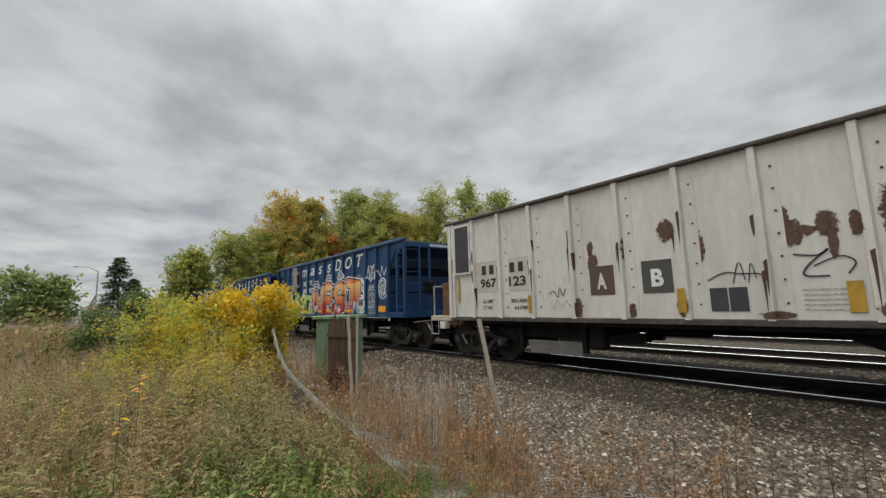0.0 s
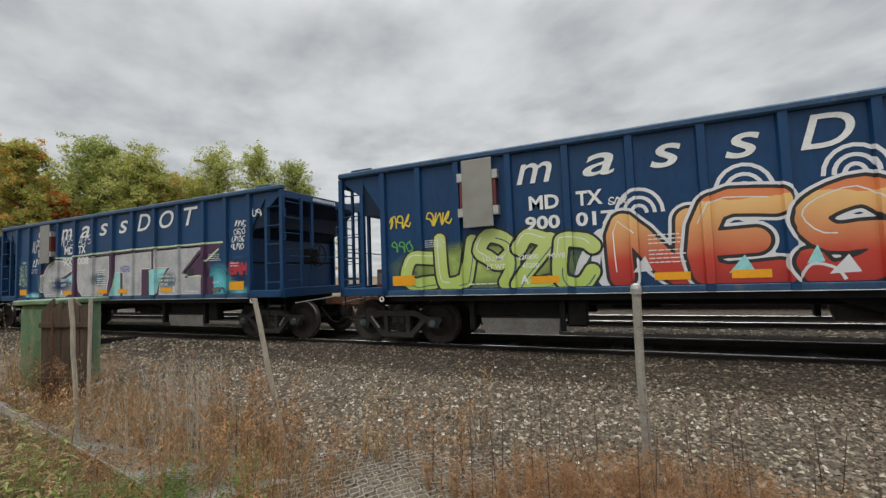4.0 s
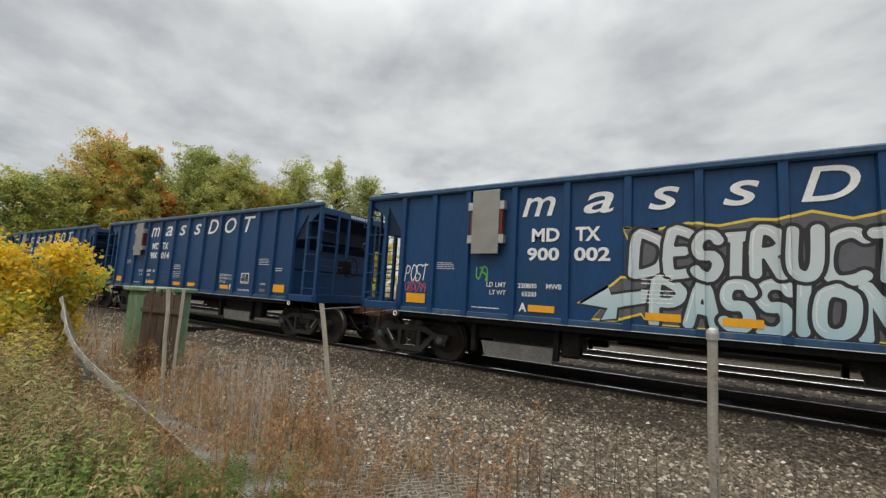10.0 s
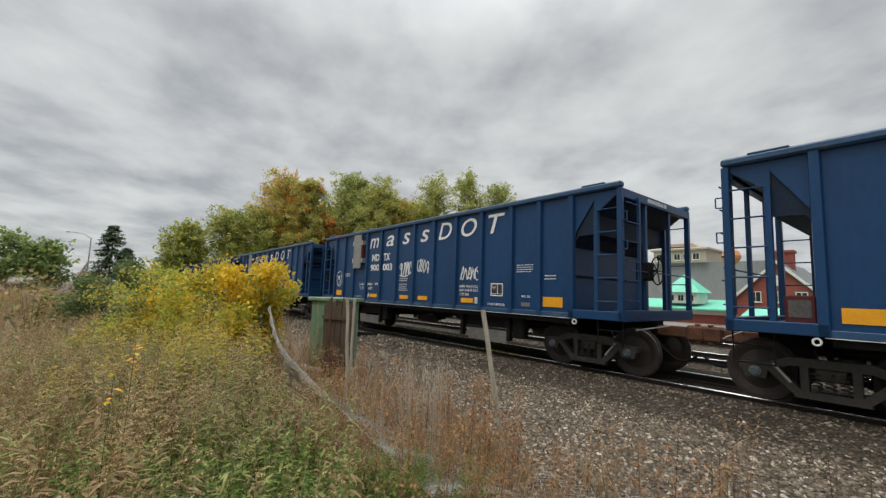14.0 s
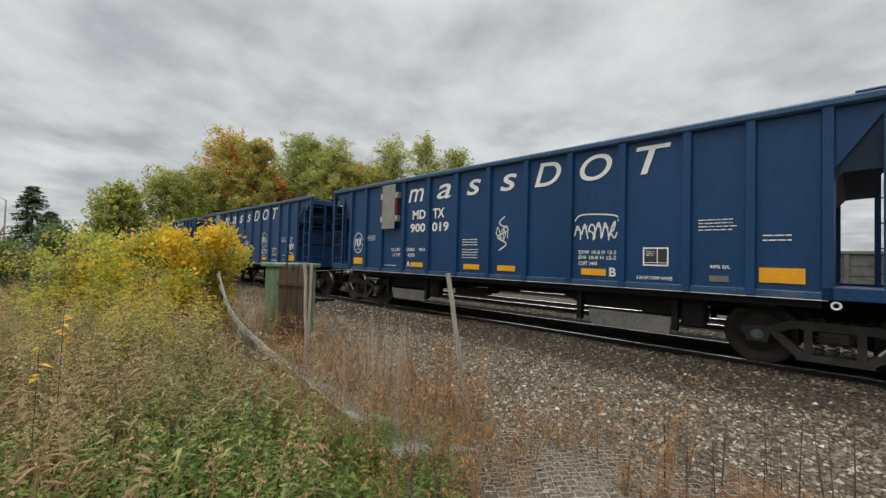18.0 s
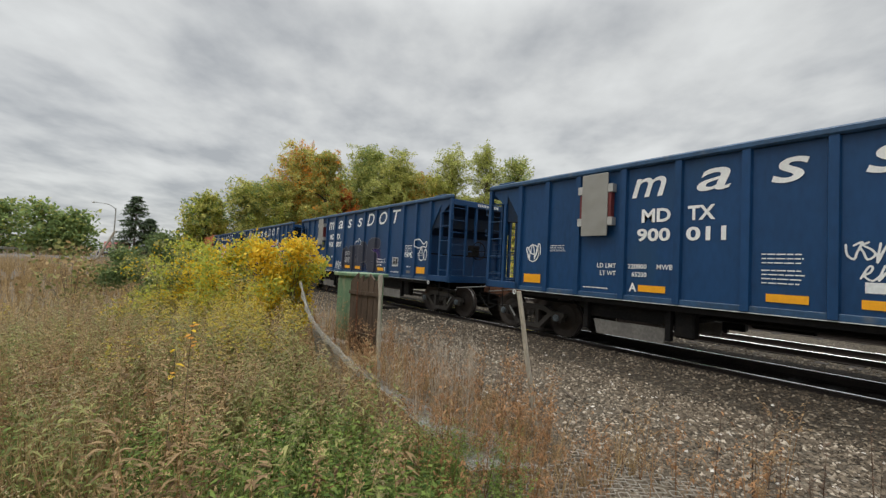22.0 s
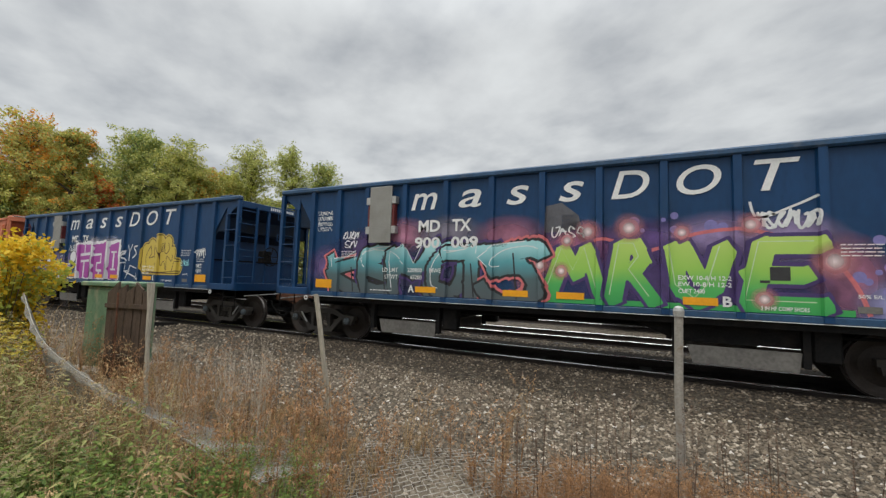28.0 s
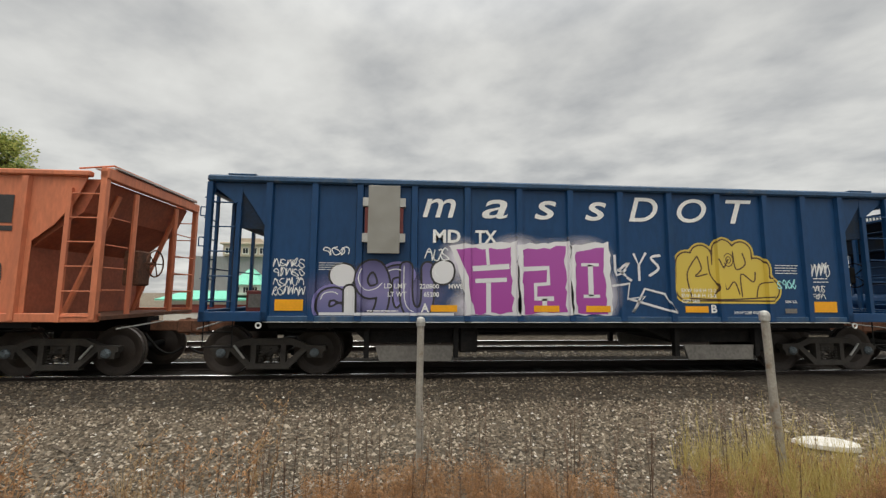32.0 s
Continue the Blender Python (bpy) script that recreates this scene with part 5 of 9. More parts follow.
# ---- sprayed lettering: single-stroke letters on a grid of eighths ----
STROKES = {"A": "00 48 80|23 63", "B": "00 08 58 76 54 04|54 72 60 00", "C": "87 68 28 06 02 20 60 81", "D": "00 08 48 86 82 40 00", "E": "88 08 00 80|04 64", "F": "88 08 00|04 64",
           "G": "87 68 28 06 02 20 60 82 84 54", "H": "08 00|88 80|04 84", "I": "48 40", "J": "88 82 60 20 02", "K": "08 00|88 04 80", "L": "08 00 80", "M": "00 08 43 88 80", "N": "00 08 80 88",
           "O": "48 17 04 11 40 71 84 77 48", "P": "00 08 58 86 54 04", "Q": "48 17 04 11 40 71 84 77 48|52 90", "R": "00 08 58 86 54 04|44 80", "S": "87 68 28 06 24 64 82 60 20 01", "T": "08 88|48 40",
           "U": "08 02 20 60 82 88", "V": "08 40 88", "W": "08 20 45 60 88", "X": "08 80|88 00", "Y": "08 44 88|44 40", "Z": "08 88 00 80", "2": "06 28 68 86 00 80", "9": "85 64 24 06 28 68 86 82 60", "1": "26 48 40"}
ROUNDED = "BCDGJOPQRSU29"
TURN = np.array(((0.88, -0.47), (0.47, 0.88)))


def letter_lines(ch, x0, x1, z0, z1, lean=0.0, r=None, wob=0.0):
    """the strokes of one letter in a box, rounded where the letter is, unsteady if r is given."""
    out = []
    for run in STROKES[ch].split("|"):
        pts = []
        for q in run.split():
            a, b = int(q[0]) / 8, int(q[1]) / 8
            if r:
                a, b = a + r.uniform(-wob, wob), b + r.uniform(-wob, wob)
            pts.append((x0 + a * (x1 - x0) + lean * b * (z1 - z0), z0 + b * (z1 - z0)))
        out.append(curve_pts(pts, 3) if ch in ROUNDED or wob else pts)
    return out


def blot(lines, rad, cell=0.022, sharp=False):
    """everything within rad of the lines, as one flat shape, with pointed corners if sharp."""
    seg = [(a, b) for ln in lines for a, b in zip(ln, ln[1:])]
    A, Bq = np.array([q[0] for q in seg], float), np.array([q[1] for q in seg], float)
    lo, hi = np.minimum(A, Bq).min(0) - rad - cell, np.maximum(A, Bq).max(0) + rad + cell
    nx, nz = int((hi[0] - lo[0]) / cell) + 2, int((hi[1] - lo[1]) / cell) + 2
    xs, zs = lo[0] + cell * np.arange(nx), lo[1] + cell * np.arange(nz)
    P = np.stack(np.meshgrid(xs, zs), -1).reshape(-1, 2)
    d = np.full(len(P), 9.0)
    for a, b in zip(A, Bq):
        v = b - a
        t = np.clip(((P - a) @ v) / max(v @ v, 1e-9), 0, 1)
        q = np.abs((P - a - t[:, None] * v) @ TURN) if sharp else P - a - t[:, None] * v
        d = np.minimum(d, q.max(1) * 1.05 if sharp else np.hypot(*q.T))
    d = (rad - d).reshape(nz, nx)
    ins = d > 0
    out = []
    for j in range(nz - 1):
        full = ins[j, :-1] & ins[j, 1:] & ins[j + 1, :-1] & ins[j + 1, 1:]
        some = (ins[j, :-1] | ins[j, 1:] | ins[j + 1, :-1] | ins[j + 1, 1:]) & ~full
        i = 0
        while i < nx - 1:
            if full[i]:
                k = i
                while k < nx - 1 and full[k]:
                    k += 1
                out += quad(xs[i], xs[k], zs[j], zs[j + 1])
                i = k
                continue
            if some[i]:
                c = [(xs[i], zs[j], d[j, i]), (xs[i + 1], zs[j], d[j, i + 1]), (xs[i + 1], zs[j + 1], d[j + 1, i + 1]), (xs[i], zs[j + 1], d[j + 1, i])]
                p = []
                for a, b in zip(c, c[1:] + c[:1]):
                    if a[2] > 0:
                        p.append((a[0], a[1]))
                    if (a[2] > 0) != (b[2] > 0):
                        t = a[2] / (a[2] - b[2])
                        p.append((a[0] + t * (b[0] - a[0]), a[1] + t * (b[1] - a[1])))
                out += [(p[0], p[m], p[m + 1]) for m in range(1, len(p) - 1)]
            i += 1
    return out


def bubble(w, ch, x0, x1, z0, z1, rad, fill, edge, layer, label="", rim=0.035, halo=None, glint=True, lean=0.0, wob=0.06, seed=1, thin=None, sharp=False):
    """one fat sprayed letter: a halo, a dark edge, the fill and a glint."""
    r = random.Random(seed)
    ln = letter_lines(ch, x0 + rad, x1 - rad, z0 + rad, z1 - rad, lean, r, wob)
    if halo:
        piece(w, blot(ln, rad + rim + 0.045, 0.03, sharp), halo, layer)
    piece(w, blot(ln, rad + rim, 0.026, sharp), edge, layer + 0.3)
    piece(w, blot(ln, rad - 0.006, 0.022, sharp), fill, layer + 0.6, label)
    if glint:
        g = ln[0]
        k = max(2, len(g) // 2)
        piece(w, stroke([(x - rad * 0.4, z + rad * 0.35) for x, z in g[:k]], 0.018), WHITE_TAG, layer + 0.8)
    if thin:
        piece(w, stroke([(x + rad * 0.35, z - rad * 0.4) for x, z in ln[-1][-max(2, len(ln[-1]) // 2):]], 0.02), thin, layer + 0.8)


def hand(s, x0, x1, z0, z1, wd=0.022, seed=1, lean=0.15, wob=0.07):
    """a word written quickly by hand with a spray can or marker."""
    r = random.Random(seed)
    st = (x1 - x0) / len(s)
    out = []
    for i, ch in enumerate(s):
        if ch == " ":
            continue
        a = x0 + i * st + r.uniform(-0.05, 0.05) * st
        dz = r.uniform(-0.08, 0.08) * (z1 - z0)
        for ln in letter_lines(ch, a, a + st * r.uniform(0.74, 0.95), z0 + dz, z1 + dz, lean, r, wob):
            out.append(ln)
    return blot(out, wd * 0.42, max(0.009, wd * 0.36))


GLYPHS = ("02 28 64 80|26 66", "18 00 48 71 88", "67 28 05 43 81 30 02", "08 12 50 74 88 57", "00 37 58 44 13 60 83", "48 06 13 40 82 65 27", "80 66 28 05 24 63 70", "05 28 44 10 38 77 81")


def marks(n, x0, x1, z0, z1, wd=0.022, seed=1, lean=0.15, wob=0.07):
    """a hasty tag that spells nothing: hooks, loops and spikes in a row."""
    r = random.Random(seed)
    st = (x1 - x0) / n
    out = []
    for i in range(n):
        a = x0 + i * st
        dz = r.uniform(-0.08, 0.08) * (z1 - z0)
        for run in r.choice(GLYPHS).split("|"):
            pts = []
            for q in run.split():
                u, v = int(q[0]) / 8 + r.uniform(-wob, wob), int(q[1]) / 8 + r.uniform(-wob, wob)
                pts.append((a + u * st * 0.95 + lean * v * (z1 - z0), z0 + dz + v * (z1 - z0)))
            out.append(curve_pts(pts, 3))
    return blot(out, wd * 0.42, max(0.009, wd * 0.36))


def car_017(w):
    r = random.Random(17)
    haze(w, 3.1, 1.6, 2.1, 0.5, (0.30, 0.40, 0.10), 0.6, 0.0, "yellow-green sprayed haze")
    for i, (ch, x0, x1, h) in enumerate((("C", 1.35, 2.2, 1.95), ("U", 2.1, 2.95, 2.2), ("9", 2.85, 3.75, 2.25), ("2", 3.65, 4.45, 2.2), ("C", 4.3, 5.15, 2.12))):
        bubble(w, ch, x0, x1, 1.14, h, 0.13, LIME, BLACK, 0.4 + 0.5 * i, "yellow-green sprayed letter with black edges", lean=0.06, wob=0.1, seed=i, thin=GHOST)
    piece(w, blot([curve_pts([(4.75, 1.2), (4.85, 1.6), (5.15, 2.05), (5.05, 1.5), (5.2, 1.2)], 4)], 0.07), WHITESPRAY, 0.3, "white sprayed swirl")
    for i, (ch, x0, x1, h) in enumerate((("N", 5.2, 6.5, 2.3), ("E", 6.45, 7.65, 2.5), ("S", 7.6, 8.85, 2.5), ("T", 8.75, 10.1, 2.55))):
        bubble(w, ch, x0, x1, 1.12, h, 0.19, FIRE, BLACK, 0.5 + 0.7 * i, "red to yellow sprayed letter with dark edge", rim=0.045, halo=WHITESPRAY, lean=0.08, wob=0.07, seed=20 + i)
    piece(w, poly([(9.7, 2.5), (10.25, 2.02), (9.85, 1.62), (9.5, 1.75), (9.55, 2.3)]), FIRE, 3.0, "sprayed arrow end of a letter")
    piece(w, stroke([(9.75, 2.5), (10.28, 2.02), (9.88, 1.58)], 0.05), BLACK, 3.1)
    for i, (x, z, a) in enumerate(((5.75, 1.5, 0.14), (7.05, 1.45, 0.16), (8.2, 1.4, 0.17), (7.9, 1.55, 0.1))):
        piece(w, poly([(x - a, z - 0.12), (x + a, z - 0.1), (x + a * 0.3, z + 0.14)]), PALECYAN if i % 2 else WHITESPRAY, 3.3)
    piece(w, stroke(curve_pts([(7.7, 1.2), (7.85, 1.42), (8.1, 1.36), (8.2, 1.2)], 4), 0.04), WHITESPRAY, 3.4)
    for cx, cz, rr in ((5.75, 2.32, 0.34), (7.15, 2.5, 0.36), (8.4, 2.62, 0.34)):
        for k in (1.0, 0.66, 0.33):
            pts = [(cx + rr * k * math.cos(a / 10 * math.pi), cz + rr * k * 1.15 * math.sin(a / 10 * math.pi)) for a in range(11)]
            piece(w, stroke(pts, 0.055), WHITESPRAY, 0, "grey-white sprayed arches")
    haze(w, 10.05, 2.3, 0.55, 0.48, (0.45, 0.48, 0.52), 0.7, 0.02, "white sprayed haze")
    haze(w, 10.1, 1.5, 0.6, 0.45, (0.42, 0.45, 0.50), 0.8, 0.04, "white sprayed haze")
    piece(w, blot([curve_pts([(10.3, 2.5), (10.5, 2.3), (10.35, 2.12), (10.5, 1.9), (10.3, 1.75)], 4)], 0.07), WHITESPRAY, 0.3, "white sprayed swirl")
    for k in (1.0, 0.68, 0.36):
        pts = [(10.1 + 0.52 * k * math.cos(a / 14 * 2 * math.pi - 1.4), 1.55 + 0.36 * k * math.sin(a / 14 * 2 * math.pi - 1.4)) for a in range(11)]
        piece(w, stroke(pts, 0.085), WHITESPRAY, 0.4, "white sprayed swirls")
    piece(w, hand("GREC", 9.7, 10.25, 2.36, 2.6, 0.03, 3), BLACK, 2)
    piece(w, hand("19", 10.22, 10.42, 2.12, 2.3, 0.025, 4), BLACK, 2)
    tag(w, marks(4, 10.75, 11.45, 2.45, 2.9, 0.045, 5, 0.1, 0.14) + stroke(curve_pts([(10.72, 2.5), (10.9, 2.95), (11.1, 2.9), (11.3, 2.98), (11.5, 2.6)], 4), 0.035))
    tag(w, text_bars(10.85, 11.3, 2.06, 2.26, 3, r))
    for i, q in enumerate(("DMEN", "CUTWO", "REO", "DAYZ")):
        tag(w, hand(q, 10.80, 11.36 if i % 2 else 11.30, 1.80 - i * 0.21, 1.95 - i * 0.21, 0.022, 30 + i, 0.1, 0.06))
    tag(w, ring([(11.9 + 0.32 * math.cos(a / 9 * math.pi), 2.08 + 0.36 * math.sin(a / 9 * math.pi)) for a in range(18)], 0.045))
    tag(w, marks(3, 11.64, 12.1, 2.1, 2.35, 0.035, 41, 0, 0.15) + marks(3, 11.66, 12.1, 1.82, 2.08, 0.035, 42, 0, 0.15))
    tag(w, stroke([(11.55, 2.75), (11.75, 2.5), (11.85, 2.88), (12.0, 2.55), (12.18, 2.82)], 0.07))
    tag(w, marks(6, 11.65, 12.1, 1.62, 1.74, 0.018, 43) + marks(5, 11.65, 12.05, 1.5, 1.6, 0.018, 44), GHOST)
    tag(w, marks(3, 1.12, 1.62, 2.42, 2.66, 0.035, 45) + marks(3, 1.95, 2.5, 2.42, 2.66, 0.035, 46), TAGYEL)
    tag(w, marks(3, 1.15, 1.65, 1.95, 2.15, 0.03, 47), TAGGRN)
    tag(w, marks(3, 5.3, 5.6, 2.5, 2.62, 0.025, 48))


def car_008(w):
    piece(w, poly([(2.45, 1.18), (2.5, 1.75), (2.75, 2.2), (3.3, 2.46), (4.3, 2.38), (4.6, 2.25), (4.75, 2.48), (10.9, 2.48), (11.35, 2.46), (10.9, 2.05), (10.75, 1.18)]), PURPLE, 0, "dark purple block shadow of large sprayed letters")
    piece(w, stroke(curve_pts([(3.3, 2.47), (4.3, 2.42), (4.7, 2.46), (7.5, 2.50), (9.5, 2.49), (11.35, 2.48)], 5), 0.045), LIMEWHITE, 1, "pale green outline")
    C = [(2.62, 1.45), (2.66, 1.85), (2.95, 2.2), (3.35, 2.36), (3.9, 2.34), (4.45, 2.12), (4.45, 2.02), (3.75, 1.76), (4.5, 1.52), (4.35, 1.3), (4.05, 1.18), (2.85, 1.18)]
    U = [(4.74, 2.36), (6.44, 2.40), (6.44, 1.75), (6.33, 1.36), (6.1, 1.18), (5.05, 1.18), (4.82, 1.38), (4.76, 1.7)]
    T_ = [(6.78, 2.40), (8.46, 2.42), (8.46, 1.92), (8.02, 1.92), (8.02, 1.18), (7.16, 1.18), (7.16, 1.86), (6.78, 1.86)]
    Z_ = [(8.70, 2.42), (10.55, 2.42), (10.55, 2.26), (9.85, 1.72), (10.15, 1.66), (10.6, 1.66), (10.6, 1.18), (8.80, 1.18), (8.86, 1.5), (9.3, 1.92), (8.70, 1.92)]
    for q in (C, U, T_, Z_):
        piece(w, poly(q), SILVER, 1, "silver-grey sprayed block letter")
        piece(w, ring(q, 0.035), WHITE_TAG, 2)
    for q in ([(6.58, 1.18), (6.72, 1.42), (6.74, 1.86), (7.02, 1.86), (7.02, 1.18)], [(8.36, 1.18), (8.36, 1.88), (9.16, 1.90), (8.80, 1.5), (8.70, 1.18)]):
        piece(w, poly(q), PALECYAN, 0.8, "cyan sprayed block")
        piece(w, ring(q, 0.025), LIMEWHITE, 1.2, "pale green outline")
    piece(w, poly([(3.95, 1.72), (4.62, 1.95), (4.62, 1.55)]), PALECYAN, 2)
    piece(w, poly([(10.45, 2.32), (11.05, 2.34), (9.95, 1.70), (9.75, 1.74)]), PURPLE, 2)
    piece(w, poly([(10.62, 1.18), (10.62, 1.62), (11.0, 1.62), (11.0, 1.18)]), PURPLE, 2)
    haze(w, 11.2, 1.4, 0.7, 0.6, (0.12, 0.52, 0.60), 0.8, 0, "cyan sprayed haze")
    haze(w, 11.9, 1.22, 0.5, 0.2, (0.10, 0.42, 0.52), 0.8, 0.1, "cyan sprayed haze")
    haze(w, 2.60, 1.62, 0.34, 0.42, (0.16, 0.60, 0.66), 0.9, 0, "cyan sprayed haze")
    haze(w, 2.10, 1.22, 0.75, 0.16, (0.30, 0.68, 0.74), 0.9, 0.1, "pale cyan sprayed haze")
    haze(w, 1.42, 2.38, 0.30, 0.09, (0.30, 0.44, 0.48), 0.9, 0.1, "pale sprayed mist")
    haze(w, 3.80, 1.56, 0.85, 0.28, (0.03, 0.07, 0.15), 0.9, 2.3, "navy sprayed over silver")
    haze(w, 9.20, 1.57, 0.55, 0.26, (0.10, 0.17, 0.22), 0.9, 2.3, "navy sprayed over silver")
    haze(w, 5.95, 1.70, 0.40, 0.28, (0.12, 0.18, 0.25), 0.9, 2.3, "navy sprayed over silver")
    piece(w, stroke([(10.72, 2.02), (11.2, 2.32)], 0.05) + stroke([(9.85, 1.64), (10.65, 1.64)], 0.03), LIMEWHITE, 3)
    tag(w, hand("YERR", 7.02, 7.62, 1.88, 2.02, 0.03, 160), TAGBLUE)
    tag(w, hand("ALPS", 1.95, 2.48, 2.72, 3.08, 0.028, 161, 0.15, 0.1))
    tag(w, hand("ALPS", 3.80, 4.5, 2.80, 3.12, 0.03, 162, 0.15, 0.1))
    tag(w, hand("ALPS", 4.82, 5.5, 2.82, 3.08, 0.03, 163, 0.15, 0.1))
    tag(w, marks(2, 1.98, 2.4, 2.22, 2.45, 0.03, 164, 0.1, 0.12))
    for i, q in enumerate(("RIDER", "MIDNIGHT", "CATCH THE", "LET EM", "NOT GON")):
        tag(w, hand(q, 1.12, 1.72, 1.58 + i * 0.145, 1.69 + i * 0.145, 0.016, 165 + i, 0.05, 0.04), LIMEWHITE)
    for i, q in enumerate((4, 4, 3, 3)):
        tag(w, marks(q, 11.62 + 0.05 * i, 12.08 + 0.03 * i, 2.26 + i * 0.19, 2.40 + i * 0.19, 0.024, 171 + i, 0.3, 0.1))
    tag(w, marks(2, 12.38, 12.7, 3.05, 3.2, 0.03, 176, 0.1, 0.12))
    tag(w, hand("BAM", 11.60, 12.22, 1.66, 1.92, 0.085, 177, 0.0, 0.05), TAGRED)
    tag(w, marks(3, 11.66, 12.16, 1.50, 1.62, 0.03, 178), DARKGHOST)
    tag(w, marks(5, 11.7, 12.1, 2.02, 2.10, 0.014, 179), GHOST)
    tag(w, marks(4, 10.95, 11.5, 1.22, 1.34, 0.025, 180), BLACK)


def car_002(w):
    edge = [(5.58, 2.72), (6.1, 2.70), (6.5, 2.78), (6.9, 2.72), (7.3, 2.80), (7.6, 2.78), (7.95, 2.88), (8.35, 2.76), (8.7, 2.84), (9.0, 2.78), (9.3, 2.84), (9.72, 2.98), (9.9, 2.68), (9.8, 2.4), (9.95, 2.1), (9.75, 1.92), (9.3, 1.85), (9.32, 1.4), (9.2, 1.18), (5.95, 1.18), (5.85, 1.34), (5.45, 1.2), (5.1, 1.2), (5.25, 1.40), (4.86, 1.45), (5.4, 1.78), (5.55, 1.92), (5.9, 1.88), (5.68, 2.05), (5.72, 2.4)]
    piece(w, poly(edge), SMOKE, 0, "dark haze behind silver letters")
    piece(w, ring(edge, 0.04), TAGYEL, 0.2, "yellow outline")
    x = 5.70
    for i, (c, k) in enumerate(zip("DESTRUCTIVE", (0.50, 0.36, 0.38, 0.36, 0.40, 0.38, 0.46, 0.36, 0.22, 0.44, 0.46))):
        dz = 0.04 * math.sin(i * 1.7)
        bubble(w, c, x - 0.03, x + k + 0.02, 1.90 + dz, 2.66 + dz + (0.12 if i == 10 else 0), 0.078, CHROME, BLACK, 0.6 + 0.9 * (i % 3), "silver sprayed letter with dark edge", rim=0.045, lean=0.05, wob=0.04, seed=100 + i)
        x += k - 0.01
    x = 5.98
    for i, (c, k) in enumerate(zip("PASSIONS", (0.48, 0.44, 0.42, 0.42, 0.22, 0.46, 0.46, 0.46))):
        dz = 0.03 * math.sin(i * 2.1)
        bubble(w, c, x - 0.03, x + k + 0.02, 1.15, 1.93 + dz, 0.080, CHROME, BLACK, 0.8 + 0.9 * (i % 3), "silver sprayed letter with dark edge", rim=0.045, lean=0.05, wob=0.04, seed=130 + i)
        x += k - 0.01
    arrow = [(4.92, 1.45), (5.36, 1.74), (5.40, 1.62), (5.95, 1.72), (5.92, 1.52), (5.50, 1.42), (5.48, 1.24), (5.25, 1.20), (5.35, 1.40)]
    piece(w, ring(arrow, 0.09), BLACK, 0.5)
    piece(w, poly(arrow), CHROME, 1.2, "silver sprayed arrow")
    tag(w, hand("SNACK", 9.92, 10.60, 2.28, 2.58, 0.05, 150, 0.1, 0.05), TAGYEL)
    tag(w, hand("EUST", 10.10, 10.62, 1.86, 2.10, 0.05, 151, 0.05, 0.05), TAGYEL)
    tag(w, marks(4, 10.82, 11.36, 2.30, 2.52, 0.06, 152, 0.1, 0.08), TAGGRN)
    tag(w, marks(4, 11.62, 12.15, 1.58, 1.76, 0.035, 153, 0.2, 0.1) + stroke([(11.58, 1.78), (12.2, 1.82)], 0.025), TAGPINK)
    tag(w, marks(2, 9.72, 10.0, 1.6, 2.0, 0.035, 154, 0.2, 0.12), TAGPINK)
    tag(w, marks(5, 11.66, 12.0, 1.94, 2.04, 0.014, 155), GHOST)
    tag(w, hand("POST", 1.10, 1.68, 1.76, 2.08, 0.027, 157, 0.12, 0.11), WHITE_TAG)
    tag(w, marks(6, 1.10, 1.66, 1.50, 1.70, 0.018, 158, 0.2, 0.1), TAGPINK)
    tag(w, marks(2, 2.84, 3.12, 1.8, 2.05, 0.035, 156), TAGGRN)


ARMS = (
    [(0.0, 0.62), (0.12, 0.80), (0.42, 0.86), (0.62, 1.0), (0.60, 0.78), (1.0, 0.84), (0.84, 0.62), (0.52, 0.60), (0.44, 0.0), (0.26, 0.12), (0.30, 0.55)],
    [(0.05, 0.0), (0.18, 0.55), (0.02, 0.72), (0.30, 0.95), (0.78, 1.0), (1.02, 0.78), (0.74, 0.72), (0.60, 0.80), (0.42, 0.66), (0.62, 0.5), (0.98, 0.12), (0.72, 0.10), (0.46, 0.42), (0.34, 0.02)],
    [(0.0, 0.05), (0.16, 0.9), (0.34, 1.0), (0.52, 0.62), (0.66, 0.98), (0.92, 0.9), (1.0, 0.0), (0.78, 0.16), (0.74, 0.62), (0.54, 0.24), (0.34, 0.64), (0.26, 0.0)],
    [(0.02, 0.82), (0.5, 1.0), (1.0, 0.92), (0.86, 0.72), (0.58, 0.76), (0.66, 0.46), (1.04, 0.2), (0.82, 0.02), (0.5, 0.3), (0.36, 0.0), (0.2, 0.1), (0.32, 0.66)])


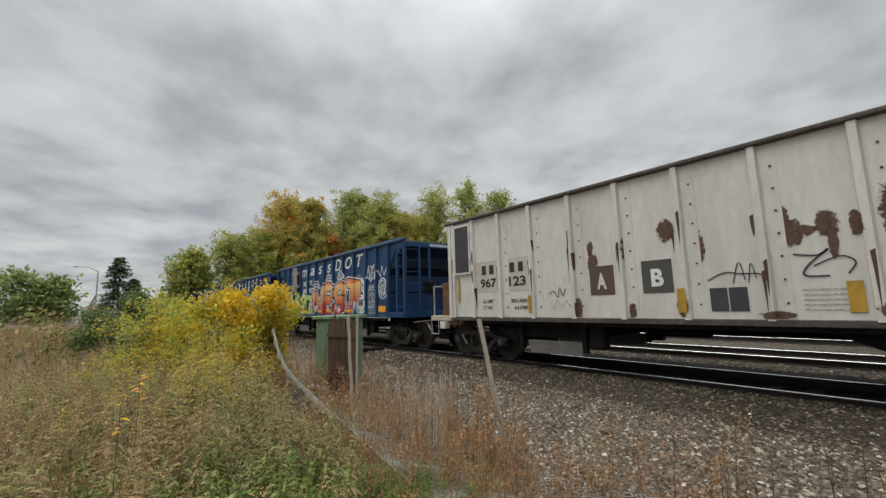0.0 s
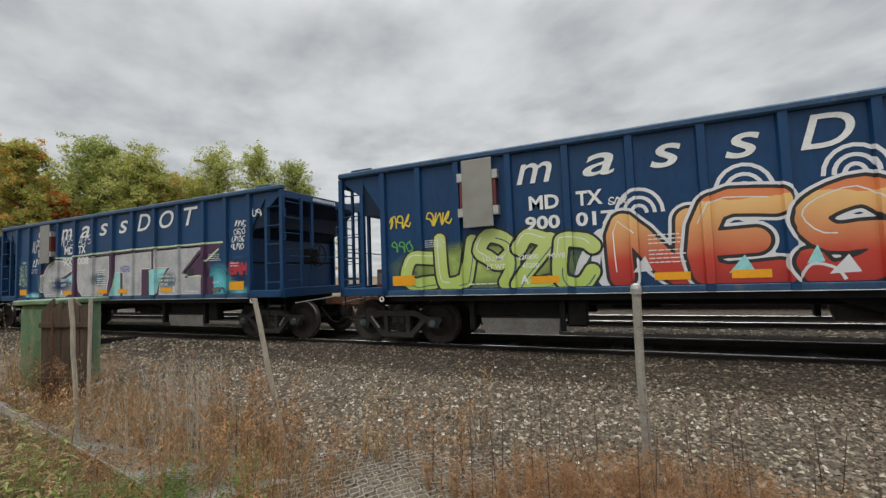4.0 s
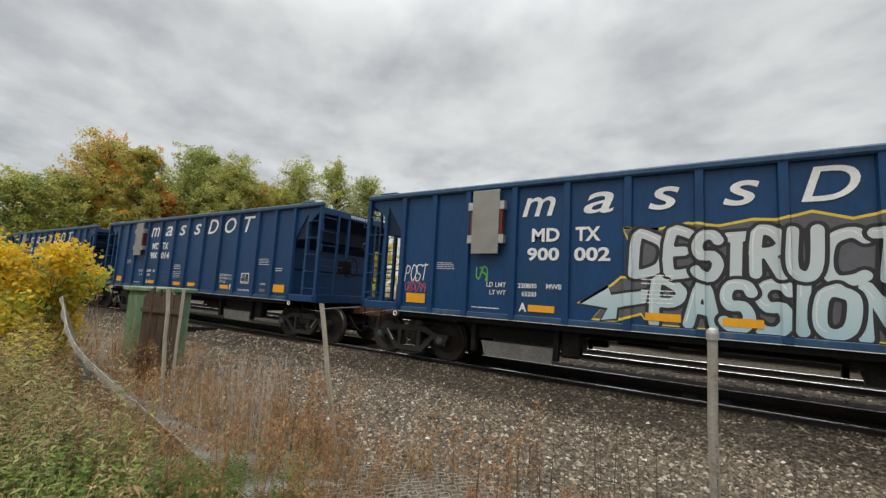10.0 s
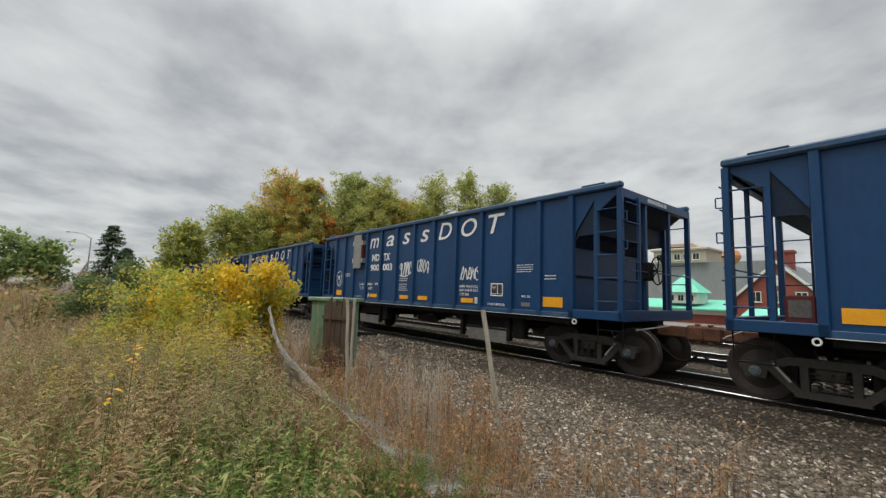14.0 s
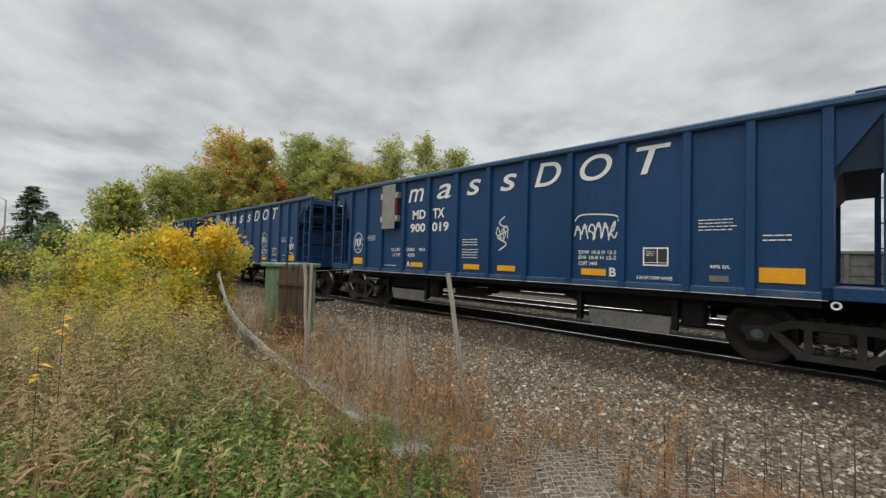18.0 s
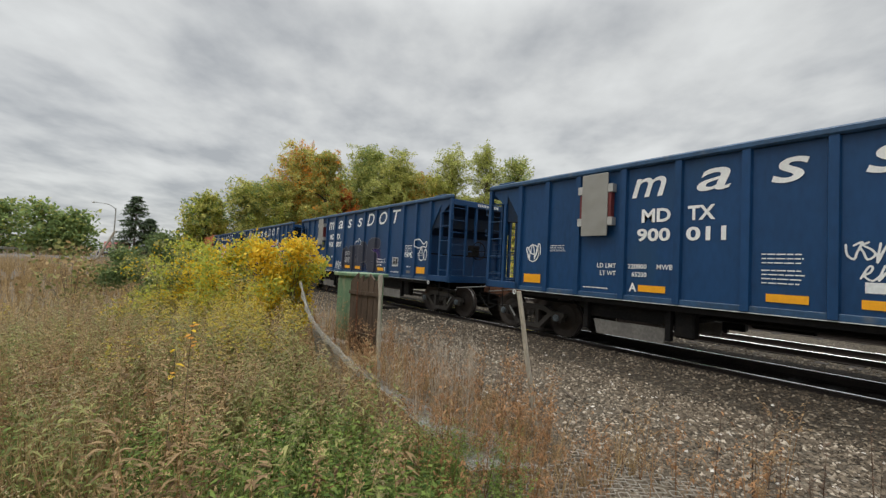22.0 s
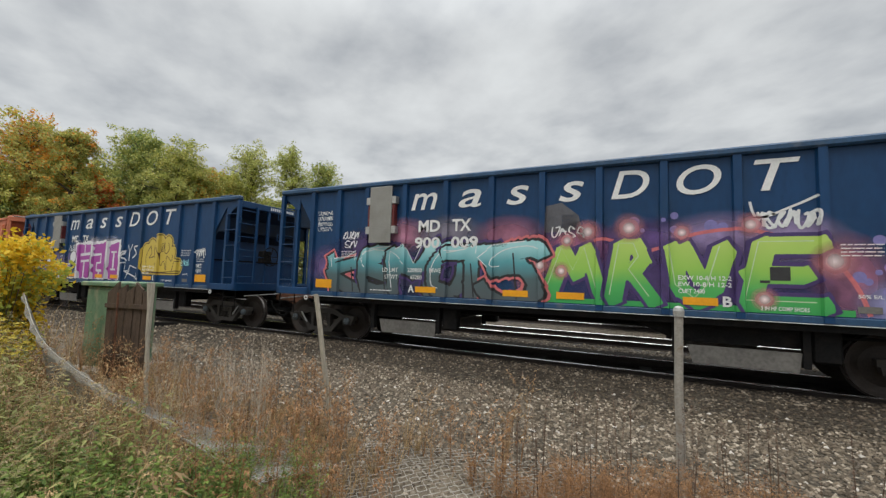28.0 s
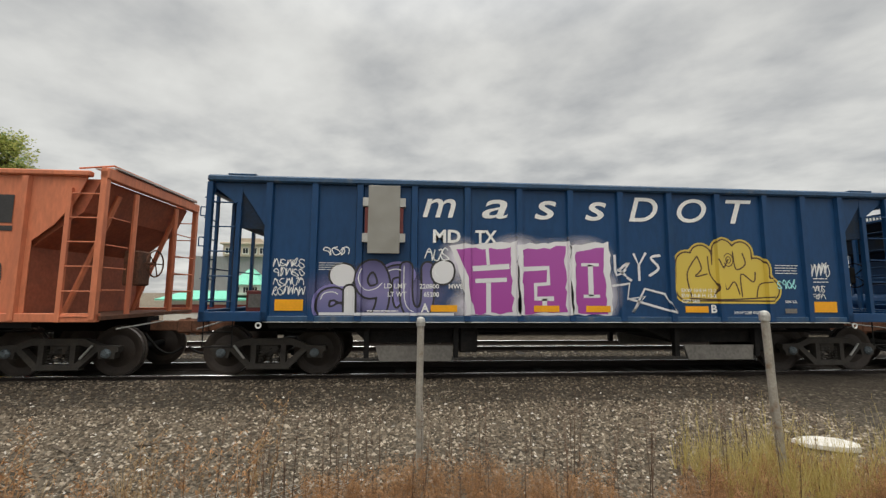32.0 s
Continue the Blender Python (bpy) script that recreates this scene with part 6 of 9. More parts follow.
def car_009(w):
    r = random.Random(9)
    for i, (cx, cz, rx, rz, c) in enumerate(((1.5, 1.75, 0.6, 0.6, (0.16, 0.10, 0.26)), (2.6, 2.2, 0.9, 0.5, (0.10, 0.06, 0.18)), (3.6, 2.45, 0.8, 0.45, (0.46, 0.20, 0.30)), (4.7, 2.5, 0.9, 0.4, (0.22, 0.20, 0.26)), (6.0, 2.4, 0.8, 0.45, (0.36, 0.14, 0.22)), (6.5, 1.7, 0.5, 0.6, (0.42, 0.16, 0.24)), (2.0, 1.4, 0.9, 0.5, (0.06, 0.09, 0.16)), (4.0, 1.6, 2.2, 0.8, (0.045, 0.045, 0.10)))):
        haze(w, cx, cz, rx, rz, c, 0.9, 0.02 * i)
    for i, (ch, x0, x1, h) in enumerate((("K", 1.6, 2.8, 2.14), ("E", 2.45, 3.55, 2.24), ("M", 3.2, 4.55, 2.28), ("O", 4.1, 5.05, 2.22), ("T", 4.55, 5.85, 2.32), ("S", 5.35, 6.6, 2.30))):
        bubble(w, ch, x0, x1, 1.10, h, 0.135, AQUA, BLACK, 0.5 + 0.55 * i, "aqua to grey sprayed letter", rim=0.04, halo=CORAL if i in (0, 5) else VIOLET, lean=0.22 if i % 2 else 0.05, wob=0.13, seed=200 + i, sharp=True)
        q = [(x0 + a * (x1 - x0), 1.19 + b * (h - 1.19)) for a, b in ARMS[i % 4]]
        ly = 0.95 + 0.55 * i
        piece(w, poly([q[1], q[2], q[3], q[4], q[5]] if i % 2 else [q[0], q[1], q[2], q[3]]), AQUA, ly, "sharp sprayed arm")
        piece(w, stroke(q[1:5], 0.022), WHITE_TAG, ly + 0.2)
        piece(w, stroke([q[7], (q[7][0] + 0.08, 1.2)], 0.03), BLACK, ly + 0.2)
    for i, (cx, cz, rx, rz, c) in enumerate(((7.3, 2.15, 0.9, 0.5, (0.30, 0.10, 0.20)), (8.4, 2.2, 0.9, 0.5, (0.13, 0.07, 0.24)), (9.4, 2.3, 0.9, 0.45, (0.30, 0.22, 0.42)), (10.3, 2.25, 0.7, 0.45, (0.34, 0.26, 0.46)), (10.9, 1.7, 0.5, 0.7, (0.40, 0.16, 0.26)), (8.9, 1.6, 2.3, 0.75, (0.07, 0.04, 0.15)), (11.35, 1.35, 0.45, 0.4, (0.30, 0.30, 0.55)))):
        haze(w, cx, cz, rx, rz, c, 0.8, 0.02 * i)
    piece(w, stroke(curve_pts([(6.65, 1.2), (6.85, 1.75), (7.2, 2.12), (7.75, 2.32), (8.2, 2.08), (8.7, 2.2), (9.1, 2.38), (9.8, 2.42), (10.6, 2.1), (10.95, 1.65), (11.1, 1.2)], 4), 0.055), CORAL, 0.5, "coral outline")
    for i, (lines, x0, x1) in enumerate((("00 38 54 78 91|10 02", 6.62, 7.8), ("00 28 58 66 44 80|14 44", 7.72, 8.7), ("08 12 40 62 88|28 44", 8.62, 9.7), ("98 28 00 90|04 74", 9.62, 10.75))):
        ls = [[(x0 + 0.15 + int(q[0]) / 9 * (x1 - x0 - 0.3), 1.30 + int(q[1]) / 8 * (0.82 + 0.06 * (i % 2))) for q in run.split()] for run in lines.split("|")]
        ly = 0.8 + 0.55 * i
        piece(w, blot(ls, 0.175, 0.028, True), VIOLET, ly)
        piece(w, blot(ls, 0.12, 0.022, True), GREENFADE, ly + 0.3, "lime to green sprayed letter")
        piece(w, stroke([(x - 0.06, z + 0.06) for x, z in ls[0]], 0.016), LIMEWHITE, ly + 0.4)
    tag(w, marks(4, 6.8, 7.4, 2.36, 2.54, 0.03, 220, 0.2, 0.1))
    piece(w, quad(6.62, 10.95, 1.18, 1.27), GREENFADE, 0.9)
    for i, (cx, cz, k) in enumerate(((7.45, 2.45, 0.16), (7.1, 2.3, 0.12), (8.12, 2.5, 0.18), (9.8, 2.5, 0.14), (10.75, 1.95, 0.2), (9.95, 1.38, 0.13), (6.62, 1.85, 0.16), (7.0, 1.75, 0.12), (8.9, 2.4, 0.12))):
        haze(w, cx, cz, k * 1.5, k * 1.5, (0.60, 0.24, 0.26), 0.9, 3.0 + 0.01 * i, "coral sprayed glow")
        haze(w, cx, cz, k * 0.7, k * 0.7, (0.75, 0.66, 0.66), 0.9, 3.2 + 0.01 * i, "pale sprayed glow")
    for i in range(20):
        cx, cz = (r.uniform(10.95, 11.5), r.uniform(1.5, 2.3)) if i < 11 else (r.uniform(8.0, 9.6), r.uniform(2.45, 2.7))
        piece(w, oval(cx, cz, *([r.uniform(0.03, 0.10)] * 2), 14), LILAC, 0.3 + 0.01 * i, "lilac sprayed bubble")
    piece(w, poly([(6.7, 2.45), (7.35, 2.5), (7.3, 2.75), (7.0, 3.0), (6.72, 2.95)]), SMOKE, 0)
    tag(w, marks(6, 9.85, 10.6, 2.46, 2.68, 0.045, 221, 0.15, 0.1) + stroke(curve_pts([(9.8, 2.85), (9.9, 2.6), (10.3, 2.75), (10.6, 2.9)], 4), 0.035))
    for i in range(4):
        tag(w, marks((4, 6, 8, 6)[i], 1.15, 1.6, 2.62 + i * 0.13, 2.71 + i * 0.13, 0.014, 222 + i, 0.05))
    tag(w, marks(4, 1.95, 2.4, 2.42, 2.58, 0.028, 230) + marks(2, 2.0, 2.35, 2.2, 2.36, 0.028, 231))
    tag(w, stroke(curve_pts([(11.6, 1.45), (11.9, 1.6), (12.15, 1.5), (11.85, 1.75), (11.6, 1.95), (12.2, 1.85), (11.95, 2.1), (11.75, 2.3), (12.1, 2.2)], 5), 0.045) + stroke([(11.85, 2.2), (11.8, 2.6)], 0.04) + stroke([(11.92, 2.2), (12.05, 2.55)], 0.04) + stroke([(11.8, 2.2), (11.6, 2.45)], 0.04))
    for s, x in (("MLC", 2.0), ("DTP", 3.55), ("FCA", 5.0), ("DOWDY", 5.7)):
        piece(w, fit_text(s, x, x + 0.28, 2.2, 2.28, 0.1, 0.0), BLACK, 4)


def car_last(w):
    r = random.Random(42)
    for i, (cx, cz, rx, rz) in enumerate(((4.5, 2.2, 0.45, 0.5), (4.95, 1.6, 0.6, 0.6), (5.6, 2.4, 0.6, 0.35), (6.1, 1.5, 0.7, 0.5), (6.9, 2.3, 0.65, 0.45), (7.3, 1.6, 0.35, 0.6), (6.3, 2.1, 0.7, 0.6), (4.6, 1.35, 0.4, 0.3))):
        haze(w, cx, cz, rx, rz, (0.60, 0.58, 0.66), 0.8, 0.02 * i, "white sprayed glow")

    def rough_edge(pts, amt):
        out = []
        for a, b in zip(pts, pts[1:] + pts[:1]):
            n = max(2, int(math.hypot(b[0] - a[0], b[1] - a[1]) / 0.12))
            for k in range(n):
                out.append((a[0] + (b[0] - a[0]) * k / n + r.uniform(-amt, amt), a[1] + (b[1] - a[1]) * k / n + r.uniform(-amt, amt)))
        return out
    for pts in ([(4.30, 2.50), (5.58, 2.58), (5.66, 1.19), (4.62, 1.19), (4.55, 1.85)], [(5.60, 2.52), (6.62, 2.60), (6.66, 1.19), (5.60, 1.19)], [(6.62, 2.52), (7.42, 2.60), (7.44, 1.19), (6.62, 1.19)]):
        piece(w, poly(rough_edge(pts, 0.025)), WHITESPRAY, 1, "white sprayed border")
    for pts in ([(4.44, 2.40), (5.48, 2.46), (5.52, 1.22), (4.78, 1.22), (4.66, 1.9)], [(5.70, 2.42), (6.53, 2.50), (6.55, 1.22), (5.72, 1.22)], [(6.74, 2.42), (7.30, 2.50), (7.34, 1.22), (6.74, 1.22)]):
        piece(w, poly(rough_edge(pts, 0.03)), MAGENTA, 2, "magenta sprayed block figure")
    bars = stroke([(4.75, 2.05), (5.45, 2.10)], 0.10) + stroke([(4.8, 1.82), (5.4, 1.85)], 0.08) + stroke([(5.05, 1.2), (5.05, 1.8)], 0.09) + stroke([(5.05, 2.1), (5.02, 2.5)], 0.06)
    bars += stroke([(5.7, 2.05), (6.2, 2.08), (6.2, 1.78), (5.95, 1.76), (5.95, 1.5), (6.3, 1.5)], 0.09) + stroke([(6.12, 1.2), (6.12, 1.5)], 0.09)
    bars += stroke([(6.85, 2.15), (7.2, 2.15)], 0.06) + stroke([(7.03, 1.55), (7.03, 2.15)], 0.10) + stroke([(6.88, 1.55), (7.2, 1.55)], 0.06)
    piece(w, bars, WHITESPRAY, 3)
    haze(w, 3.0, 1.6, 1.5, 0.55, (0.16, 0.15, 0.30), 0.6, 0.3, "mauve sprayed haze")
    for i, (ch, x0, x1, h, z0) in enumerate((("O", 2.12, 2.58, 2.12, 1.70), ("C", 1.92, 2.42, 1.66, 1.12), ("I", 2.32, 2.66, 1.72, 1.12), ("9", 2.6, 3.2, 2.14, 1.12), ("C", 3.05, 3.6, 2.1, 1.12), ("U", 3.42, 4.0, 2.16, 1.12), ("O", 3.98, 4.4, 2.2, 1.75))):
        bubble(w, ch, x0, x1, z0, h, 0.105, WHITESPRAY if i in (0, 2, 6) else MAUVE, BLACK, 0.5 + 0.4 * (i % 4), "mauve sprayed bubble letter with dark lines", rim=0.03, halo=LILAC if i in (1, 4) else None, wob=0.05, seed=240 + i)
    piece(w, quad(1.95, 4.4, 1.18, 1.23), WHITESPRAY, 2.4)
    tag(w, stroke(curve_pts([(7.52, 2.35), (7.55, 1.95), (7.8, 2.2), (7.58, 2.05), (7.85, 1.85)], 3), 0.05) + stroke([(7.9, 2.38), (8.0, 2.15), (8.15, 2.4)], 0.05) + stroke([(8.0, 2.15), (8.0, 1.85)], 0.05) + stroke(curve_pts([(8.45, 2.35), (8.25, 2.3), (8.4, 2.1), (8.2, 1.95)], 4), 0.05), WHITESPRAY)
    tag(w, stroke([(7.45, 1.75), (7.8, 1.8), (7.75, 1.5), (8.1, 1.55), (7.85, 1.25), (8.1, 1.7), (8.5, 1.6), (8.7, 1.25), (7.8, 1.5)], 0.045), WHITESPRAY)
    line = paint("brown_line", (0.07, 0.035, 0.02))
    body = [[(8.96, 1.72), (8.98, 2.2)], [(9.3, 1.72), (9.28, 2.34)], [(9.72, 1.72), (9.74, 2.46)], [(10.1, 1.72), (10.12, 2.42)], [(10.4, 1.72), (10.42, 2.1)], [(8.96, 1.7), (10.66, 1.7)], [(9.1, 1.95), (10.3, 1.95)]]
    piece(w, blot(body, 0.275, 0.03), CREAMY, 0.0, "pale yellow outline")
    piece(w, blot(body, 0.24, 0.03), line, 0.2, "brown outline")
    piece(w, blot(body, 0.21, 0.03), CREAMY, 0.4, "mustard yellow bubble letters")
    arcs = ([(9.05, 1.55), (8.98, 2.0), (9.2, 2.35)], [(9.2, 2.35), (9.28, 2.1), (9.15, 1.95), (9.4, 2.0)], [(9.42, 2.35), (9.45, 2.0), (9.6, 1.75), (9.5, 1.55)], [(9.6, 2.3), (9.72, 2.1), (9.85, 2.3)], [(9.72, 2.1), (9.78, 1.7), (9.95, 1.85), (10.05, 1.6)], [(9.95, 2.45), (10.0, 2.1), (10.2, 2.2), (10.15, 2.42)], [(10.1, 1.55), (10.1, 2.0), (10.35, 1.85), (10.4, 2.05)], [(10.4, 1.55), (10.48, 1.8), (10.75, 1.85)], [(9.0, 1.52), (9.8, 1.5), (10.8, 1.56)])
    for i, q in enumerate(arcs):
        piece(w, stroke(curve_pts(q, 5), 0.028), line, 0.6)
    for k in (0.10, 0.05):
        piece(w, ring([(9.85 + k * math.cos(t / 6 * math.pi), 2.28 + k * 1.3 * math.sin(t / 6 * math.pi)) for t in range(12)], 0.02), line, 0.8)
    tag(w, marks(4, 10.84, 11.24, 1.72, 1.88, 0.025, 250), PALECYAN)
    tag(w, marks(5, 11.52, 11.98, 1.98, 2.22, 0.025, 251, 0.2))
    tag(w, marks(4, 11.58, 11.86, 1.66, 1.78, 0.016, 252) + marks(3, 11.58, 11.86, 1.52, 1.62, 0.016, 253))
    for i, q in enumerate((6, 5, 5, 5)):
        tag(w, marks(q, 1.12, 1.68, 1.54 + i * 0.17, 1.68 + i * 0.17, 0.018, 254 + i, 0.05, 0.1))
    tag(w, marks(3, 1.98, 2.45, 2.28, 2.42, 0.022, 260))
    tag(w, marks(3, 3.85, 4.3, 2.2, 2.42, 0.026, 261))


def oval_tag(w, r, cx, cz, a, b, m=WHITE_TAG, n=3):
    """a word inside a sprayed oval."""
    ps = [(cx + a * math.cos(t / 10 * math.pi), cz + b * math.sin(t / 10 * math.pi)) for t in range(20)]
    tag(w, ring(ps, 0.025), m)
    tag(w, marks(n, cx - a * 0.68, cx + a * 0.68, cz - b * 0.3, cz + b * 0.42, 0.026, int(cx * 100), 0.05, 0.12) + stroke([(cx - 0.08, cz - b * 0.6), (cx + 0.1, cz - b * 0.62)], 0.02), m)


def plain_tags():
    r = random.Random(5)
    w = BLUE[3]
    for i, q in enumerate((5, 6, 5)):
        tag(w, marks(q, 4.95, 5.5, 1.3 + 0.16 * i, 1.42 + 0.16 * i, 0.018, 300 + i), GHOST)
    w = BLUE[4]
    oval_tag(w, r, 1.38, 1.92, 0.24, 0.30, n=2)
    tag(w, marks(5, 5.8, 6.5, 2.02, 2.42, 0.04, 305, 0.2, 0.1) + stroke(curve_pts([(5.85, 2.0), (6.2, 1.98), (6.55, 2.08)], 4), 0.025))
    tag(w, marks(4, 6.8, 7.4, 2.1, 2.45, 0.04, 306, 0.2, 0.1))
    tag(w, marks(5, 8.85, 9.55, 1.86, 2.16, 0.035, 307, 0.1, 0.1))
    w = BLUE[5]
    oval_tag(w, r, 1.40, 1.92, 0.24, 0.32, n=3)
    tag(w, stroke(curve_pts([(6.95, 1.7), (7.15, 1.85), (6.9, 2.0), (7.2, 2.15), (6.95, 2.3), (7.1, 2.45)], 5), 0.03) + marks(2, 6.85, 7.2, 1.95, 2.2, 0.026, 308, 0, 0.15))
    tag(w, marks(6, 8.75, 9.55, 1.92, 2.2, 0.032, 309, 0.1, 0.08) + stroke(curve_pts([(8.75, 2.26), (8.9, 2.38), (9.5, 2.34), (9.6, 2.22)], 4), 0.025))
    w = BLUE[6]
    oval_tag(w, r, 9.1, 2.1, 0.3, 0.34, n=4)
    tag(w, marks(3, 6.74, 7.2, 1.88, 2.1, 0.03, 310, 0.1, 0.1) + marks(3, 6.9, 7.45, 1.62, 1.8, 0.028, 311, 0.1, 0.1))
    tag(w, quad(6.95, 7.25, 1.46, 1.6))
    tag(w, marks(4, 11.56, 12.0, 1.72, 1.92, 0.032, 312, 0.2, 0.12) + stroke(curve_pts([(11.9, 2.1), (11.75, 2.2), (11.7, 2.05), (11.85, 1.95), (11.65, 1.6), (11.95, 1.55), (11.8, 1.45)], 4), 0.028))
    tag(w, ring([(1.42 + 0.17 * math.cos(t / 6 * math.pi), 1.95 + 0.2 * math.sin(t / 6 * math.pi)) for t in range(12)], 0.026))
    tag(w, marks(3, 1.18, 1.64, 1.82, 2.12, 0.03, 313, 0.1, 0.15))
    w = BLUE[7]
    for i, (ch, x0, x1, h) in enumerate((("N", 5.7, 6.6, 2.2), ("O", 6.4, 7.35, 2.28), ("P", 7.15, 8.1, 2.3), ("E", 8.0, 9.0, 2.45))):
        bubble(w, ch, x0, x1, 1.12, h, 0.2, DARKGHOST, SMOKE, 0.2 + 0.6 * i, "dark ghost of an old sprayed letter", rim=0.02, glint=False, wob=0.08, seed=320 + i)
    haze(w, 8.6, 1.75, 0.6, 0.6, (0.10, 0.05, 0.20), 0.9, 0.02, "dim violet haze")
    haze(w, 7.0, 1.5, 1.6, 0.5, (0.04, 0.035, 0.06), 0.9, 0.0, "dim dark haze")
    tag(w, stroke(curve_pts([(6.78, 2.28), (6.95, 2.42), (7.1, 2.38), (7.15, 2.52), (7.35, 2.35), (7.3, 2.25)], 4), 0.026))
    tag(w, marks(5, 4.82, 5.42, 1.2, 1.5, 0.028, 330, 0.15, 0.1))
    tag(w, marks(5, 10.8, 11.3, 1.78, 1.96, 0.028, 331, 0.15, 0.1))
    tag(w, stroke(curve_pts([(11.85, 2.12), (11.62, 2.1), (11.5, 2.2), (11.55, 2.38), (11.75, 2.36), (11.95, 2.22), (12.12, 2.3), (12.1, 2.12), (11.9, 2.14), (11.72, 1.95), (11.75, 1.72), (11.95, 1.72), (12.0, 1.95), (12.12, 2.08)], 5), 0.035))
    tag(w, stroke(curve_pts([(12.0, 2.02), (12.14, 2.0), (12.12, 1.75), (12.02, 1.72), (12.0, 1.9)], 4), 0.03) + marks(1, 11.74, 11.9, 1.95, 2.15, 0.026, 332))
    tag(w, marks(2, 1.2, 1.5, 1.95, 2.2, 0.026, 333, 0.2, 0.15) + marks(2, 1.22, 1.48, 1.6, 1.9, 0.026, 334, 0.2, 0.15))


car_017(BLUE[0])
car_008(BLUE[1])
car_002(BLUE[2])
car_009(BLUE[8])
car_last(BLUE[9])
plain_tags()
# each wagon's own description
for w, lb in zip(BLUE, ("navy blue hopper wagon with lime and fire-coloured sprayed letters", "navy blue hopper wagon with huge silver and purple sprayed letters", "navy blue hopper wagon with silver sprayed words and yellow tags", "navy blue hopper wagon with almost clean sides", "navy blue hopper wagon with white scribbled tags", "navy blue hopper wagon with an oval white tag", "navy blue hopper wagon with small white tags", "navy blue hopper wagon with a dark ghosted piece", "navy blue hopper wagon with aqua and green sprayed pieces", "navy blue hopper wagon with magenta and yellow sprayed pieces")):
    tagged(w, lb)
# ---- parked gondolas, buildings, posts, box, fence ----
def gondola(x, ln, mat_, low):
    g = thing("gondola_wagon", "dull grey low-sided gondola wagon parked on the far track", "railway wagon", pose(x, YC + 9.6, 0), group="parked gondolas")
    for s in (-1, 1):
        part("side_sheet", B(0, ln, s * 1.5, s * 1.46, 1.05, 1.95), mat_, g)
        part("top_rail", B(-0.03, ln + 0.03, s * 1.56, s * 1.44, 1.95, 2.06, bev=0.02), mat_, g)
        part("side_sill", B(0, ln, s * 1.54, s * 1.42, 0.72, 1.05, bev=0.01), low, g, "oxide-red side sill")
        k = int(ln / 1.3)
        for i in range(k + 1):
            xx = 0.06 + (ln - 0.12) * i / k
            part("stake", B(xx - 0.05, xx + 0.05, s * 1.56, s * 1.50, 0.9, 1.95), mat_, g)
        for z in (1.35, 1.65):
            part("side_bead", B(0, ln, s * 1.515, s * 1.50, z - 0.02, z + 0.02), mat_, g)
    for xx in (0.0, ln - 0.05):
        part("end_wall", B(xx, xx + 0.05, -1.46, 1.46, 0.9, 2.0), mat_, g)
    part("floor", B(0, ln, -1.46, 1.46, 0.95, 1.05), DARK, g)
    part("centre_sill", B(-0.6, ln + 0.6, -0.2, 0.2, 0.70, 0.98), DARK, g)
    for cx in (1.6, ln - 1.6):
        for s in (-1, 1):
            bm = side_frame(s)
            bmesh.ops.translate(bm, verts=bm.verts, vec=(cx, 0, 0))
            part("truck_frame", bm, TRUCKM, g)
        for dx in (-0.85, 0.85):
            bm = lathe([(0.2, -0.76), (WHEEL_R, -0.78), (WHEEL_R, -0.70), (0.485, -0.67), (0.2, -0.66)], 20)
            rod(bm, (0, -0.7, 0), (0, 0.7, 0), 0.08, 8)
            ob = part("wheelset_far", bm, WHEELM, g)
            ob.matrix_basis = pose(cx + dx, 0, WHEEL_R)
    return g


gondola(-1.75, 15.5, GONDM, REDFLAT)
gondola(15.2, 15.5, GONDM, REDFLAT)
gondola(32.2, 15.5, GONDM, REDFLAT)


def window(parent, x, z, w, h, y, glass=GLASSM):
    wi = part("window", B(x - w / 2 - 0.08, x + w / 2 + 0.08, y - 0.05, y + 0.04, z - h / 2 - 0.08, z + h / 2 + 0.08), TRIM, parent)
    part("pane", B(x - w / 2, x - 0.03, y - 0.06, y - 0.05, z - h / 2, z + h / 2), glass, wi)
    part("pane", B(x + 0.03, x + w / 2, y - 0.06, y - 0.05, z - h / 2, z + h / 2), glass, wi)
    part("sill", B(x - w / 2 - 0.15, x + w / 2 + 0.15, y - 0.14, y, z - h / 2 - 0.16, z - h / 2 - 0.08), TRIM, wi)


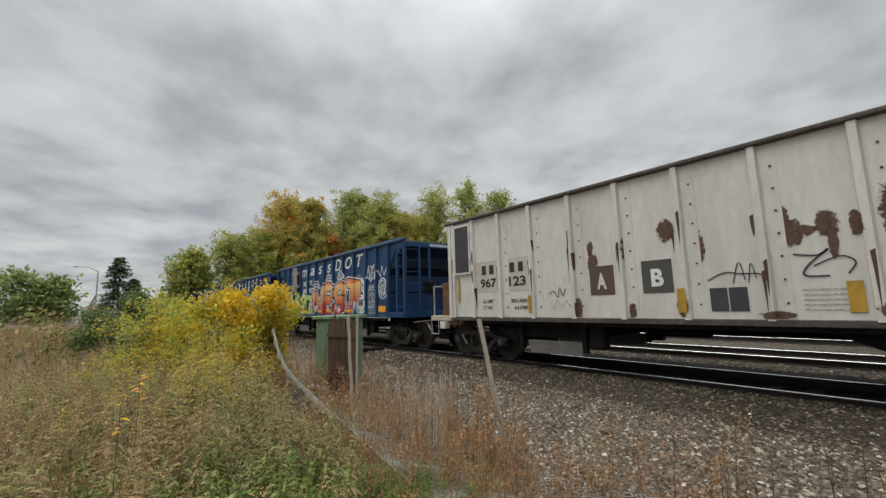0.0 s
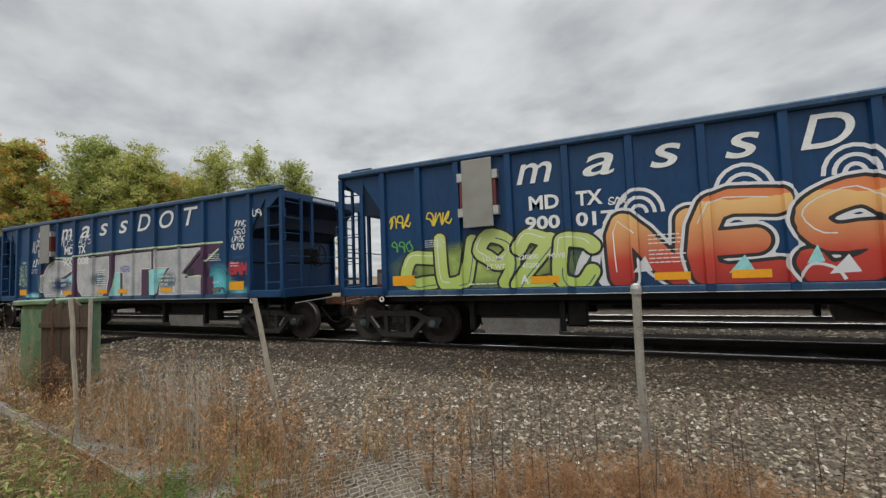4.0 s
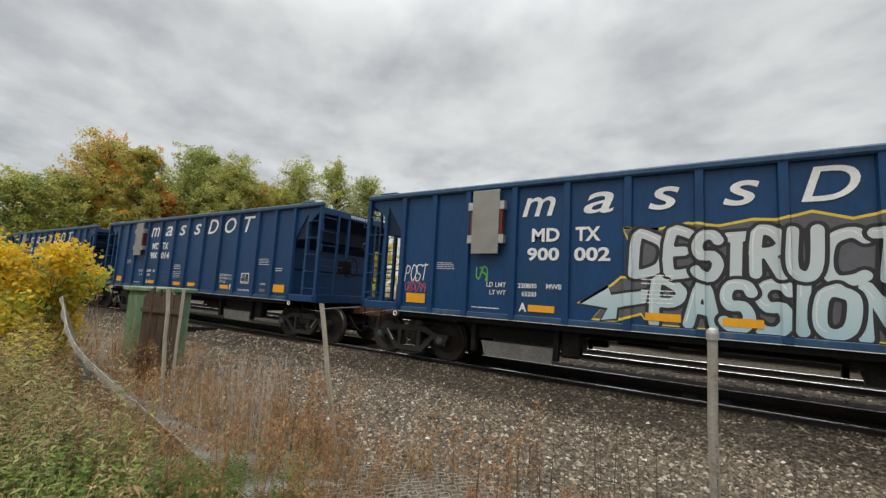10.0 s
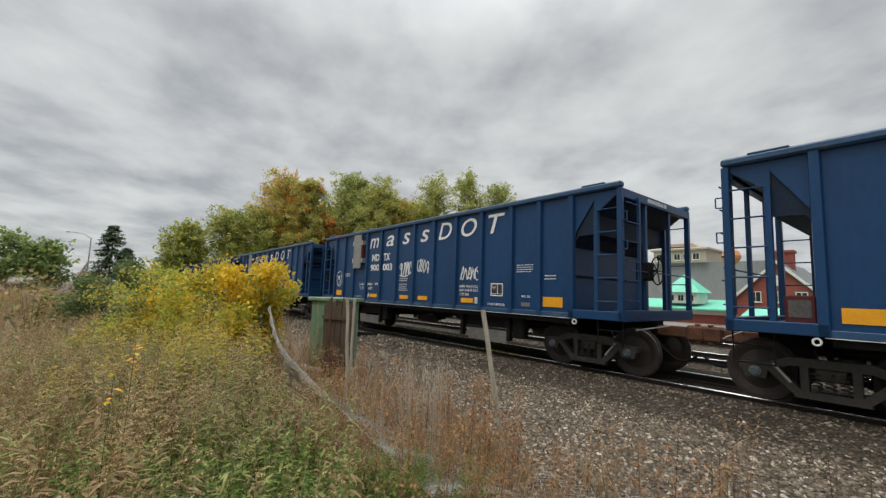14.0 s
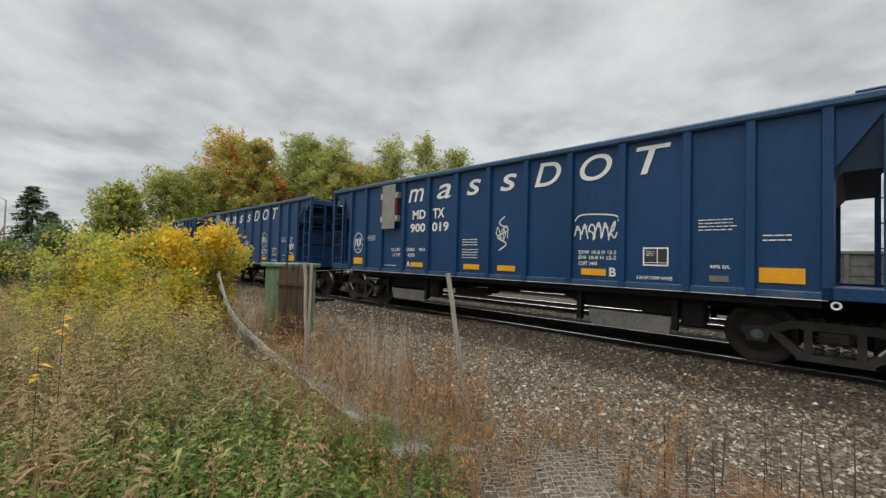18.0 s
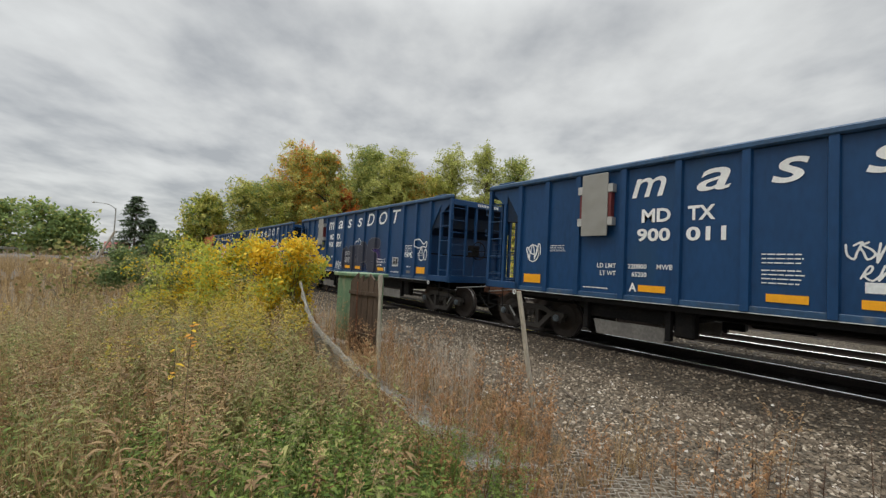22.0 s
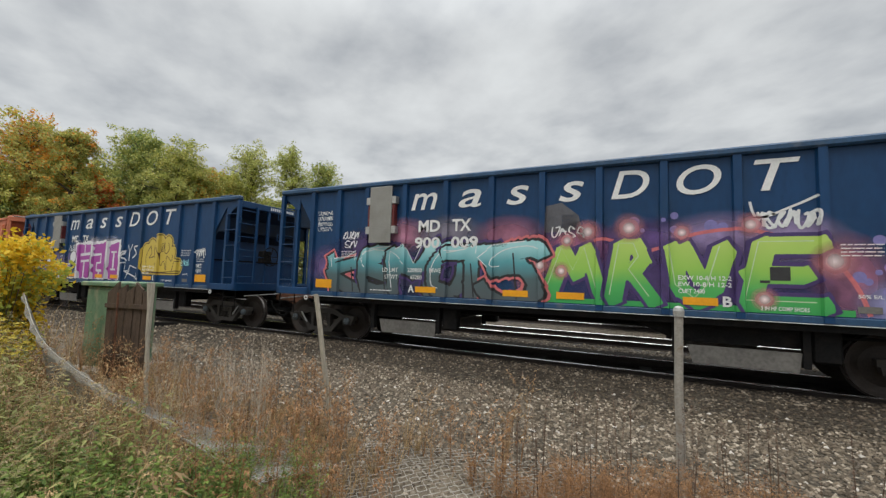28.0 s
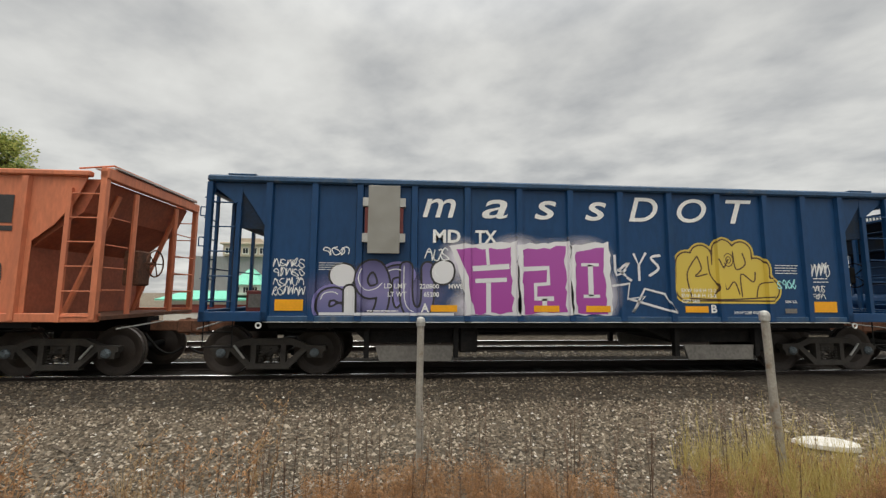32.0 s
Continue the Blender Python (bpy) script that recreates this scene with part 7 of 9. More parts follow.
def brick_house():
    h = thing("brick_house", "red brick gabled house with white trim and chimney", "house")
    cx, y0, y1, base, ev, ap, hw = -12.6, 60.0, 74.0, -5.0, 2.0, 6.3, 4.35
    part("wall", prism([(cx - hw, base), (cx + hw, base), (cx + hw, ev), (cx, ap), (cx - hw, ev)], y0, y1), BRICKM, h)
    for s in (-1, 1):
        q = [(cx, ap + 0.28), (cx, ap + 0.05), (cx + s * (hw + 0.5), ev - 0.45), (cx + s * (hw + 0.5), ev - 0.2)]
        part("roof", prism(q, y0 - 0.25, y1), ROOFGREY, h)
        q = [(cx, ap + 0.30), (cx, ap - 0.08), (cx + s * (hw + 0.5), ev - 0.56), (cx + s * (hw + 0.5), ev - 0.18)]
        part("bargeboard", prism(q, y0 - 0.42, y0 - 0.26), TRIM, h, "white painted bargeboard")
        part("eave_return", B(*sorted((cx + s * (hw + 0.5), cx + s * (hw - 0.3))), y0 - 0.4, y0 - 0.02, ev - 0.95, ev - 0.50, bev=0.03), TRIM, h)
    ch = part("chimney", B(cx - 1.05, cx + 0.95, 63, 64.2, 3.5, 7.7), BRICKM, h)
    part("chimney_cap", B(cx - 1.2, cx + 1.1, 62.85, 64.35, 7.7, 8.05, bev=0.04), BRICKM, ch)
    bm = lathe([(0.62, 59.90), (0.62, 59.98)], 20)
    bmesh.ops.translate(bm, verts=bm.verts, vec=(cx, 0, 4.25))
    part("round_vent", bm, TRIM, h, "round white gable vent")
    for x in (-14.7, -12.6, -10.5):
        window(h, x, 2.35, 0.9, 1.1, y0 - 0.02)
    for x in (-15, -12.6, -10.2):
        window(h, x, -1.6, 1.1, 1.6, y0 - 0.02)


def teal_building():
    h = thing("low_pavilion", "low white pavilion with a teal metal roof", "building")
    part("wall", B(-14.5, -7.2, 51, 57, -4.6, -0.8), TRIM, h)
    bm = bmesh.new()
    v = [bm.verts.new(p) for p in ((-15.0, 50.4, -1.15), (-4.9, 50.4, -1.35), (-4.9, 58, -1.35), (-15.0, 58, -1.15), (-13.6, 53.5, 1.15), (-8.4, 53.5, 1.15))]
    for q in ((0, 1, 5, 4), (1, 2, 5), (2, 3, 4, 5), (3, 0, 4), (3, 2, 1, 0)):
        bm.faces.new([v[i] for i in q])
    part("roof", bm, TEAL, h, "teal sheet metal roof")
    part("fascia", B(-15.0, -4.9, 50.3, 50.4, -1.5, -1.2), TRIM, h)
    for x in (-13.2, -11.6, -10.0, -8.4):
        window(h, x, -2.6, 1.0, 1.5, 50.98)


def station_hall():
    h = thing("large_hall", "large grey hall with a tan penthouse and teal cupola", "building")
    part("wall", B(-40, -17.2, 78, 100, -5, 8.2), surface("grey_metal_cladding", (0.25, 0.255, 0.26), 0.7, 0, 0.1, 0.5, 4, 0.05, stretch=(1, 1, 0.2)), h)
    p = part("penthouse", B(-34, -25.5, 77.2, 86, 8.2, 10.3), TAN, h, "tan penthouse storey")
    part("penthouse_roof", B(-34.5, -25, 76.8, 86.5, 10.3, 10.7, bev=0.1), TAN, p)
    part("penthouse_dome", prism([(-32.6, 10.7), (-26.9, 10.7), (-27.8, 11.6), (-31.7, 11.6)], 78, 85), TAN, p)
    for x in (-33, -31.5, -30, -28.5, -27):
        window(p, x, 9.2, 0.9, 1.0, 77.18)
    low = part("front_wing", B(-36, -18.5, 64, 77, -5, 0.6), TRIM, h, "white front wing")
    part("red_band", B(-36, -18.5, 63.9, 64.0, -1.4, -0.2), REDFLAT, low)
    bm = bmesh.new()
    v = [bm.verts.new(q) for q in ((-37, 63.2, 0.6), (-17.8, 63.2, 0.6), (-17.8, 72, 1.9), (-37, 72, 1.9), (-37, 63.2, 0.4), (-17.8, 63.2, 0.4), (-17.8, 72, 0.4), (-37, 72, 0.4))]
    for q in ((0, 1, 2, 3), (0, 4, 5, 1), (1, 5, 6, 2), (3, 7, 4, 0), (4, 7, 6, 5)):
        bm.faces.new([v[i] for i in q])
    part("wing_roof", bm, TEAL, h, "teal sheet metal roof")
    cu = part("cupola", B(-26.8, -22.6, 64.5, 68.5, 1.2, 2.8), TRIM, h)
    bm = bmesh.new()
    v = [bm.verts.new(q) for q in ((-27.3, 64, 2.8), (-22.1, 64, 2.8), (-22.1, 69, 2.8), (-27.3, 69, 2.8), (-24.7, 66.5, 5.6))]
    for q in ((0, 1, 4), (1, 2, 4), (2, 3, 4), (3, 0, 4), (3, 2, 1, 0)):
        bm.faces.new([v[i] for i in q])
    part("cupola_roof", bm, TEAL, cu, "teal pyramid roof")
    for x in (-26, -24.7, -23.4):
        window(cu, x, 2.0, 0.7, 0.8, 64.48)


brick_house()
teal_building()
station_hall()
ball = part("water_tank", lathe([(0.05, -1.2), (0.8, -0.95), (1.2, -0.3), (1.25, 0.1), (1.0, 0.7), (0.4, 1.1), (0.05, 1.2)], 16), paint("orange_tank", (0.55, 0.25, 0.10)))
ball.matrix_basis = pose(-19.9, 70, 0) @ pose(0, 0, 8.2, 90, 0, 0)
tagged(ball, "small orange round water tank above the roofs", "water tank")
leg = part("leg", R((0, -12.9, 0), (0, -1.1, 0), 0.15, 8), GALV, ball)


# ---- the fence line in front ----
def post(name, top, foot, r, mat_, label, cap=False):
    ob = thing(name, label, "fence post", pose(*foot), group="fence posts")
    d = Vector(top) - Vector(foot)
    bm = bmesh.new()
    n = 6
    rng = random.Random(int(r * 1000))
    prev = Vector((0, 0, -0.05))
    rings = []
    for i in range(n + 1):
        p = d * (i / n) + Vector((rng.uniform(-0.006, 0.006), rng.uniform(-0.006, 0.006), -0.05 if i == 0 else 0))
        rings.append([bm.verts.new(p + Vector((r * math.cos(k * math.pi / 5), r * math.sin(k * math.pi / 5), 0))) for k in range(10)])
    for a, b in zip(rings, rings[1:]):
        for k in range(10):
            bm.faces.new((a[k], a[(k + 1) % 10], b[(k + 1) % 10], b[k]))
    bm.faces.new(rings[0]); bm.faces.new(rings[-1])
    part("shaft", bm, mat_, ob)
    if cap:
        bm = lathe([(r * 1.25, -0.05), (r * 1.3, 0.0), (r * 1.05, 0.03), (r * 0.4, 0.045)], 10)
        bmesh.ops.rotate(bm, verts=bm.verts, cent=(0, 0, 0), matrix=Matrix.Rotation(radians(90), 3, "X"))
        bmesh.ops.translate(bm, verts=bm.verts, vec=d)
        part("cap", bm, GALV, ob, "rounded metal cap")
    return ob


post("fence_post", (-2.98, 2.98, 1.32), (-2.86, 3.25, -0.26), 0.024, WOODPOST, "thin leaning weathered grey fence post in dry weeds")
post("fence_post", (0.25, 4.16, 1.29), (0.25, 4.20, -0.24), 0.036, GALVPOST, "upright galvanised steel fence post with a rounded cap", True)
post("fence_post", (3.56, 3.57, 1.39), (3.68, 3.62, -0.24), 0.036, GALVPOST, "slightly leaning galvanised fence post by a pale slab", True)
post("fence_post", (-4.94, 2.48, 1.37), (-4.92, 2.55, -0.28), 0.020, WOODPOST, "thin upright weathered stake beside the green box")


def green_box():
    b = thing("signal_box", "faded green steel relay cabinet on a concrete foot", "cabinet", pose(-8.42, 3.95, -0.3, 0, 0, 14))
    part("body", B(-0.45, 0.33, -0.3, 0.35, 0.15, 1.52, bev=0.015), GREENBOX, b)
    part("lid", B(-0.52, 0.40, -0.38, 0.42, 1.52, 1.60, bev=0.015), GREENBOX, b)
    d = part("door", B(-0.42, 0.30, -0.325, -0.302, 0.22, 1.46, bev=0.006), GREENBOX, b, "green cabinet door")
    part("handle", B(0.20, 0.24, -0.36, -0.325, 0.80, 0.98), RUST, d)
    part("foot", B(-0.60, 0.48, -0.5, 0.5, -0.2, 0.15, bev=0.03), CONC, b)
    q = thing("old_gate", "rotting brown boards leaning in a bent steel frame", "gate", pose(-7.42, 3.55, -0.3, 0, 0, 14))
    rng = random.Random(2)
    for i in range(5):
        x = -0.42 + i * 0.17
        bm = prism([(x, 0.0), (x + 0.15, 0.0), (x + 0.15 + rng.uniform(-0.03, 0.03), 1.55 + rng.uniform(-0.12, 0.08)), (x + rng.uniform(-0.03, 0.03), 1.52 + rng.uniform(-0.1, 0.1))], -0.02, 0.02)
        part("board", bm, RUSTWOOD, q)
    for z in (0.4, 1.2):
        part("cross_bar", B(-0.45, 0.45, -0.05, -0.02, z, z + 0.07), RUSTWOOD, q)
    part("frame_post", R((0.45, -0.05, -0.05), (0.47, -0.05, 1.62), 0.025, 8), WOODPOST, q)
    part("frame_post", R((-0.1, -0.1, -0.05), (-0.14, -0.1, 1.45), 0.015, 8), RUST, q)
    r = part("rail_piece", B(-0.5, 0.5, -0.06, 0.06, -0.05, 0.1, bev=0.01), DARK)
    r.matrix_basis = pose(-12.9, 7.05, hill(-12.9, 7.05) + 0.02, 0, 0, 45)
    tagged(r, "dark length of steel lying on the ballast", "steel bar")


green_box()
bm = bmesh.new()
ang = [(0.55, 0.0), (0.35, 0.22), (0.05, 0.26), (-0.3, 0.2), (-0.52, 0.05), (-0.4, -0.18), (0.1, -0.24), (0.45, -0.17)]
lo = [bm.verts.new((x, y, 0)) for x, y in ang]
hi = [bm.verts.new((x * 0.96, y * 0.94, 0.12 + 0.05 * x)) for x, y in ang]
bm.faces.new(hi); bm.faces.new(lo[::-1])
for i in range(8):
    bm.faces.new((lo[i], lo[(i + 1) % 8], hi[(i + 1) % 8], hi[i]))
bmesh.ops.bevel(bm, geom=list(bm.edges), offset=0.015, segments=1, affect="EDGES")
slab = part("stone_slab", bm, SLAB)
slab.matrix_basis = pose(5.06, 4.52, -0.19, 4, 3, -12) @ Matrix.Diagonal((0.68, 0.66, 0.5, 1))
tagged(slab, "pale flat limestone slab lying among yellow grass", "stone")


def stick(x, y, ln, rz, r=0.018):
    bm = bmesh.new()
    rng = random.Random(int(x * 100))
    prev = Vector((0, 0, 0))
    for i in range(1, 6):
        p = Vector((ln * i / 5, rng.uniform(-0.03, 0.03), rng.uniform(-0.005, 0.02)))
        rod(bm, prev, p, r * (1.1 - 0.1 * i), 6)
        prev = p
    rod(bm, (ln * 0.5, 0, 0), (ln * 0.68, 0.09, 0.03), r * 0.5, 5)
    ob = part("stick", bm, BARK)
    ob.matrix_basis = pose(x, y, hill(x, y) + 0.02, 0, 0, rz)
    tagged(ob, "dark dead stick lying on the gravel", "stick")


stick(-3.9, 5.05, 0.75, -40)
stick(-3.0, 5.0, 0.4, 10, 0.012)
stick(1.8, 5.4, 0.35, 60, 0.01)


def mesh_fence():
    """the collapsed chain-link fence: a sagging upper edge with wires, then flat on the ground."""
    f = thing("wire_fence", "collapsed sagging chain-link fence among the weeds", "fence")
    line = [(-6.83, 2.08, 1.18), (-6.41, 2.06, 0.82), (-6.07, 2.11, 0.57), (-5.49, 2.22, 0.32), (-4.79, 2.30, 0.12), (-3.89, 2.24, 0.03), (-3.21, 2.18, -0.03), (-2.6, 2.13, -0.08)]
    edge = curve_pts([(p[0], p[1]) for p in line], 5)
    tops = [z for _, z in curve_pts([(p[0], p[2]) for p in line], 5)]
    up = [Vector((p[0], p[1], z)) for p, z in zip(edge, tops)]
    dn = [Vector((p[0] + 0.15, p[1] + 0.30 + 0.45 * (i / len(edge)), min(-0.2, tops[i] - 0.1))) for i, p in enumerate(edge)]
    bm = bmesh.new()
    for a, b in zip(up, up[1:]):
        rod(bm, a, b, 0.007, 5, caps=False)
    part("top_wire", bm, GALVPOST, f)
    vs, fs = [], []
    for i in range(int((len(up) - 1) * 1.7)):
        for j in range(9):
            def Q(a, b):
                k = min(int(a / 3), len(up) - 2)
                c = up[k].lerp(up[k + 1], a / 3 - k)
                rr = 0.015 + 0.030 * min(a / 60, 1) + 0.012 * math.sin(a * 0.9)
                return c + Vector((0.2 * rr * math.sin(b * 0.7), rr * math.cos(b * 0.698), rr * math.sin(b * 0.698) - 0.03))
            for a, b in ((Q(i, j), Q(i + 0.5, j + 0.5)), (Q(i + 0.5, j + 0.5), Q(i + 1, j)), (Q(i + 1, j), Q(i + 0.5, j - 0.5)), (Q(i + 0.5, j - 0.5), Q(i, j))):
                n = Vector((0.3, -1, 0.5)).cross(b - a).normalized() * 0.0032
                k = len(vs)
                vs += [tuple(a - n), tuple(b - n), tuple(b + n), tuple(a + n)]
                fs.append((k, k + 1, k + 2, k + 3))
    tagged(part("rolled_edge", (vs, [], fs), GALVPOST, f, "rolled edge of grey wire mesh"), kind="stuff")
    vs, fs = [], []

    def wire(a, b, r=0.0028):
        d = (b - a)
        n = Vector((0.3, -1, 0.5)).cross(d)
        n = n.normalized() * r
        k = len(vs)
        vs.extend([a - n, b - n, b + n, a + n])
        fs.append((k, k + 1, k + 2, k + 3))
    cols, rows = 110, 9

    def P(u, v):
        x = u * (len(up) - 1)
        i = min(int(x), len(up) - 2)
        t = x - i
        a, b = up[i].lerp(up[i + 1], t), dn[i].lerp(dn[i + 1], t)
        return a.lerp(b, v) + Vector((0, 0.05 * math.sin(v * 3), 0.02 * math.sin(u * 40)))
    for i in range(cols):
        for j in range(rows):
            u0, u1, um = i / cols, (i + 1) / cols, (i + 0.5) / cols
            v0, v1, vm = j / rows, (j + 1) / rows, (j + 0.5) / rows
            wire(P(u0, vm), P(um, v0)); wire(P(um, v0), P(u1, vm)); wire(P(u1, vm), P(um, v1)); wire(P(um, v1), P(u0, vm))
    tagged(part("mesh", ([tuple(v) for v in vs], [], fs), GALV, f, "rusting diamond wire mesh"), kind="stuff")
    vs.clear(); fs.clear()
    for i in range(20):
        for j in range(10):
            x, y = -2.5 + i * 0.105, 2.34 + j * 0.105
            q = [Vector((x + dx, y + dy + 0.25 * (x + 2.5), hill(x + dx, y + dy + 0.25 * (x + 2.5)) + 0.06 + 0.02 * math.sin(i * 0.7 + j))) for dx, dy in ((0, 0.0525), (0.0525, 0), (0.105, 0.0525), (0.0525, 0.105))]
            for k in range(4):
                wire(q[k], q[(k + 1) % 4], 0.0028)
    tagged(part("flat_mesh", ([tuple(v) for v in vs], [], fs), GALVPOST, f, "wire mesh lying flat on the gravel"), kind="stuff")


mesh_fence()
# ---- plants ----
def mesh_np(name, V, F, M, mats, parent=None, label="", smooth=False):
    me = bpy.data.meshes.new(name)
    V = np.asarray(V, np.float32); F = np.asarray(F, np.int32)
    me.vertices.add(len(V)); me.vertices.foreach_set("co", V.ravel())
    me.loops.add(F.size); me.loops.foreach_set("vertex_index", F.ravel())
    me.polygons.add(len(F))
    me.polygons.foreach_set("loop_start", np.arange(0, F.size, 3, dtype=np.int32))
    if M is not None:
        me.polygons.foreach_set("material_index", np.asarray(M, np.int32))
    for m in mats:
        me.materials.append(m)
    me.update(calc_edges=True)
    ob = new(name, me)
    if parent:
        ob.parent = parent
    return tagged(ob, label)


class Leafage:
    """collects triangles of one plant."""
    def __init__(self, seed):
        self.v, self.f, self.m, self.r = [], [], [], random.Random(seed)

    def tri(self, a, b, c, m):
        k = len(self.v)
        self.v += [tuple(a), tuple(b), tuple(c)]
        self.f.append((k, k + 1, k + 2)); self.m.append(m)

    def blade(self, base, tip, w, m, sag=0.0, n=3):
        """a tapered ribbon that bends over."""
        base, tip = Vector(base), Vector(tip)
        d = tip - base
        s = d.cross(Vector((self.r.uniform(-1, 1), self.r.uniform(-1, 1), 0.2)))
        s = (s.normalized() if s.length > 1e-6 else Vector((1, 0, 0))) * w / 2
        k = len(self.v)
        for i in range(n):
            t = i / n
            p = base + d * t + Vector((0, 0, sag * math.sin(t * math.pi * 0.5) - sag * t * t))
            self.v += [tuple(p - s * (1 - t * 0.8)), tuple(p + s * (1 - t * 0.8))]
        self.v.append(tuple(tip - Vector((0, 0, 0))))
        for i in range(n - 1):
            a = k + 2 * i
            self.f += [(a, a + 1, a + 3), (a, a + 3, a + 2)]; self.m += [m, m]
        a = k + 2 * (n - 1)
        self.f.append((a, a + 1, k + 2 * n)); self.m.append(m)

    def leaf(self, p, d, ln, w, m, droop=0.2):
        """a pointed leaf folded along its rib."""
        p, d = Vector(p), Vector(d).normalized()
        s = d.cross(Vector((0, 0, 1)))
        s = s.normalized() if s.length > 1e-3 else Vector((1, 0, 0))
        u = s.cross(d)
        mid = p + d * ln * 0.45 + u * w * 0.12
        tip = p + d * ln - Vector((0, 0, droop * ln))
        k = len(self.v)
        self.v += [tuple(p), tuple(mid + s * w / 2 - u * w * 0.2), tuple(tip), tuple(mid - s * w / 2 - u * w * 0.2), tuple(mid)]
        self.f += [(k, k + 1, k + 4), (k + 1, k + 2, k + 4), (k + 4, k + 2, k + 3), (k, k + 4, k + 3)]; self.m += [m] * 4

    def ready(self):
        return np.array(self.v, np.float32), np.array(self.f, np.int32), np.array(self.m, np.int32)


def dirv(r, up=0.3):
    a = r.uniform(0, 2 * math.pi)
    return Vector((math.cos(a), math.sin(a), up))


def t_grass(seed):
    g = Leafage(seed); r = g.r
    for i in range(15):
        h = r.uniform(0.55, 1.0)
        d = dirv(r, 0) * r.uniform(0.1, 0.45) * h
        b = dirv(r, 0) * r.uniform(0, 0.05)
        g.blade(b, b + d + Vector((0, 0, h * r.uniform(0.75, 1))), r.uniform(0.005, 0.011), 0, sag=r.uniform(0.05, 0.2), n=4)
    for i in range(2):
        h = r.uniform(0.9, 1.15)
        d = dirv(r, 0) * 0.12
        g.blade((0, 0, 0), d + Vector((0, 0, h)), 0.006, 0, 0.05, 4)
        for k in range(9):
            p = d * (0.75 + 0.03 * k) + Vector((0, 0, h * (0.75 + 0.03 * k)))
            g.leaf(p, dirv(r, 1.6), 0.03, 0.006, 0)
    return g.ready()


def t_brown(seed):
    g = Leafage(seed); r = g.r
    for s in range(r.choice((2, 3))):
        h = r.uniform(0.5, 1.0)
        d = dirv(r, 0) * r.uniform(0.02, 0.14)
        g.blade((0, 0, 0), d + Vector((0, 0, h)), 0.009, 0, 0, 3)
        for k in range(11):
            t = r.uniform(0.25, 1)
            p = d * t + Vector((0, 0, h * t))
            q = dirv(r, r.uniform(0.5, 1.4)) * r.uniform(0.05, 0.13)
            g.blade(p, p + q, 0.004, 0, 0, 2)
            for j in range(3):
                g.leaf(p + q * r.uniform(0.3, 1), dirv(r, r.uniform(-0.6, 0.5)), r.uniform(0.02, 0.045), 0.016, 1, 0.5)
    return g.ready()


def t_green(seed):
    g = Leafage(seed); r = g.r
    for s in range(3):
        h = r.uniform(0.5, 0.95)
        d = dirv(r, 0) * r.uniform(0.05, 0.3)
        g.blade((0, 0, 0), d + Vector((0, 0, h)), 0.008, 1, 0.02, 3)
        for k in range(24):
            t = 0.15 + 0.85 * k / 23
            p = d * t + Vector((0, 0, h * t))
            g.leaf(p, dirv(r, r.uniform(0.0, 0.6)), r.uniform(0.045, 0.10) * (1.2 - 0.5 * t), r.uniform(0.016, 0.036), 0, r.uniform(0, 0.4))
    return g.ready()


def t_golden(seed, flower=True):
    g = Leafage(seed); r = g.r
    for s in range(3):
        h = r.uniform(0.95, 1.35)
        d = dirv(r, 0) * r.uniform(0.05, 0.22)
        g.blade((0, 0, 0), d + Vector((0, 0, h)), 0.009, 1, 0.03, 3)
        for k in range(22):
            t = 0.2 + 0.68 * k / 21
            p = d * t + Vector((0, 0, h * t))
            g.leaf(p, dirv(r, r.uniform(-0.1, 0.5)), r.uniform(0.08, 0.13), 0.024, 0 if t > 0.35 else 3, r.uniform(0.1, 0.5))
        for k in range(9):
            p = d + Vector((0, 0, h * (0.82 + 0.03 * k)))
            q = dirv(r, 0.5) * r.uniform(0.05, 0.13) * (1.2 - 0.1 * k)
            for j in range(5):
                c = p + q * (j + 1) / 5 + Vector((0, 0, -0.03 * (j / 5) ** 2))
                g.leaf(c, dirv(r, r.uniform(0, 1)), 0.028 if flower else 0.018, 0.02 if flower else 0.010, 2 if flower else 3, 0)
    return g.ready()


def t_stalk(seed):
    g = Leafage(seed); r = g.r
    h = r.uniform(0.7, 1.15)
    d = dirv(r, 0) * r.uniform(0.0, 0.06)
    g.blade((0, 0, 0), d + Vector((0, 0, h)), 0.010, 0, 0, 3)
    g.blade((0.003, 0.004, 0), d + Vector((0.002, 0, h)), 0.010, 0, 0, 3)
    for k in range(26):
        t = r.uniform(0.55, 1)
        p = d * t + Vector((0, 0, h * t))
        g.leaf(p, dirv(r, r.uniform(0.2, 1.0)), r.uniform(0.018, 0.035), 0.014, 0, 0)
    return g.ready()


def t_feather(seed):
    g = Leafage(seed); r = g.r
    h = r.uniform(0.9, 1.3)
    for s in range(4):
        d = dirv(r, 0) * r.uniform(0.03, 0.2)
        g.blade((0, 0, 0), d + Vector((0, 0, h)), 0.006, 0, 0.03, 3)
        for k in range(24):
            t = r.uniform(0.35, 1)
            p = d * t + Vector((0, 0, h * t))
            g.blade(p, p + dirv(r, 1.6) * 0.06 * (1.3 - t), 0.004, 0, 0, 2)
    return g.ready()


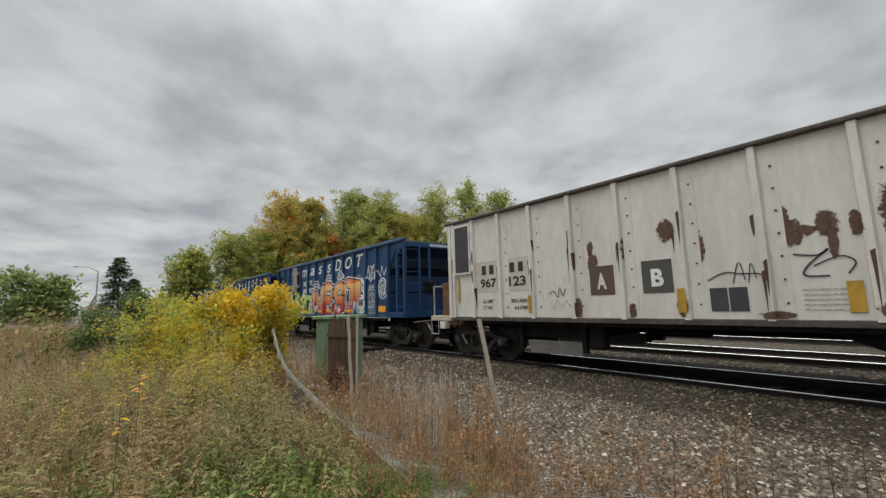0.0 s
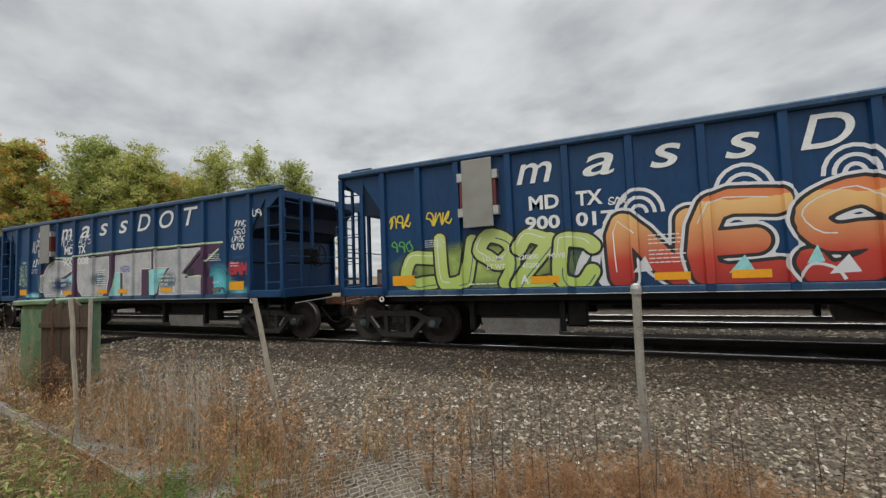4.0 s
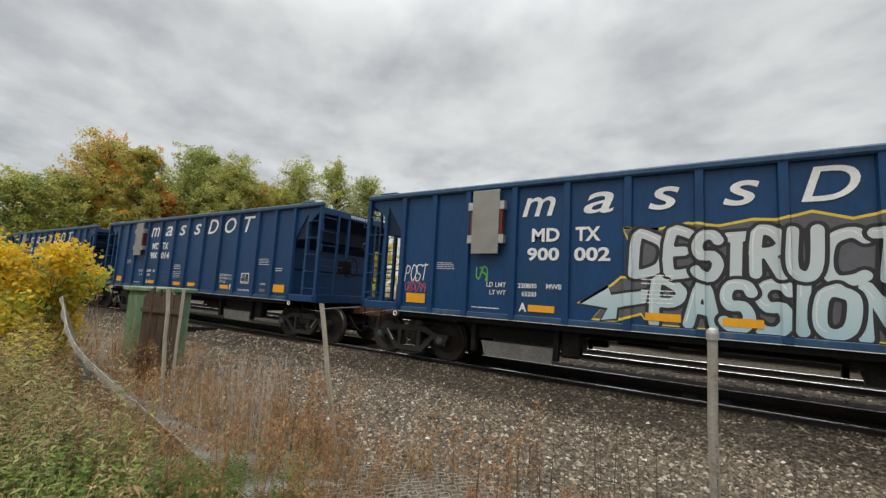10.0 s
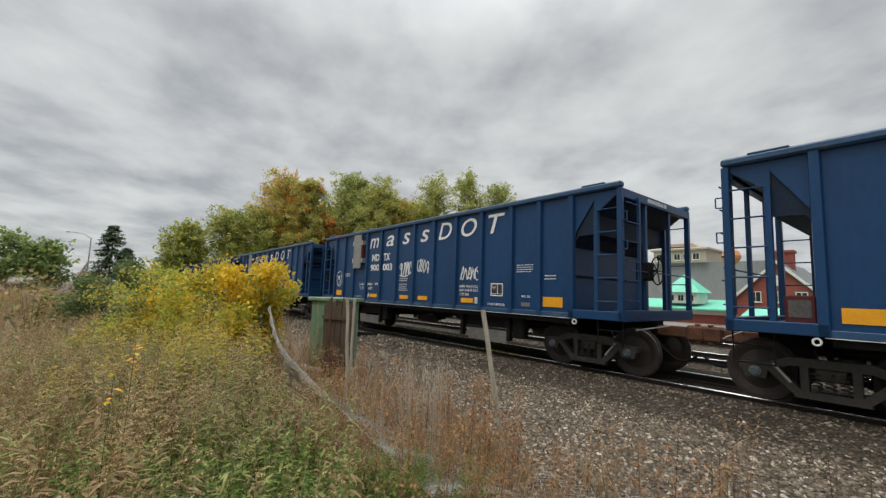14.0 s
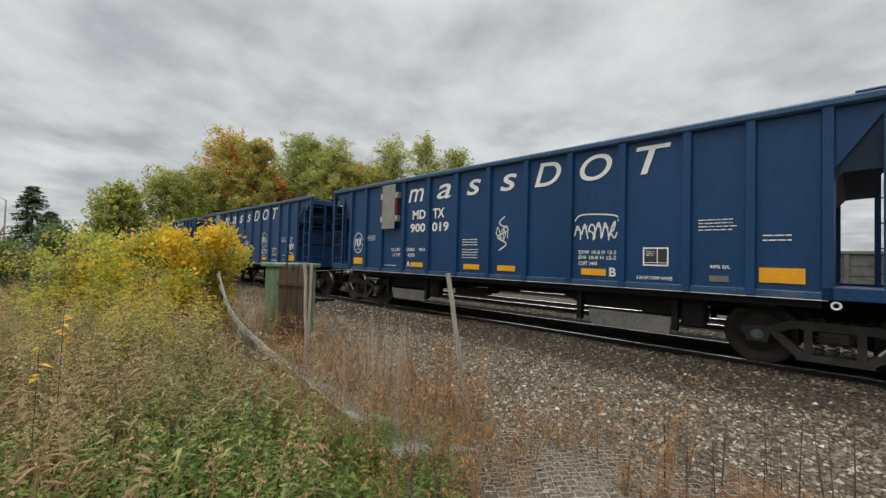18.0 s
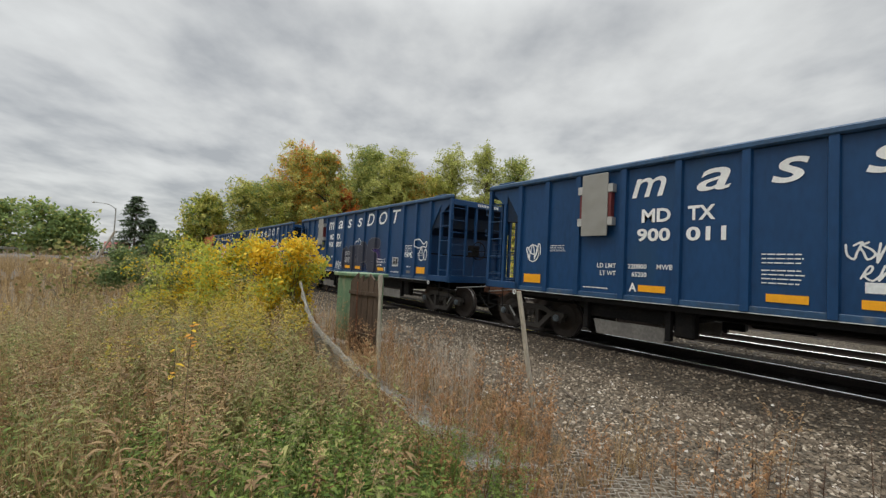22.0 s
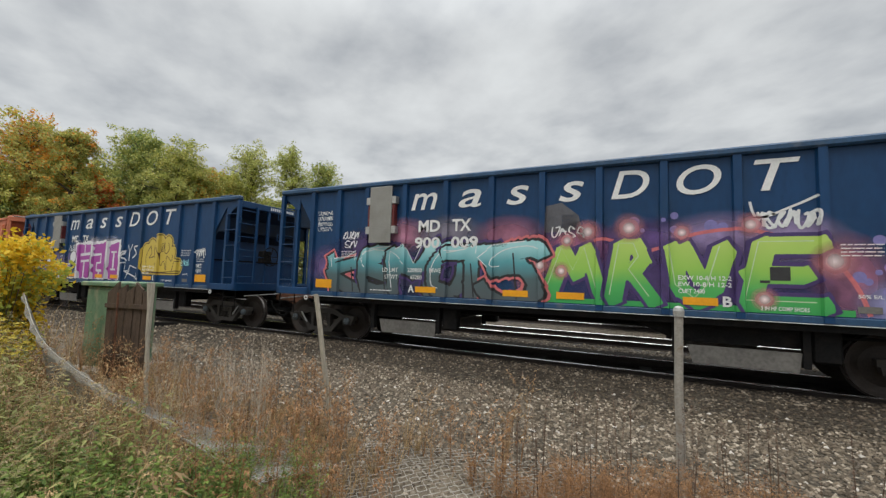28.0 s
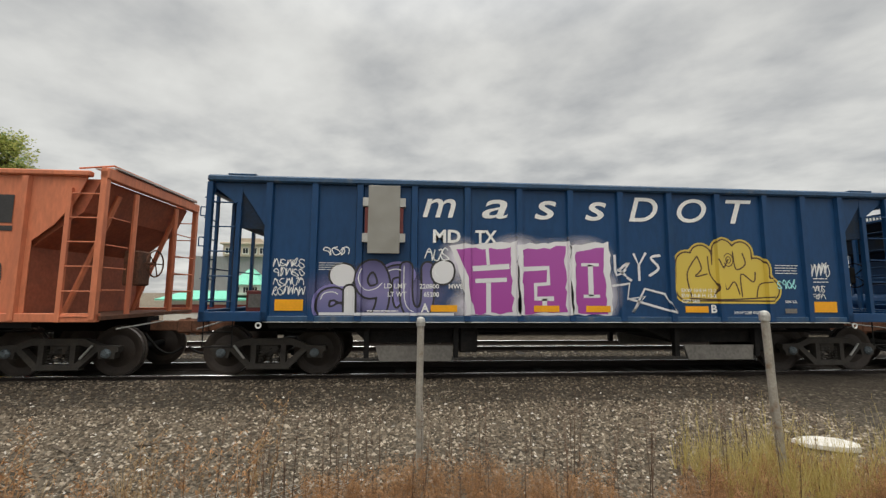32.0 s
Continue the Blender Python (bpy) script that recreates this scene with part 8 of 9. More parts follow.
def scatter(name, temps, places, mats, label, category, parent=None):
    """many plants joined into one mesh; places hold x, y, scale, turn, lean."""
    rng = random.Random(77)
    Vs, Fs, Ms, k = [], [], [], 0
    for x, y, s, a, lean in places:
        V, F, M = temps[rng.randrange(len(temps))]
        ca, sa = math.cos(a) * s, math.sin(a) * s
        W = np.empty_like(V)
        lx = V[:, 2] * lean
        W[:, 0] = V[:, 0] * ca - V[:, 1] * sa + x + lx * math.cos(a * 3) * s
        W[:, 1] = V[:, 0] * sa + V[:, 1] * ca + y + lx * math.sin(a * 3) * s
        W[:, 2] = V[:, 2] * s + hill(x, y) - 0.01
        Vs.append(W); Fs.append(F + k); Ms.append(M)
        k += len(V)
    ob = mesh_np(name, np.concatenate(Vs), np.concatenate(Fs), np.concatenate(Ms), mats)
    return tagged(ob, label, category, kind="stuff")


STRAW = leafy("dry_straw", (0.18, 0.115, 0.052), (0.60, 0.43, 0.22), 0.7, 0.3)
BROWN = leafy("brown_dry_stem", (0.19, 0.092, 0.04), (0.44, 0.26, 0.13), 0.8, 0.25)
BROWNLEAF = leafy("russet_seed_leaf", (0.17, 0.08, 0.033), (0.42, 0.235, 0.115), 0.8, 0.3)
GREYBROWN = leafy("grey_brown_dead_leaf", (0.11, 0.07, 0.036), (0.41, 0.285, 0.155), 0.8, 0.3)
GREENLEAF = leafy("fresh_green_leaf", (0.035, 0.085, 0.012), (0.25, 0.34, 0.075), 0.5, 0.4)
STEMGREEN = leafy("green_stem", (0.242, 0.322, 0.101), (0.443, 0.443, 0.181), 0.6, 0.45)
OLIVE = leafy("olive_leaf", (0.11, 0.14, 0.04), (0.44, 0.43, 0.17), 0.6, 0.4)
GOLD = leafy("goldenrod_flower", (0.38, 0.30, 0.03), (0.60, 0.49, 0.10), 0.7, 0.35)
FADED = leafy("faded_flower", (0.22, 0.18, 0.09), (0.44, 0.37, 0.22), 0.7, 0.3)
DARKSTALK = leafy("dark_seed_stalk", (0.07, 0.045, 0.032), (0.16, 0.105, 0.075), 0.8, 0.1)
PALEGREY = leafy("grey_feather_stem", (0.36, 0.31, 0.25), (0.58, 0.52, 0.43), 0.8, 0.3)
OLIVEGRASS = leafy("olive_grass", (0.115, 0.15, 0.038), (0.36, 0.37, 0.13), 0.6, 0.35)
YELLOWGRASS = leafy("yellow_grass", (0.42, 0.33, 0.10), (0.62, 0.52, 0.22), 0.7, 0.3)


def spots(seed, n, fn, s0, s1, x0, x1, y0, y1, lean=0.12):
    """places in a box where fn(x, y) beats a throw."""
    r = random.Random(seed)
    out = []
    tries = 0
    while len(out) < n and tries < n * 40:
        tries += 1
        x, y = r.uniform(x0, x1), r.uniform(y0, y1)
        if math.hypot(x, y) < 1.15:
            continue
        if r.random() < fn(x, y):
            out.append((x, y, r.uniform(s0, s1), r.uniform(0, 6.283), r.uniform(0, lean)))
    return out


def az(x, y):
    return math.degrees(math.atan2(-x, y))


def weedy(x, y):
    return 1.0 if veg(x, y) > 0.6 and x < -0.9 else 0.0


def tall(x, y):
    """1 left of the fallen fence, where the growth stands high."""
    d, a = math.hypot(x, y), az(x, y)
    if d > 4.3 and 62 < a < 72.5:
        return 0.0
    return 1.0 if weedy(x, y) and a > min(58 + max(d - 2.2, 0) * 4.2, 70) else 0.0


def drift(x, y, k):
    """slow change from patch to patch, 0 to 1."""
    return min(max(0.5 + 0.9 * noise.noise((x * 0.55, y * 0.55, k)), 0), 1)


def f_grass(x, y):
    d, a = math.hypot(x, y), az(x, y)
    if not tall(x, y):
        return 0
    return (1.0 if a > 80 or d > 6 else 0.3) * (0.25 + 0.75 * drift(x, y, 21)) * (1.0 if d < 9 else 0.5)


def f_green(x, y):
    d, a = math.hypot(x, y), az(x, y)
    if not tall(x, y):
        return 0
    if a < 90 and d < 3.9:
        return 0.6 + 0.4 * drift(x, y, 8)
    return 0.4 * drift(x, y, 7) ** 1.5 * (1 if d < 7 else 0.5)


def f_brown(x, y):
    d, a = math.hypot(x, y), az(x, y)
    if x > -1.6:
        return 0.85 if max(2.3, 3.2 - 0.5 * (x + 1.6)) < y < 3.70 + 0.5 * noise.noise((x * 0.9, 0, 3)) and 0.45 + 0.7 * noise.noise((x * 1.3, y * 1.3, 9)) > 0.28 else 0
    if 38 < a < 58 and 2.2 < d < 4.7 and veg(x, y) > 0.35:
        return 0.25 + 0.75 * drift(x * 2.2, y * 2.2, 31)
    return 0.12 if tall(x, y) else 0.25 if weedy(x, y) else 0


def f_dead(x, y):
    """grey-brown dead growth in patches among the rest."""
    d, a = math.hypot(x, y), az(x, y)
    if not tall(x, y):
        return 0.15 if weedy(x, y) and d > 3 else 0
    return (0.15 + 0.85 * drift(x, y, 44)) * (0.12 if a < 88 and d < 3.8 else 1)


def f_low(x, y):
    d, a = math.hypot(x, y), az(x, y)
    return 1.0 if weedy(x, y) and not tall(x, y) and d > 3.0 else 0.0


def f_gold(x, y):
    d, a = math.hypot(x, y), az(x, y)
    if not tall(x, y) or d < 4.7:
        return 0
    return 1.0 if 69 < a < 88 else 0.04


def f_past(x, y):
    """goldenrod that has finished flowering."""
    d, a = math.hypot(x, y), az(x, y)
    if not tall(x, y) or d < 2.2:
        return 0.0
    return (1.0 if a < 100 and d > 3.4 else 0.35) * (0.3 + 0.7 * drift(x, y, 55))


GR = [t_grass(i) for i in range(5)]
BR = [t_brown(20 + i) for i in range(5)]
GN = [t_green(40 + i) for i in range(5)]
GO = [t_golden(60 + i) for i in range(4)]
GP = [t_golden(70 + i, False) for i in range(4)]
SK = [t_stalk(80 + i) for i in range(4)]
FE = [t_feather(90 + i) for i in range(3)]
scatter("dry_grass", GR, spots(1, 2500, f_grass, 0.5, 1.15, -11, -0.5, -5, 4.6, 0.4), [STRAW], "tall dry straw-coloured grass leaning in tangles", "grass")
scatter("olive_grass", GR, spots(31, 1000, lambda x, y: tall(x, y) * (0.1 + 0.9 * drift(x, y, 61)) * (0.35 if az(x, y) > 84 else 1), 0.5, 1.05, -9, -0.5, -5, 4.4, 0.45), [OLIVEGRASS], "olive-green grass bending among dry stems", "grass")
scatter("brown_weeds", BR, spots(2, 360, f_brown, 0.4, 0.95, -9, -0.8, -1, 4.6), [BROWN, BROWNLEAF], "russet-brown dry weeds with fine seed heads", "weeds")
scatter("dead_weeds", BR, spots(22, 1000, f_dead, 0.5, 1.1, -10, -0.8, -4, 4.2, 0.25), [BROWN, GREYBROWN], "grey-brown dead weeds tangled among the grass", "weeds")
scatter("low_brown_weeds", BR, spots(12, 2500, f_brown, 0.18, 0.42, -1.6, 5.5, 2.2, 4.4), [BROWN, BROWNLEAF], "low rusty-brown dead weeds along the gravel edge", "weeds")
scatter("green_weeds", GN, spots(3, 3000, f_green, 0.45, 1.0, -9, -0.7, -4, 4.2), [GREENLEAF, STEMGREEN], "fresh green leafy weeds growing thickly", "weeds")
scatter("goldenrod", GO, spots(4, 140, f_gold, 0.8, 1.15, -11, -2, -3, 4.4), [OLIVE, STEMGREEN, GOLD, FADED], "goldenrod plants with yellow plumes and olive leaves", "weeds")
scatter("faded_goldenrod", GP, spots(14, 620, f_past, 0.6, 1.0, -11, -1.5, -4, 4.2), [OLIVE, STEMGREEN, FADED, FADED], "olive goldenrod plants gone to seed", "weeds")
scatter("withered_goldenrod", GP, spots(16, 420, f_past, 0.6, 1.05, -11, -1.5, -4, 4.2, 0.2), [GREYBROWN, BROWN, FADED, STRAW], "withered brown goldenrod plants with pale fluffy heads", "weeds")
scatter("dry_undergrowth", GR, spots(15, 600, f_low, 0.2, 0.5, -9, -2, 1, 5.2, 0.5), [STRAW], "short dry straw under the fallen fence", "grass")
scatter("low_green_weeds", GN, spots(41, 420, lambda x, y: (1.0 if az(x, y) > 52 else 0.25) if 44 < az(x, y) < 68 and 1.6 < math.hypot(x, y) < 3.9 and veg(x, y) > 0.5 else 0, 0.25, 0.62, -4.5, -0.8, 1.2, 4), [GREENLEAF, STEMGREEN], "low green weeds sprouting through the dry stems", "weeds")
scatter("dark_stalks", SK, spots(5, 110, lambda x, y: 1.0 if 2.9 < y < 4.3 and (x > -1.5 or 42 < az(x, y) < 60) else 0, 0.55, 1.0, -4.2, 4, 2.4, 4.6), [DARKSTALK], "dark dead flower stalks standing above the gravel edge", "weeds")
scatter("grey_feather_weeds", FE, spots(6, 26, lambda x, y: 1.0 if 48 < az(x, y) < 62 else 0, 0.7, 1.1, -5.4, -2.8, 2.2, 3.9), [PALEGREY], "pale grey feathery dead weeds", "weeds")
scatter("yellow_grass", GR, spots(7, 240, lambda x, y: 1.0 if not (4.3 < x < 5.5 and y > 3.7) else 0.1, 0.32, 0.72, 2.9, 6.3, 3.1, 4.3), [YELLOWGRASS], "yellow tufts of grass round the pale slab", "grass")
scatter("far_grass", GR, spots(8, 1500, lambda x, y: 0.8, 0.9, 1.5, -34, -10, -14, 4.4), [STRAW], "dry grass verge beside the road", "grass")


# ---- shrubs and trees ----
def foliage_cloud(r, centres, n, size, mix, spread=1.0):
    """leaves round several clumps; each clump leans to one of the colours in mix."""
    g = np.random.RandomState(r.randrange(1 << 30))
    C = np.array(centres)
    tot = (C[:, 3] ** 2).sum()
    num = np.maximum(1, (n * C[:, 3] ** 2 / tot).astype(int))
    idx = np.repeat(np.arange(len(C)), num)
    m = len(idx)
    u = g.normal(0, 1, (m, 3)) * np.array((0.5, 0.5, 0.44))
    ln = np.linalg.norm(u, axis=1, keepdims=True)
    u = np.where(ln > 1.2, u / ln * g.uniform(0.4, 1.0, (m, 1)), u)
    p = C[idx, :3] + u * C[idx, 3:4]
    s = size * g.uniform(0.6, 1.3, (m, 1))
    a = g.uniform(-1, 1, (m, 3)) * np.array((1, 1, 0.8))
    a /= np.linalg.norm(a, axis=1, keepdims=True)
    b = np.cross(a, g.uniform(-1, 1, (m, 3)))
    b /= np.linalg.norm(b, axis=1, keepdims=True) + 1e-9
    V = np.stack([p - a * s, p + b * s * 0.6, p + a * s, p - b * s * 0.6], 1).reshape(-1, 3)
    k = np.arange(m)[:, None] * 4
    F = np.stack([k + np.array((0, 1, 2)), k + np.array((0, 2, 3))], 1).reshape(-1, 3)
    w = np.array(mix) / sum(mix)
    own = g.choice(len(w), len(C), p=w)
    M = np.where(g.uniform(0, 1, m) < 0.6, own[idx], g.choice(len(w), m, p=w))
    return V, F, np.repeat(M, 2)


def shrub(x, y, h, w, mats, mix, label, n=2600, size=0.055, seed=1):
    r = random.Random(seed)
    z = hill(x, y)
    sh = thing("shrub", label, "shrub", pose(x, y, z))
    bm = bmesh.new()
    cs = []
    for i in range(24):
        a = r.uniform(0, 6.283)
        q = w * r.uniform(0.1, 1.1)
        c = (q * math.cos(a), q * math.sin(a), h * r.uniform(0.3, 0.95) * (1.0 - 0.18 * q / w), h * r.uniform(0.06, 0.16))
        cs.append(c)
        mid = Vector((c[0] * 0.4, c[1] * 0.4, c[2] * 0.5))
        rod(bm, (c[0] * 0.1, c[1] * 0.1, -0.05), mid, 0.008, 5, 0.006)
        rod(bm, mid, c[:3], 0.006, 5, 0.003)
    part("woody_stem", bm, BARK, sh)
    V, F, M = foliage_cloud(r, cs, n, size, mix, 1.6)
    mesh_np("leaves", V, F, M, mats, sh)


YEL = leafy("bright_yellow_leaf", (0.60, 0.38, 0.015), (0.84, 0.62, 0.06), 0.6, 0.4)
YGREEN = leafy("yellow_green_leaf", (0.317, 0.374, 0.058), (0.576, 0.576, 0.115), 0.6, 0.45)
DGREEN = leafy("dark_green_leaf", (0.13, 0.20, 0.07), (0.33, 0.42, 0.16), 0.6, 0.5)
MGREEN = leafy("poplar_leaf", (0.23, 0.27, 0.065), (0.53, 0.53, 0.17), 0.5, 0.5)
LGREEN = leafy("pale_poplar_leaf", (0.27, 0.32, 0.09), (0.60, 0.60, 0.22), 0.5, 0.45)
ORNG = leafy("orange_leaf", (0.551, 0.227, 0.041), (0.842, 0.438, 0.082), 0.6, 0.45)
REDL = leafy("red_leaf", (0.570, 0.106, 0.044), (0.780, 0.240, 0.090), 0.6, 0.45)
OLV = leafy("olive_autumn_leaf", (0.38, 0.38, 0.10), (0.68, 0.62, 0.20), 0.6, 0.5)
SPR = leafy("spruce_needles", (0.05, 0.08, 0.045), (0.13, 0.18, 0.09), 0.7, 0.25)

shrub(-7.6, 2.1, 2.45, 0.55, [YEL, YGREEN, OLIVE], (0.72, 0.24, 0.04), "bright yellow autumn shrub beside the green box", 6500, 0.036, 1)
shrub(-7.7, 2.3, 1.6, 0.3, [YEL, YGREEN, OLIVE], (0.6, 0.25, 0.15), "yellow autumn shrub with bare twigs", 2500, 0.032, 2)
shrub(-8.4, 1.5, 2.35, 0.75, [YEL, YGREEN, OLIVE], (0.42, 0.40, 0.18), "yellow-green shrub among goldenrod", 6000, 0.032, 3)
shrub(-9.3, 0.95, 2.25, 0.8, [YEL, YGREEN, OLIVE], (0.26, 0.46, 0.28), "yellow-green shrub among goldenrod", 5200, 0.032, 4)
shrub(-10.2, 0.45, 2.25, 0.8, [YEL, YGREEN, OLIVE], (0.3, 0.4, 0.3), "yellowing shrub among goldenrod", 4600, 0.032, 5)
shrub(-12.4, 0.5, 2.3, 1.1, [leafy("dull_green_leaf", (0.075, 0.12, 0.045), (0.22, 0.29, 0.11)), OLIVE], (0.8, 0.2), "dark green bushy shrub at the verge", 12000, 0.036, 6)
shrub(-13.5, -1.2, 2.2, 0.9, [OLIVE, STRAW], (0.75, 0.25), "sparse olive sapling at the verge", 700, 0.06, 7)


def sapling(x, y, h, n, label, seed):
    r = random.Random(seed)
    sh = thing("sapling", label, "sapling", pose(x, y, hill(x, y)))
    part("stem", R((0, 0, -0.05), (0.03, 0.02, h), 0.0035, 5, 0.0015), BARK, sh)
    g = Leafage(seed)
    for i in range(n):
        z = h * r.uniform(0.86, 1.02)
        g.leaf((0.02, 0.02, z), dirv(r, r.uniform(-0.2, 0.6)), r.uniform(0.05, 0.08), r.uniform(0.03, 0.045), r.choice((0, 0, 0, 1)), 0.3)
    V, F, M = g.ready()
    mesh_np("leaves", V, F, M, [ORNG, YEL], sh)


sapling(-3.48, 0.22, 1.45, 8, "small sapling with a few orange leaves", 8)
sapling(-3.30, 0.12, 1.3, 4, "slim sapling with a few orange leaves", 9)


def tree(x, y, h, w, mats, mix, label, seed, n=4200, size=0.26, bare=0.28, base=-3.0):
    r = random.Random(seed)
    t = thing("tree", label, "tree", pose(x, y, base))
    h = h - base
    bm = bmesh.new()
    trunk = [Vector((0, 0, -0.3))]
    for i in range(1, 8):
        trunk.append(Vector((r.uniform(-0.03, 0.03) * h * 0.3 * i / 7 + trunk[-1].x * 0.8, r.uniform(-0.02, 0.02) * h * 0.3, h * 0.9 * i / 7)))
    for i in range(7):
        rod(bm, trunk[i], trunk[i + 1], h * 0.016 * (1 - i / 8), 7, h * 0.016 * (1 - (i + 1) / 8), caps=False)
    part("trunk", bm, BARK, t)
    bm = bmesh.new()
    cs = []
    for i in range(105):
        f = r.uniform(bare, 0.93)
        k = min(int(f * 7.7), 6)
        p = trunk[k].lerp(trunk[k + 1], min(f * 7.7 - k, 1))
        a = r.uniform(0, 6.283)
        prof = math.sin(math.pi * min(max((f - bare + 0.12) / (1.12 - bare), 0), 1)) ** 0.7
        q = w * prof * r.uniform(0.2, 1.0)
        e = p + Vector((q * math.cos(a), q * math.sin(a), h * r.uniform(0.02, 0.10)))
        mid = p.lerp(e, 0.5) + Vector((0, 0, h * 0.012))
        rod(bm, p, mid, h * 0.0045, 5, h * 0.003, caps=False)
        rod(bm, mid, e, h * 0.003, 5, h * 0.0012, caps=False)
        cs.append((e.x, e.y, e.z, w * r.uniform(0.10, 0.20)))
        for k in range(6):
            c = e + Vector((r.uniform(-0.34, 0.34), r.uniform(-0.34, 0.34), r.uniform(-0.3, 0.26))) * w
            cs.append((c.x, c.y, c.z, w * r.uniform(0.08, 0.17)))
        for k in range(2):
            c = mid + Vector((r.uniform(-0.3, 0.3), r.uniform(-0.3, 0.3), r.uniform(-0.3, 0.3))) * w
            cs.append((c.x, c.y, c.z, w * r.uniform(0.08, 0.18)))
    cs.append((trunk[7].x, trunk[7].y, h * 0.88, w * 0.22))
    part("limb_work", bm, BARK, t)
    V, F, M = foliage_cloud(r, cs, n, size, mix, 2.0)
    mesh_np("crown", V, F, M, mats, t)


def spruce(x, y, h, w, seed):
    r = random.Random(seed)
    t = thing("spruce_tree", "dark pointed spruce tree at the roadside", "tree", pose(x, y, 0.2))
    part("trunk", R((0, 0, -0.6), (0, 0, h * 0.97), h * 0.018, 7, h * 0.003), BARK, t)
    g = Leafage(seed)
    bm = bmesh.new()
    for i in range(230):
        f = r.uniform(0.03, 0.985)
        a = r.uniform(0, 6.283)
        ln = w * (1 - f) ** 0.62 * r.uniform(0.55, 1.1) + 0.12
        p = Vector((0, 0, h * f))
        e = p + Vector((math.cos(a) * ln, math.sin(a) * ln, -0.18 * ln))
        rod(bm, p, e, 0.03, 4, 0.01, caps=False)
        for k in range(26):
            c = p.lerp(e, r.uniform(0.25, 1.05))
            g.leaf(c, dirv(r, r.uniform(-0.5, 0.3)) + (e - p).normalized() * 0.8, r.uniform(0.3, 0.6), 0.16, 0, 0.2)
    part("limb_work", bm, BARK, t)
    V, F, M = g.ready()
    mesh_np("needles", V, F, M, [SPR], t)


D = 66.0
ROW = (
    (-0.993, 0.121, 0.125, 2.9, (YGREEN, OLV, DGREEN), (0.3, 0.4, 0.3), "olive autumn tree by the railway"),
    (-0.981, 0.196, 0.160, 4.0, (OLV, MGREEN, DGREEN), (0.5, 0.25, 0.25), "olive-green broad tree turning yellow"),
    (-0.969, 0.247, 0.176, 4.2, (OLV, YGREEN, DGREEN), (0.5, 0.25, 0.25), "olive-green tree turning yellow"),
    (-0.953, 0.302, 0.258, 4.6, (ORNG, OLV, MGREEN), (0.3, 0.5, 0.2), "tall orange-topped autumn tree"),
    (-0.936, 0.352, 0.268, 3.2, (MGREEN, OLV, ORNG), (0.5, 0.35, 0.15), "tall narrow green tree with orange tints"),
    (-0.922, 0.388, 0.178, 2.6, (REDL, ORNG, OLV), (0.65, 0.2, 0.15), "small red maple in autumn colour"),
    (-0.896, 0.444, 0.280, 4.4, (MGREEN, DGREEN, LGREEN), (0.55, 0.25, 0.2), "tall green poplar beside the railway"),
    (-0.868, 0.497, 0.276, 4.2, (MGREEN, LGREEN, OLV), (0.55, 0.25, 0.2), "tall green poplar beside the railway"),
    (-0.845, 0.535, 0.232, 3.6, (OLV, ORNG, MGREEN), (0.55, 0.25, 0.2), "olive and rust-tinted tree"),
    (-0.815, 0.579, 0.205, 3.4, (OLV, YGREEN, MGREEN), (0.5, 0.3, 0.2), "rounded tree turning yellow"),
    (-0.791, 0.612, 0.282, 3.7, (LGREEN, MGREEN, OLV), (0.5, 0.35, 0.15), "tall airy poplar with pale green leaves"),
    (-0.737, 0.676, 0.284, 3.2, (LGREEN, MGREEN, YGREEN), (0.55, 0.3, 0.15), "tall airy poplar with pale green leaves"),
    (-0.684, 0.730, 0.258, 3.3, (MGREEN, LGREEN, DGREEN), (0.5, 0.3, 0.2), "green poplar at the end of the row"),
)
for i, (dx, dy, sl, w, mats, mix, lb) in enumerate(ROW):
    d = D + (i * 37 % 7) - 3
    tree(dx * d, dy * d, 1.5 + sl * (0.96 if i < 9 else 1.03) * d, w * 1.15, list(mats), mix, lb, 200 + i, n=(36000 if w > 4 else 27000) if i < 10 else 17000, size=0.15 if i < 10 else 0.14, bare=0.08 if i < 9 else 0.3)
for i, (dx, dy, sl, w) in enumerate(((-0.962, 0.27, 0.17, 5.0), (-0.94, 0.34, 0.2, 5.0), (-0.91, 0.41, 0.22, 5.0), (-0.88, 0.475, 0.22, 5.0), (-0.83, 0.555, 0.18, 4.6), (-0.77, 0.64, 0.17, 4.4), (-0.71, 0.70, 0.16, 4.2))):
    d = D + 9
    tree(dx * d, dy * d, 1.5 + sl * d, w, [OLV, DGREEN, MGREEN], (0.45, 0.25, 0.3), "darker tree filling the wood behind", 300 + i, n=14000, size=0.18, bare=0.05)
spruce(-75.8, 0.2, 9.6, 3.2, 5)
spruce(-77.5, 2.0, 6.5, 2.6, 6)
tree(-74, 5.5, 3.4, 2.2, [ORNG, OLV], (0.7, 0.3), "small orange tree by the spruce", 411, 1200, 0.2, 0.1, 0)
for i, (x, y, h, w) in enumerate(((-70, -5.5, 6.0, 2.6), (-69, -9.0, 6.8, 3.0), (-72, -12.5, 6.6, 3.2), (-70, -7.4, 5.6, 2.6), (-74, -16, 7, 3))):
    tree(x, y, h, w, [DGREEN, MGREEN], (0.8, 0.2), "dark green roadside tree", 420 + i, 2400, 0.24, 0.1, 0)
tree(-64, -20, 9.5, 3.4, [YGREEN, OLV, ORNG], (0.5, 0.3, 0.2), "yellow autumn tree across the road", 431, 3000, 0.26, 0.15, 0)
tree(-68, -17.5, 7.6, 2.6, [REDL, ORNG, OLV], (0.2, 0.35, 0.45), "russet autumn tree across the road", 432, 2400, 0.26, 0.15, 0)
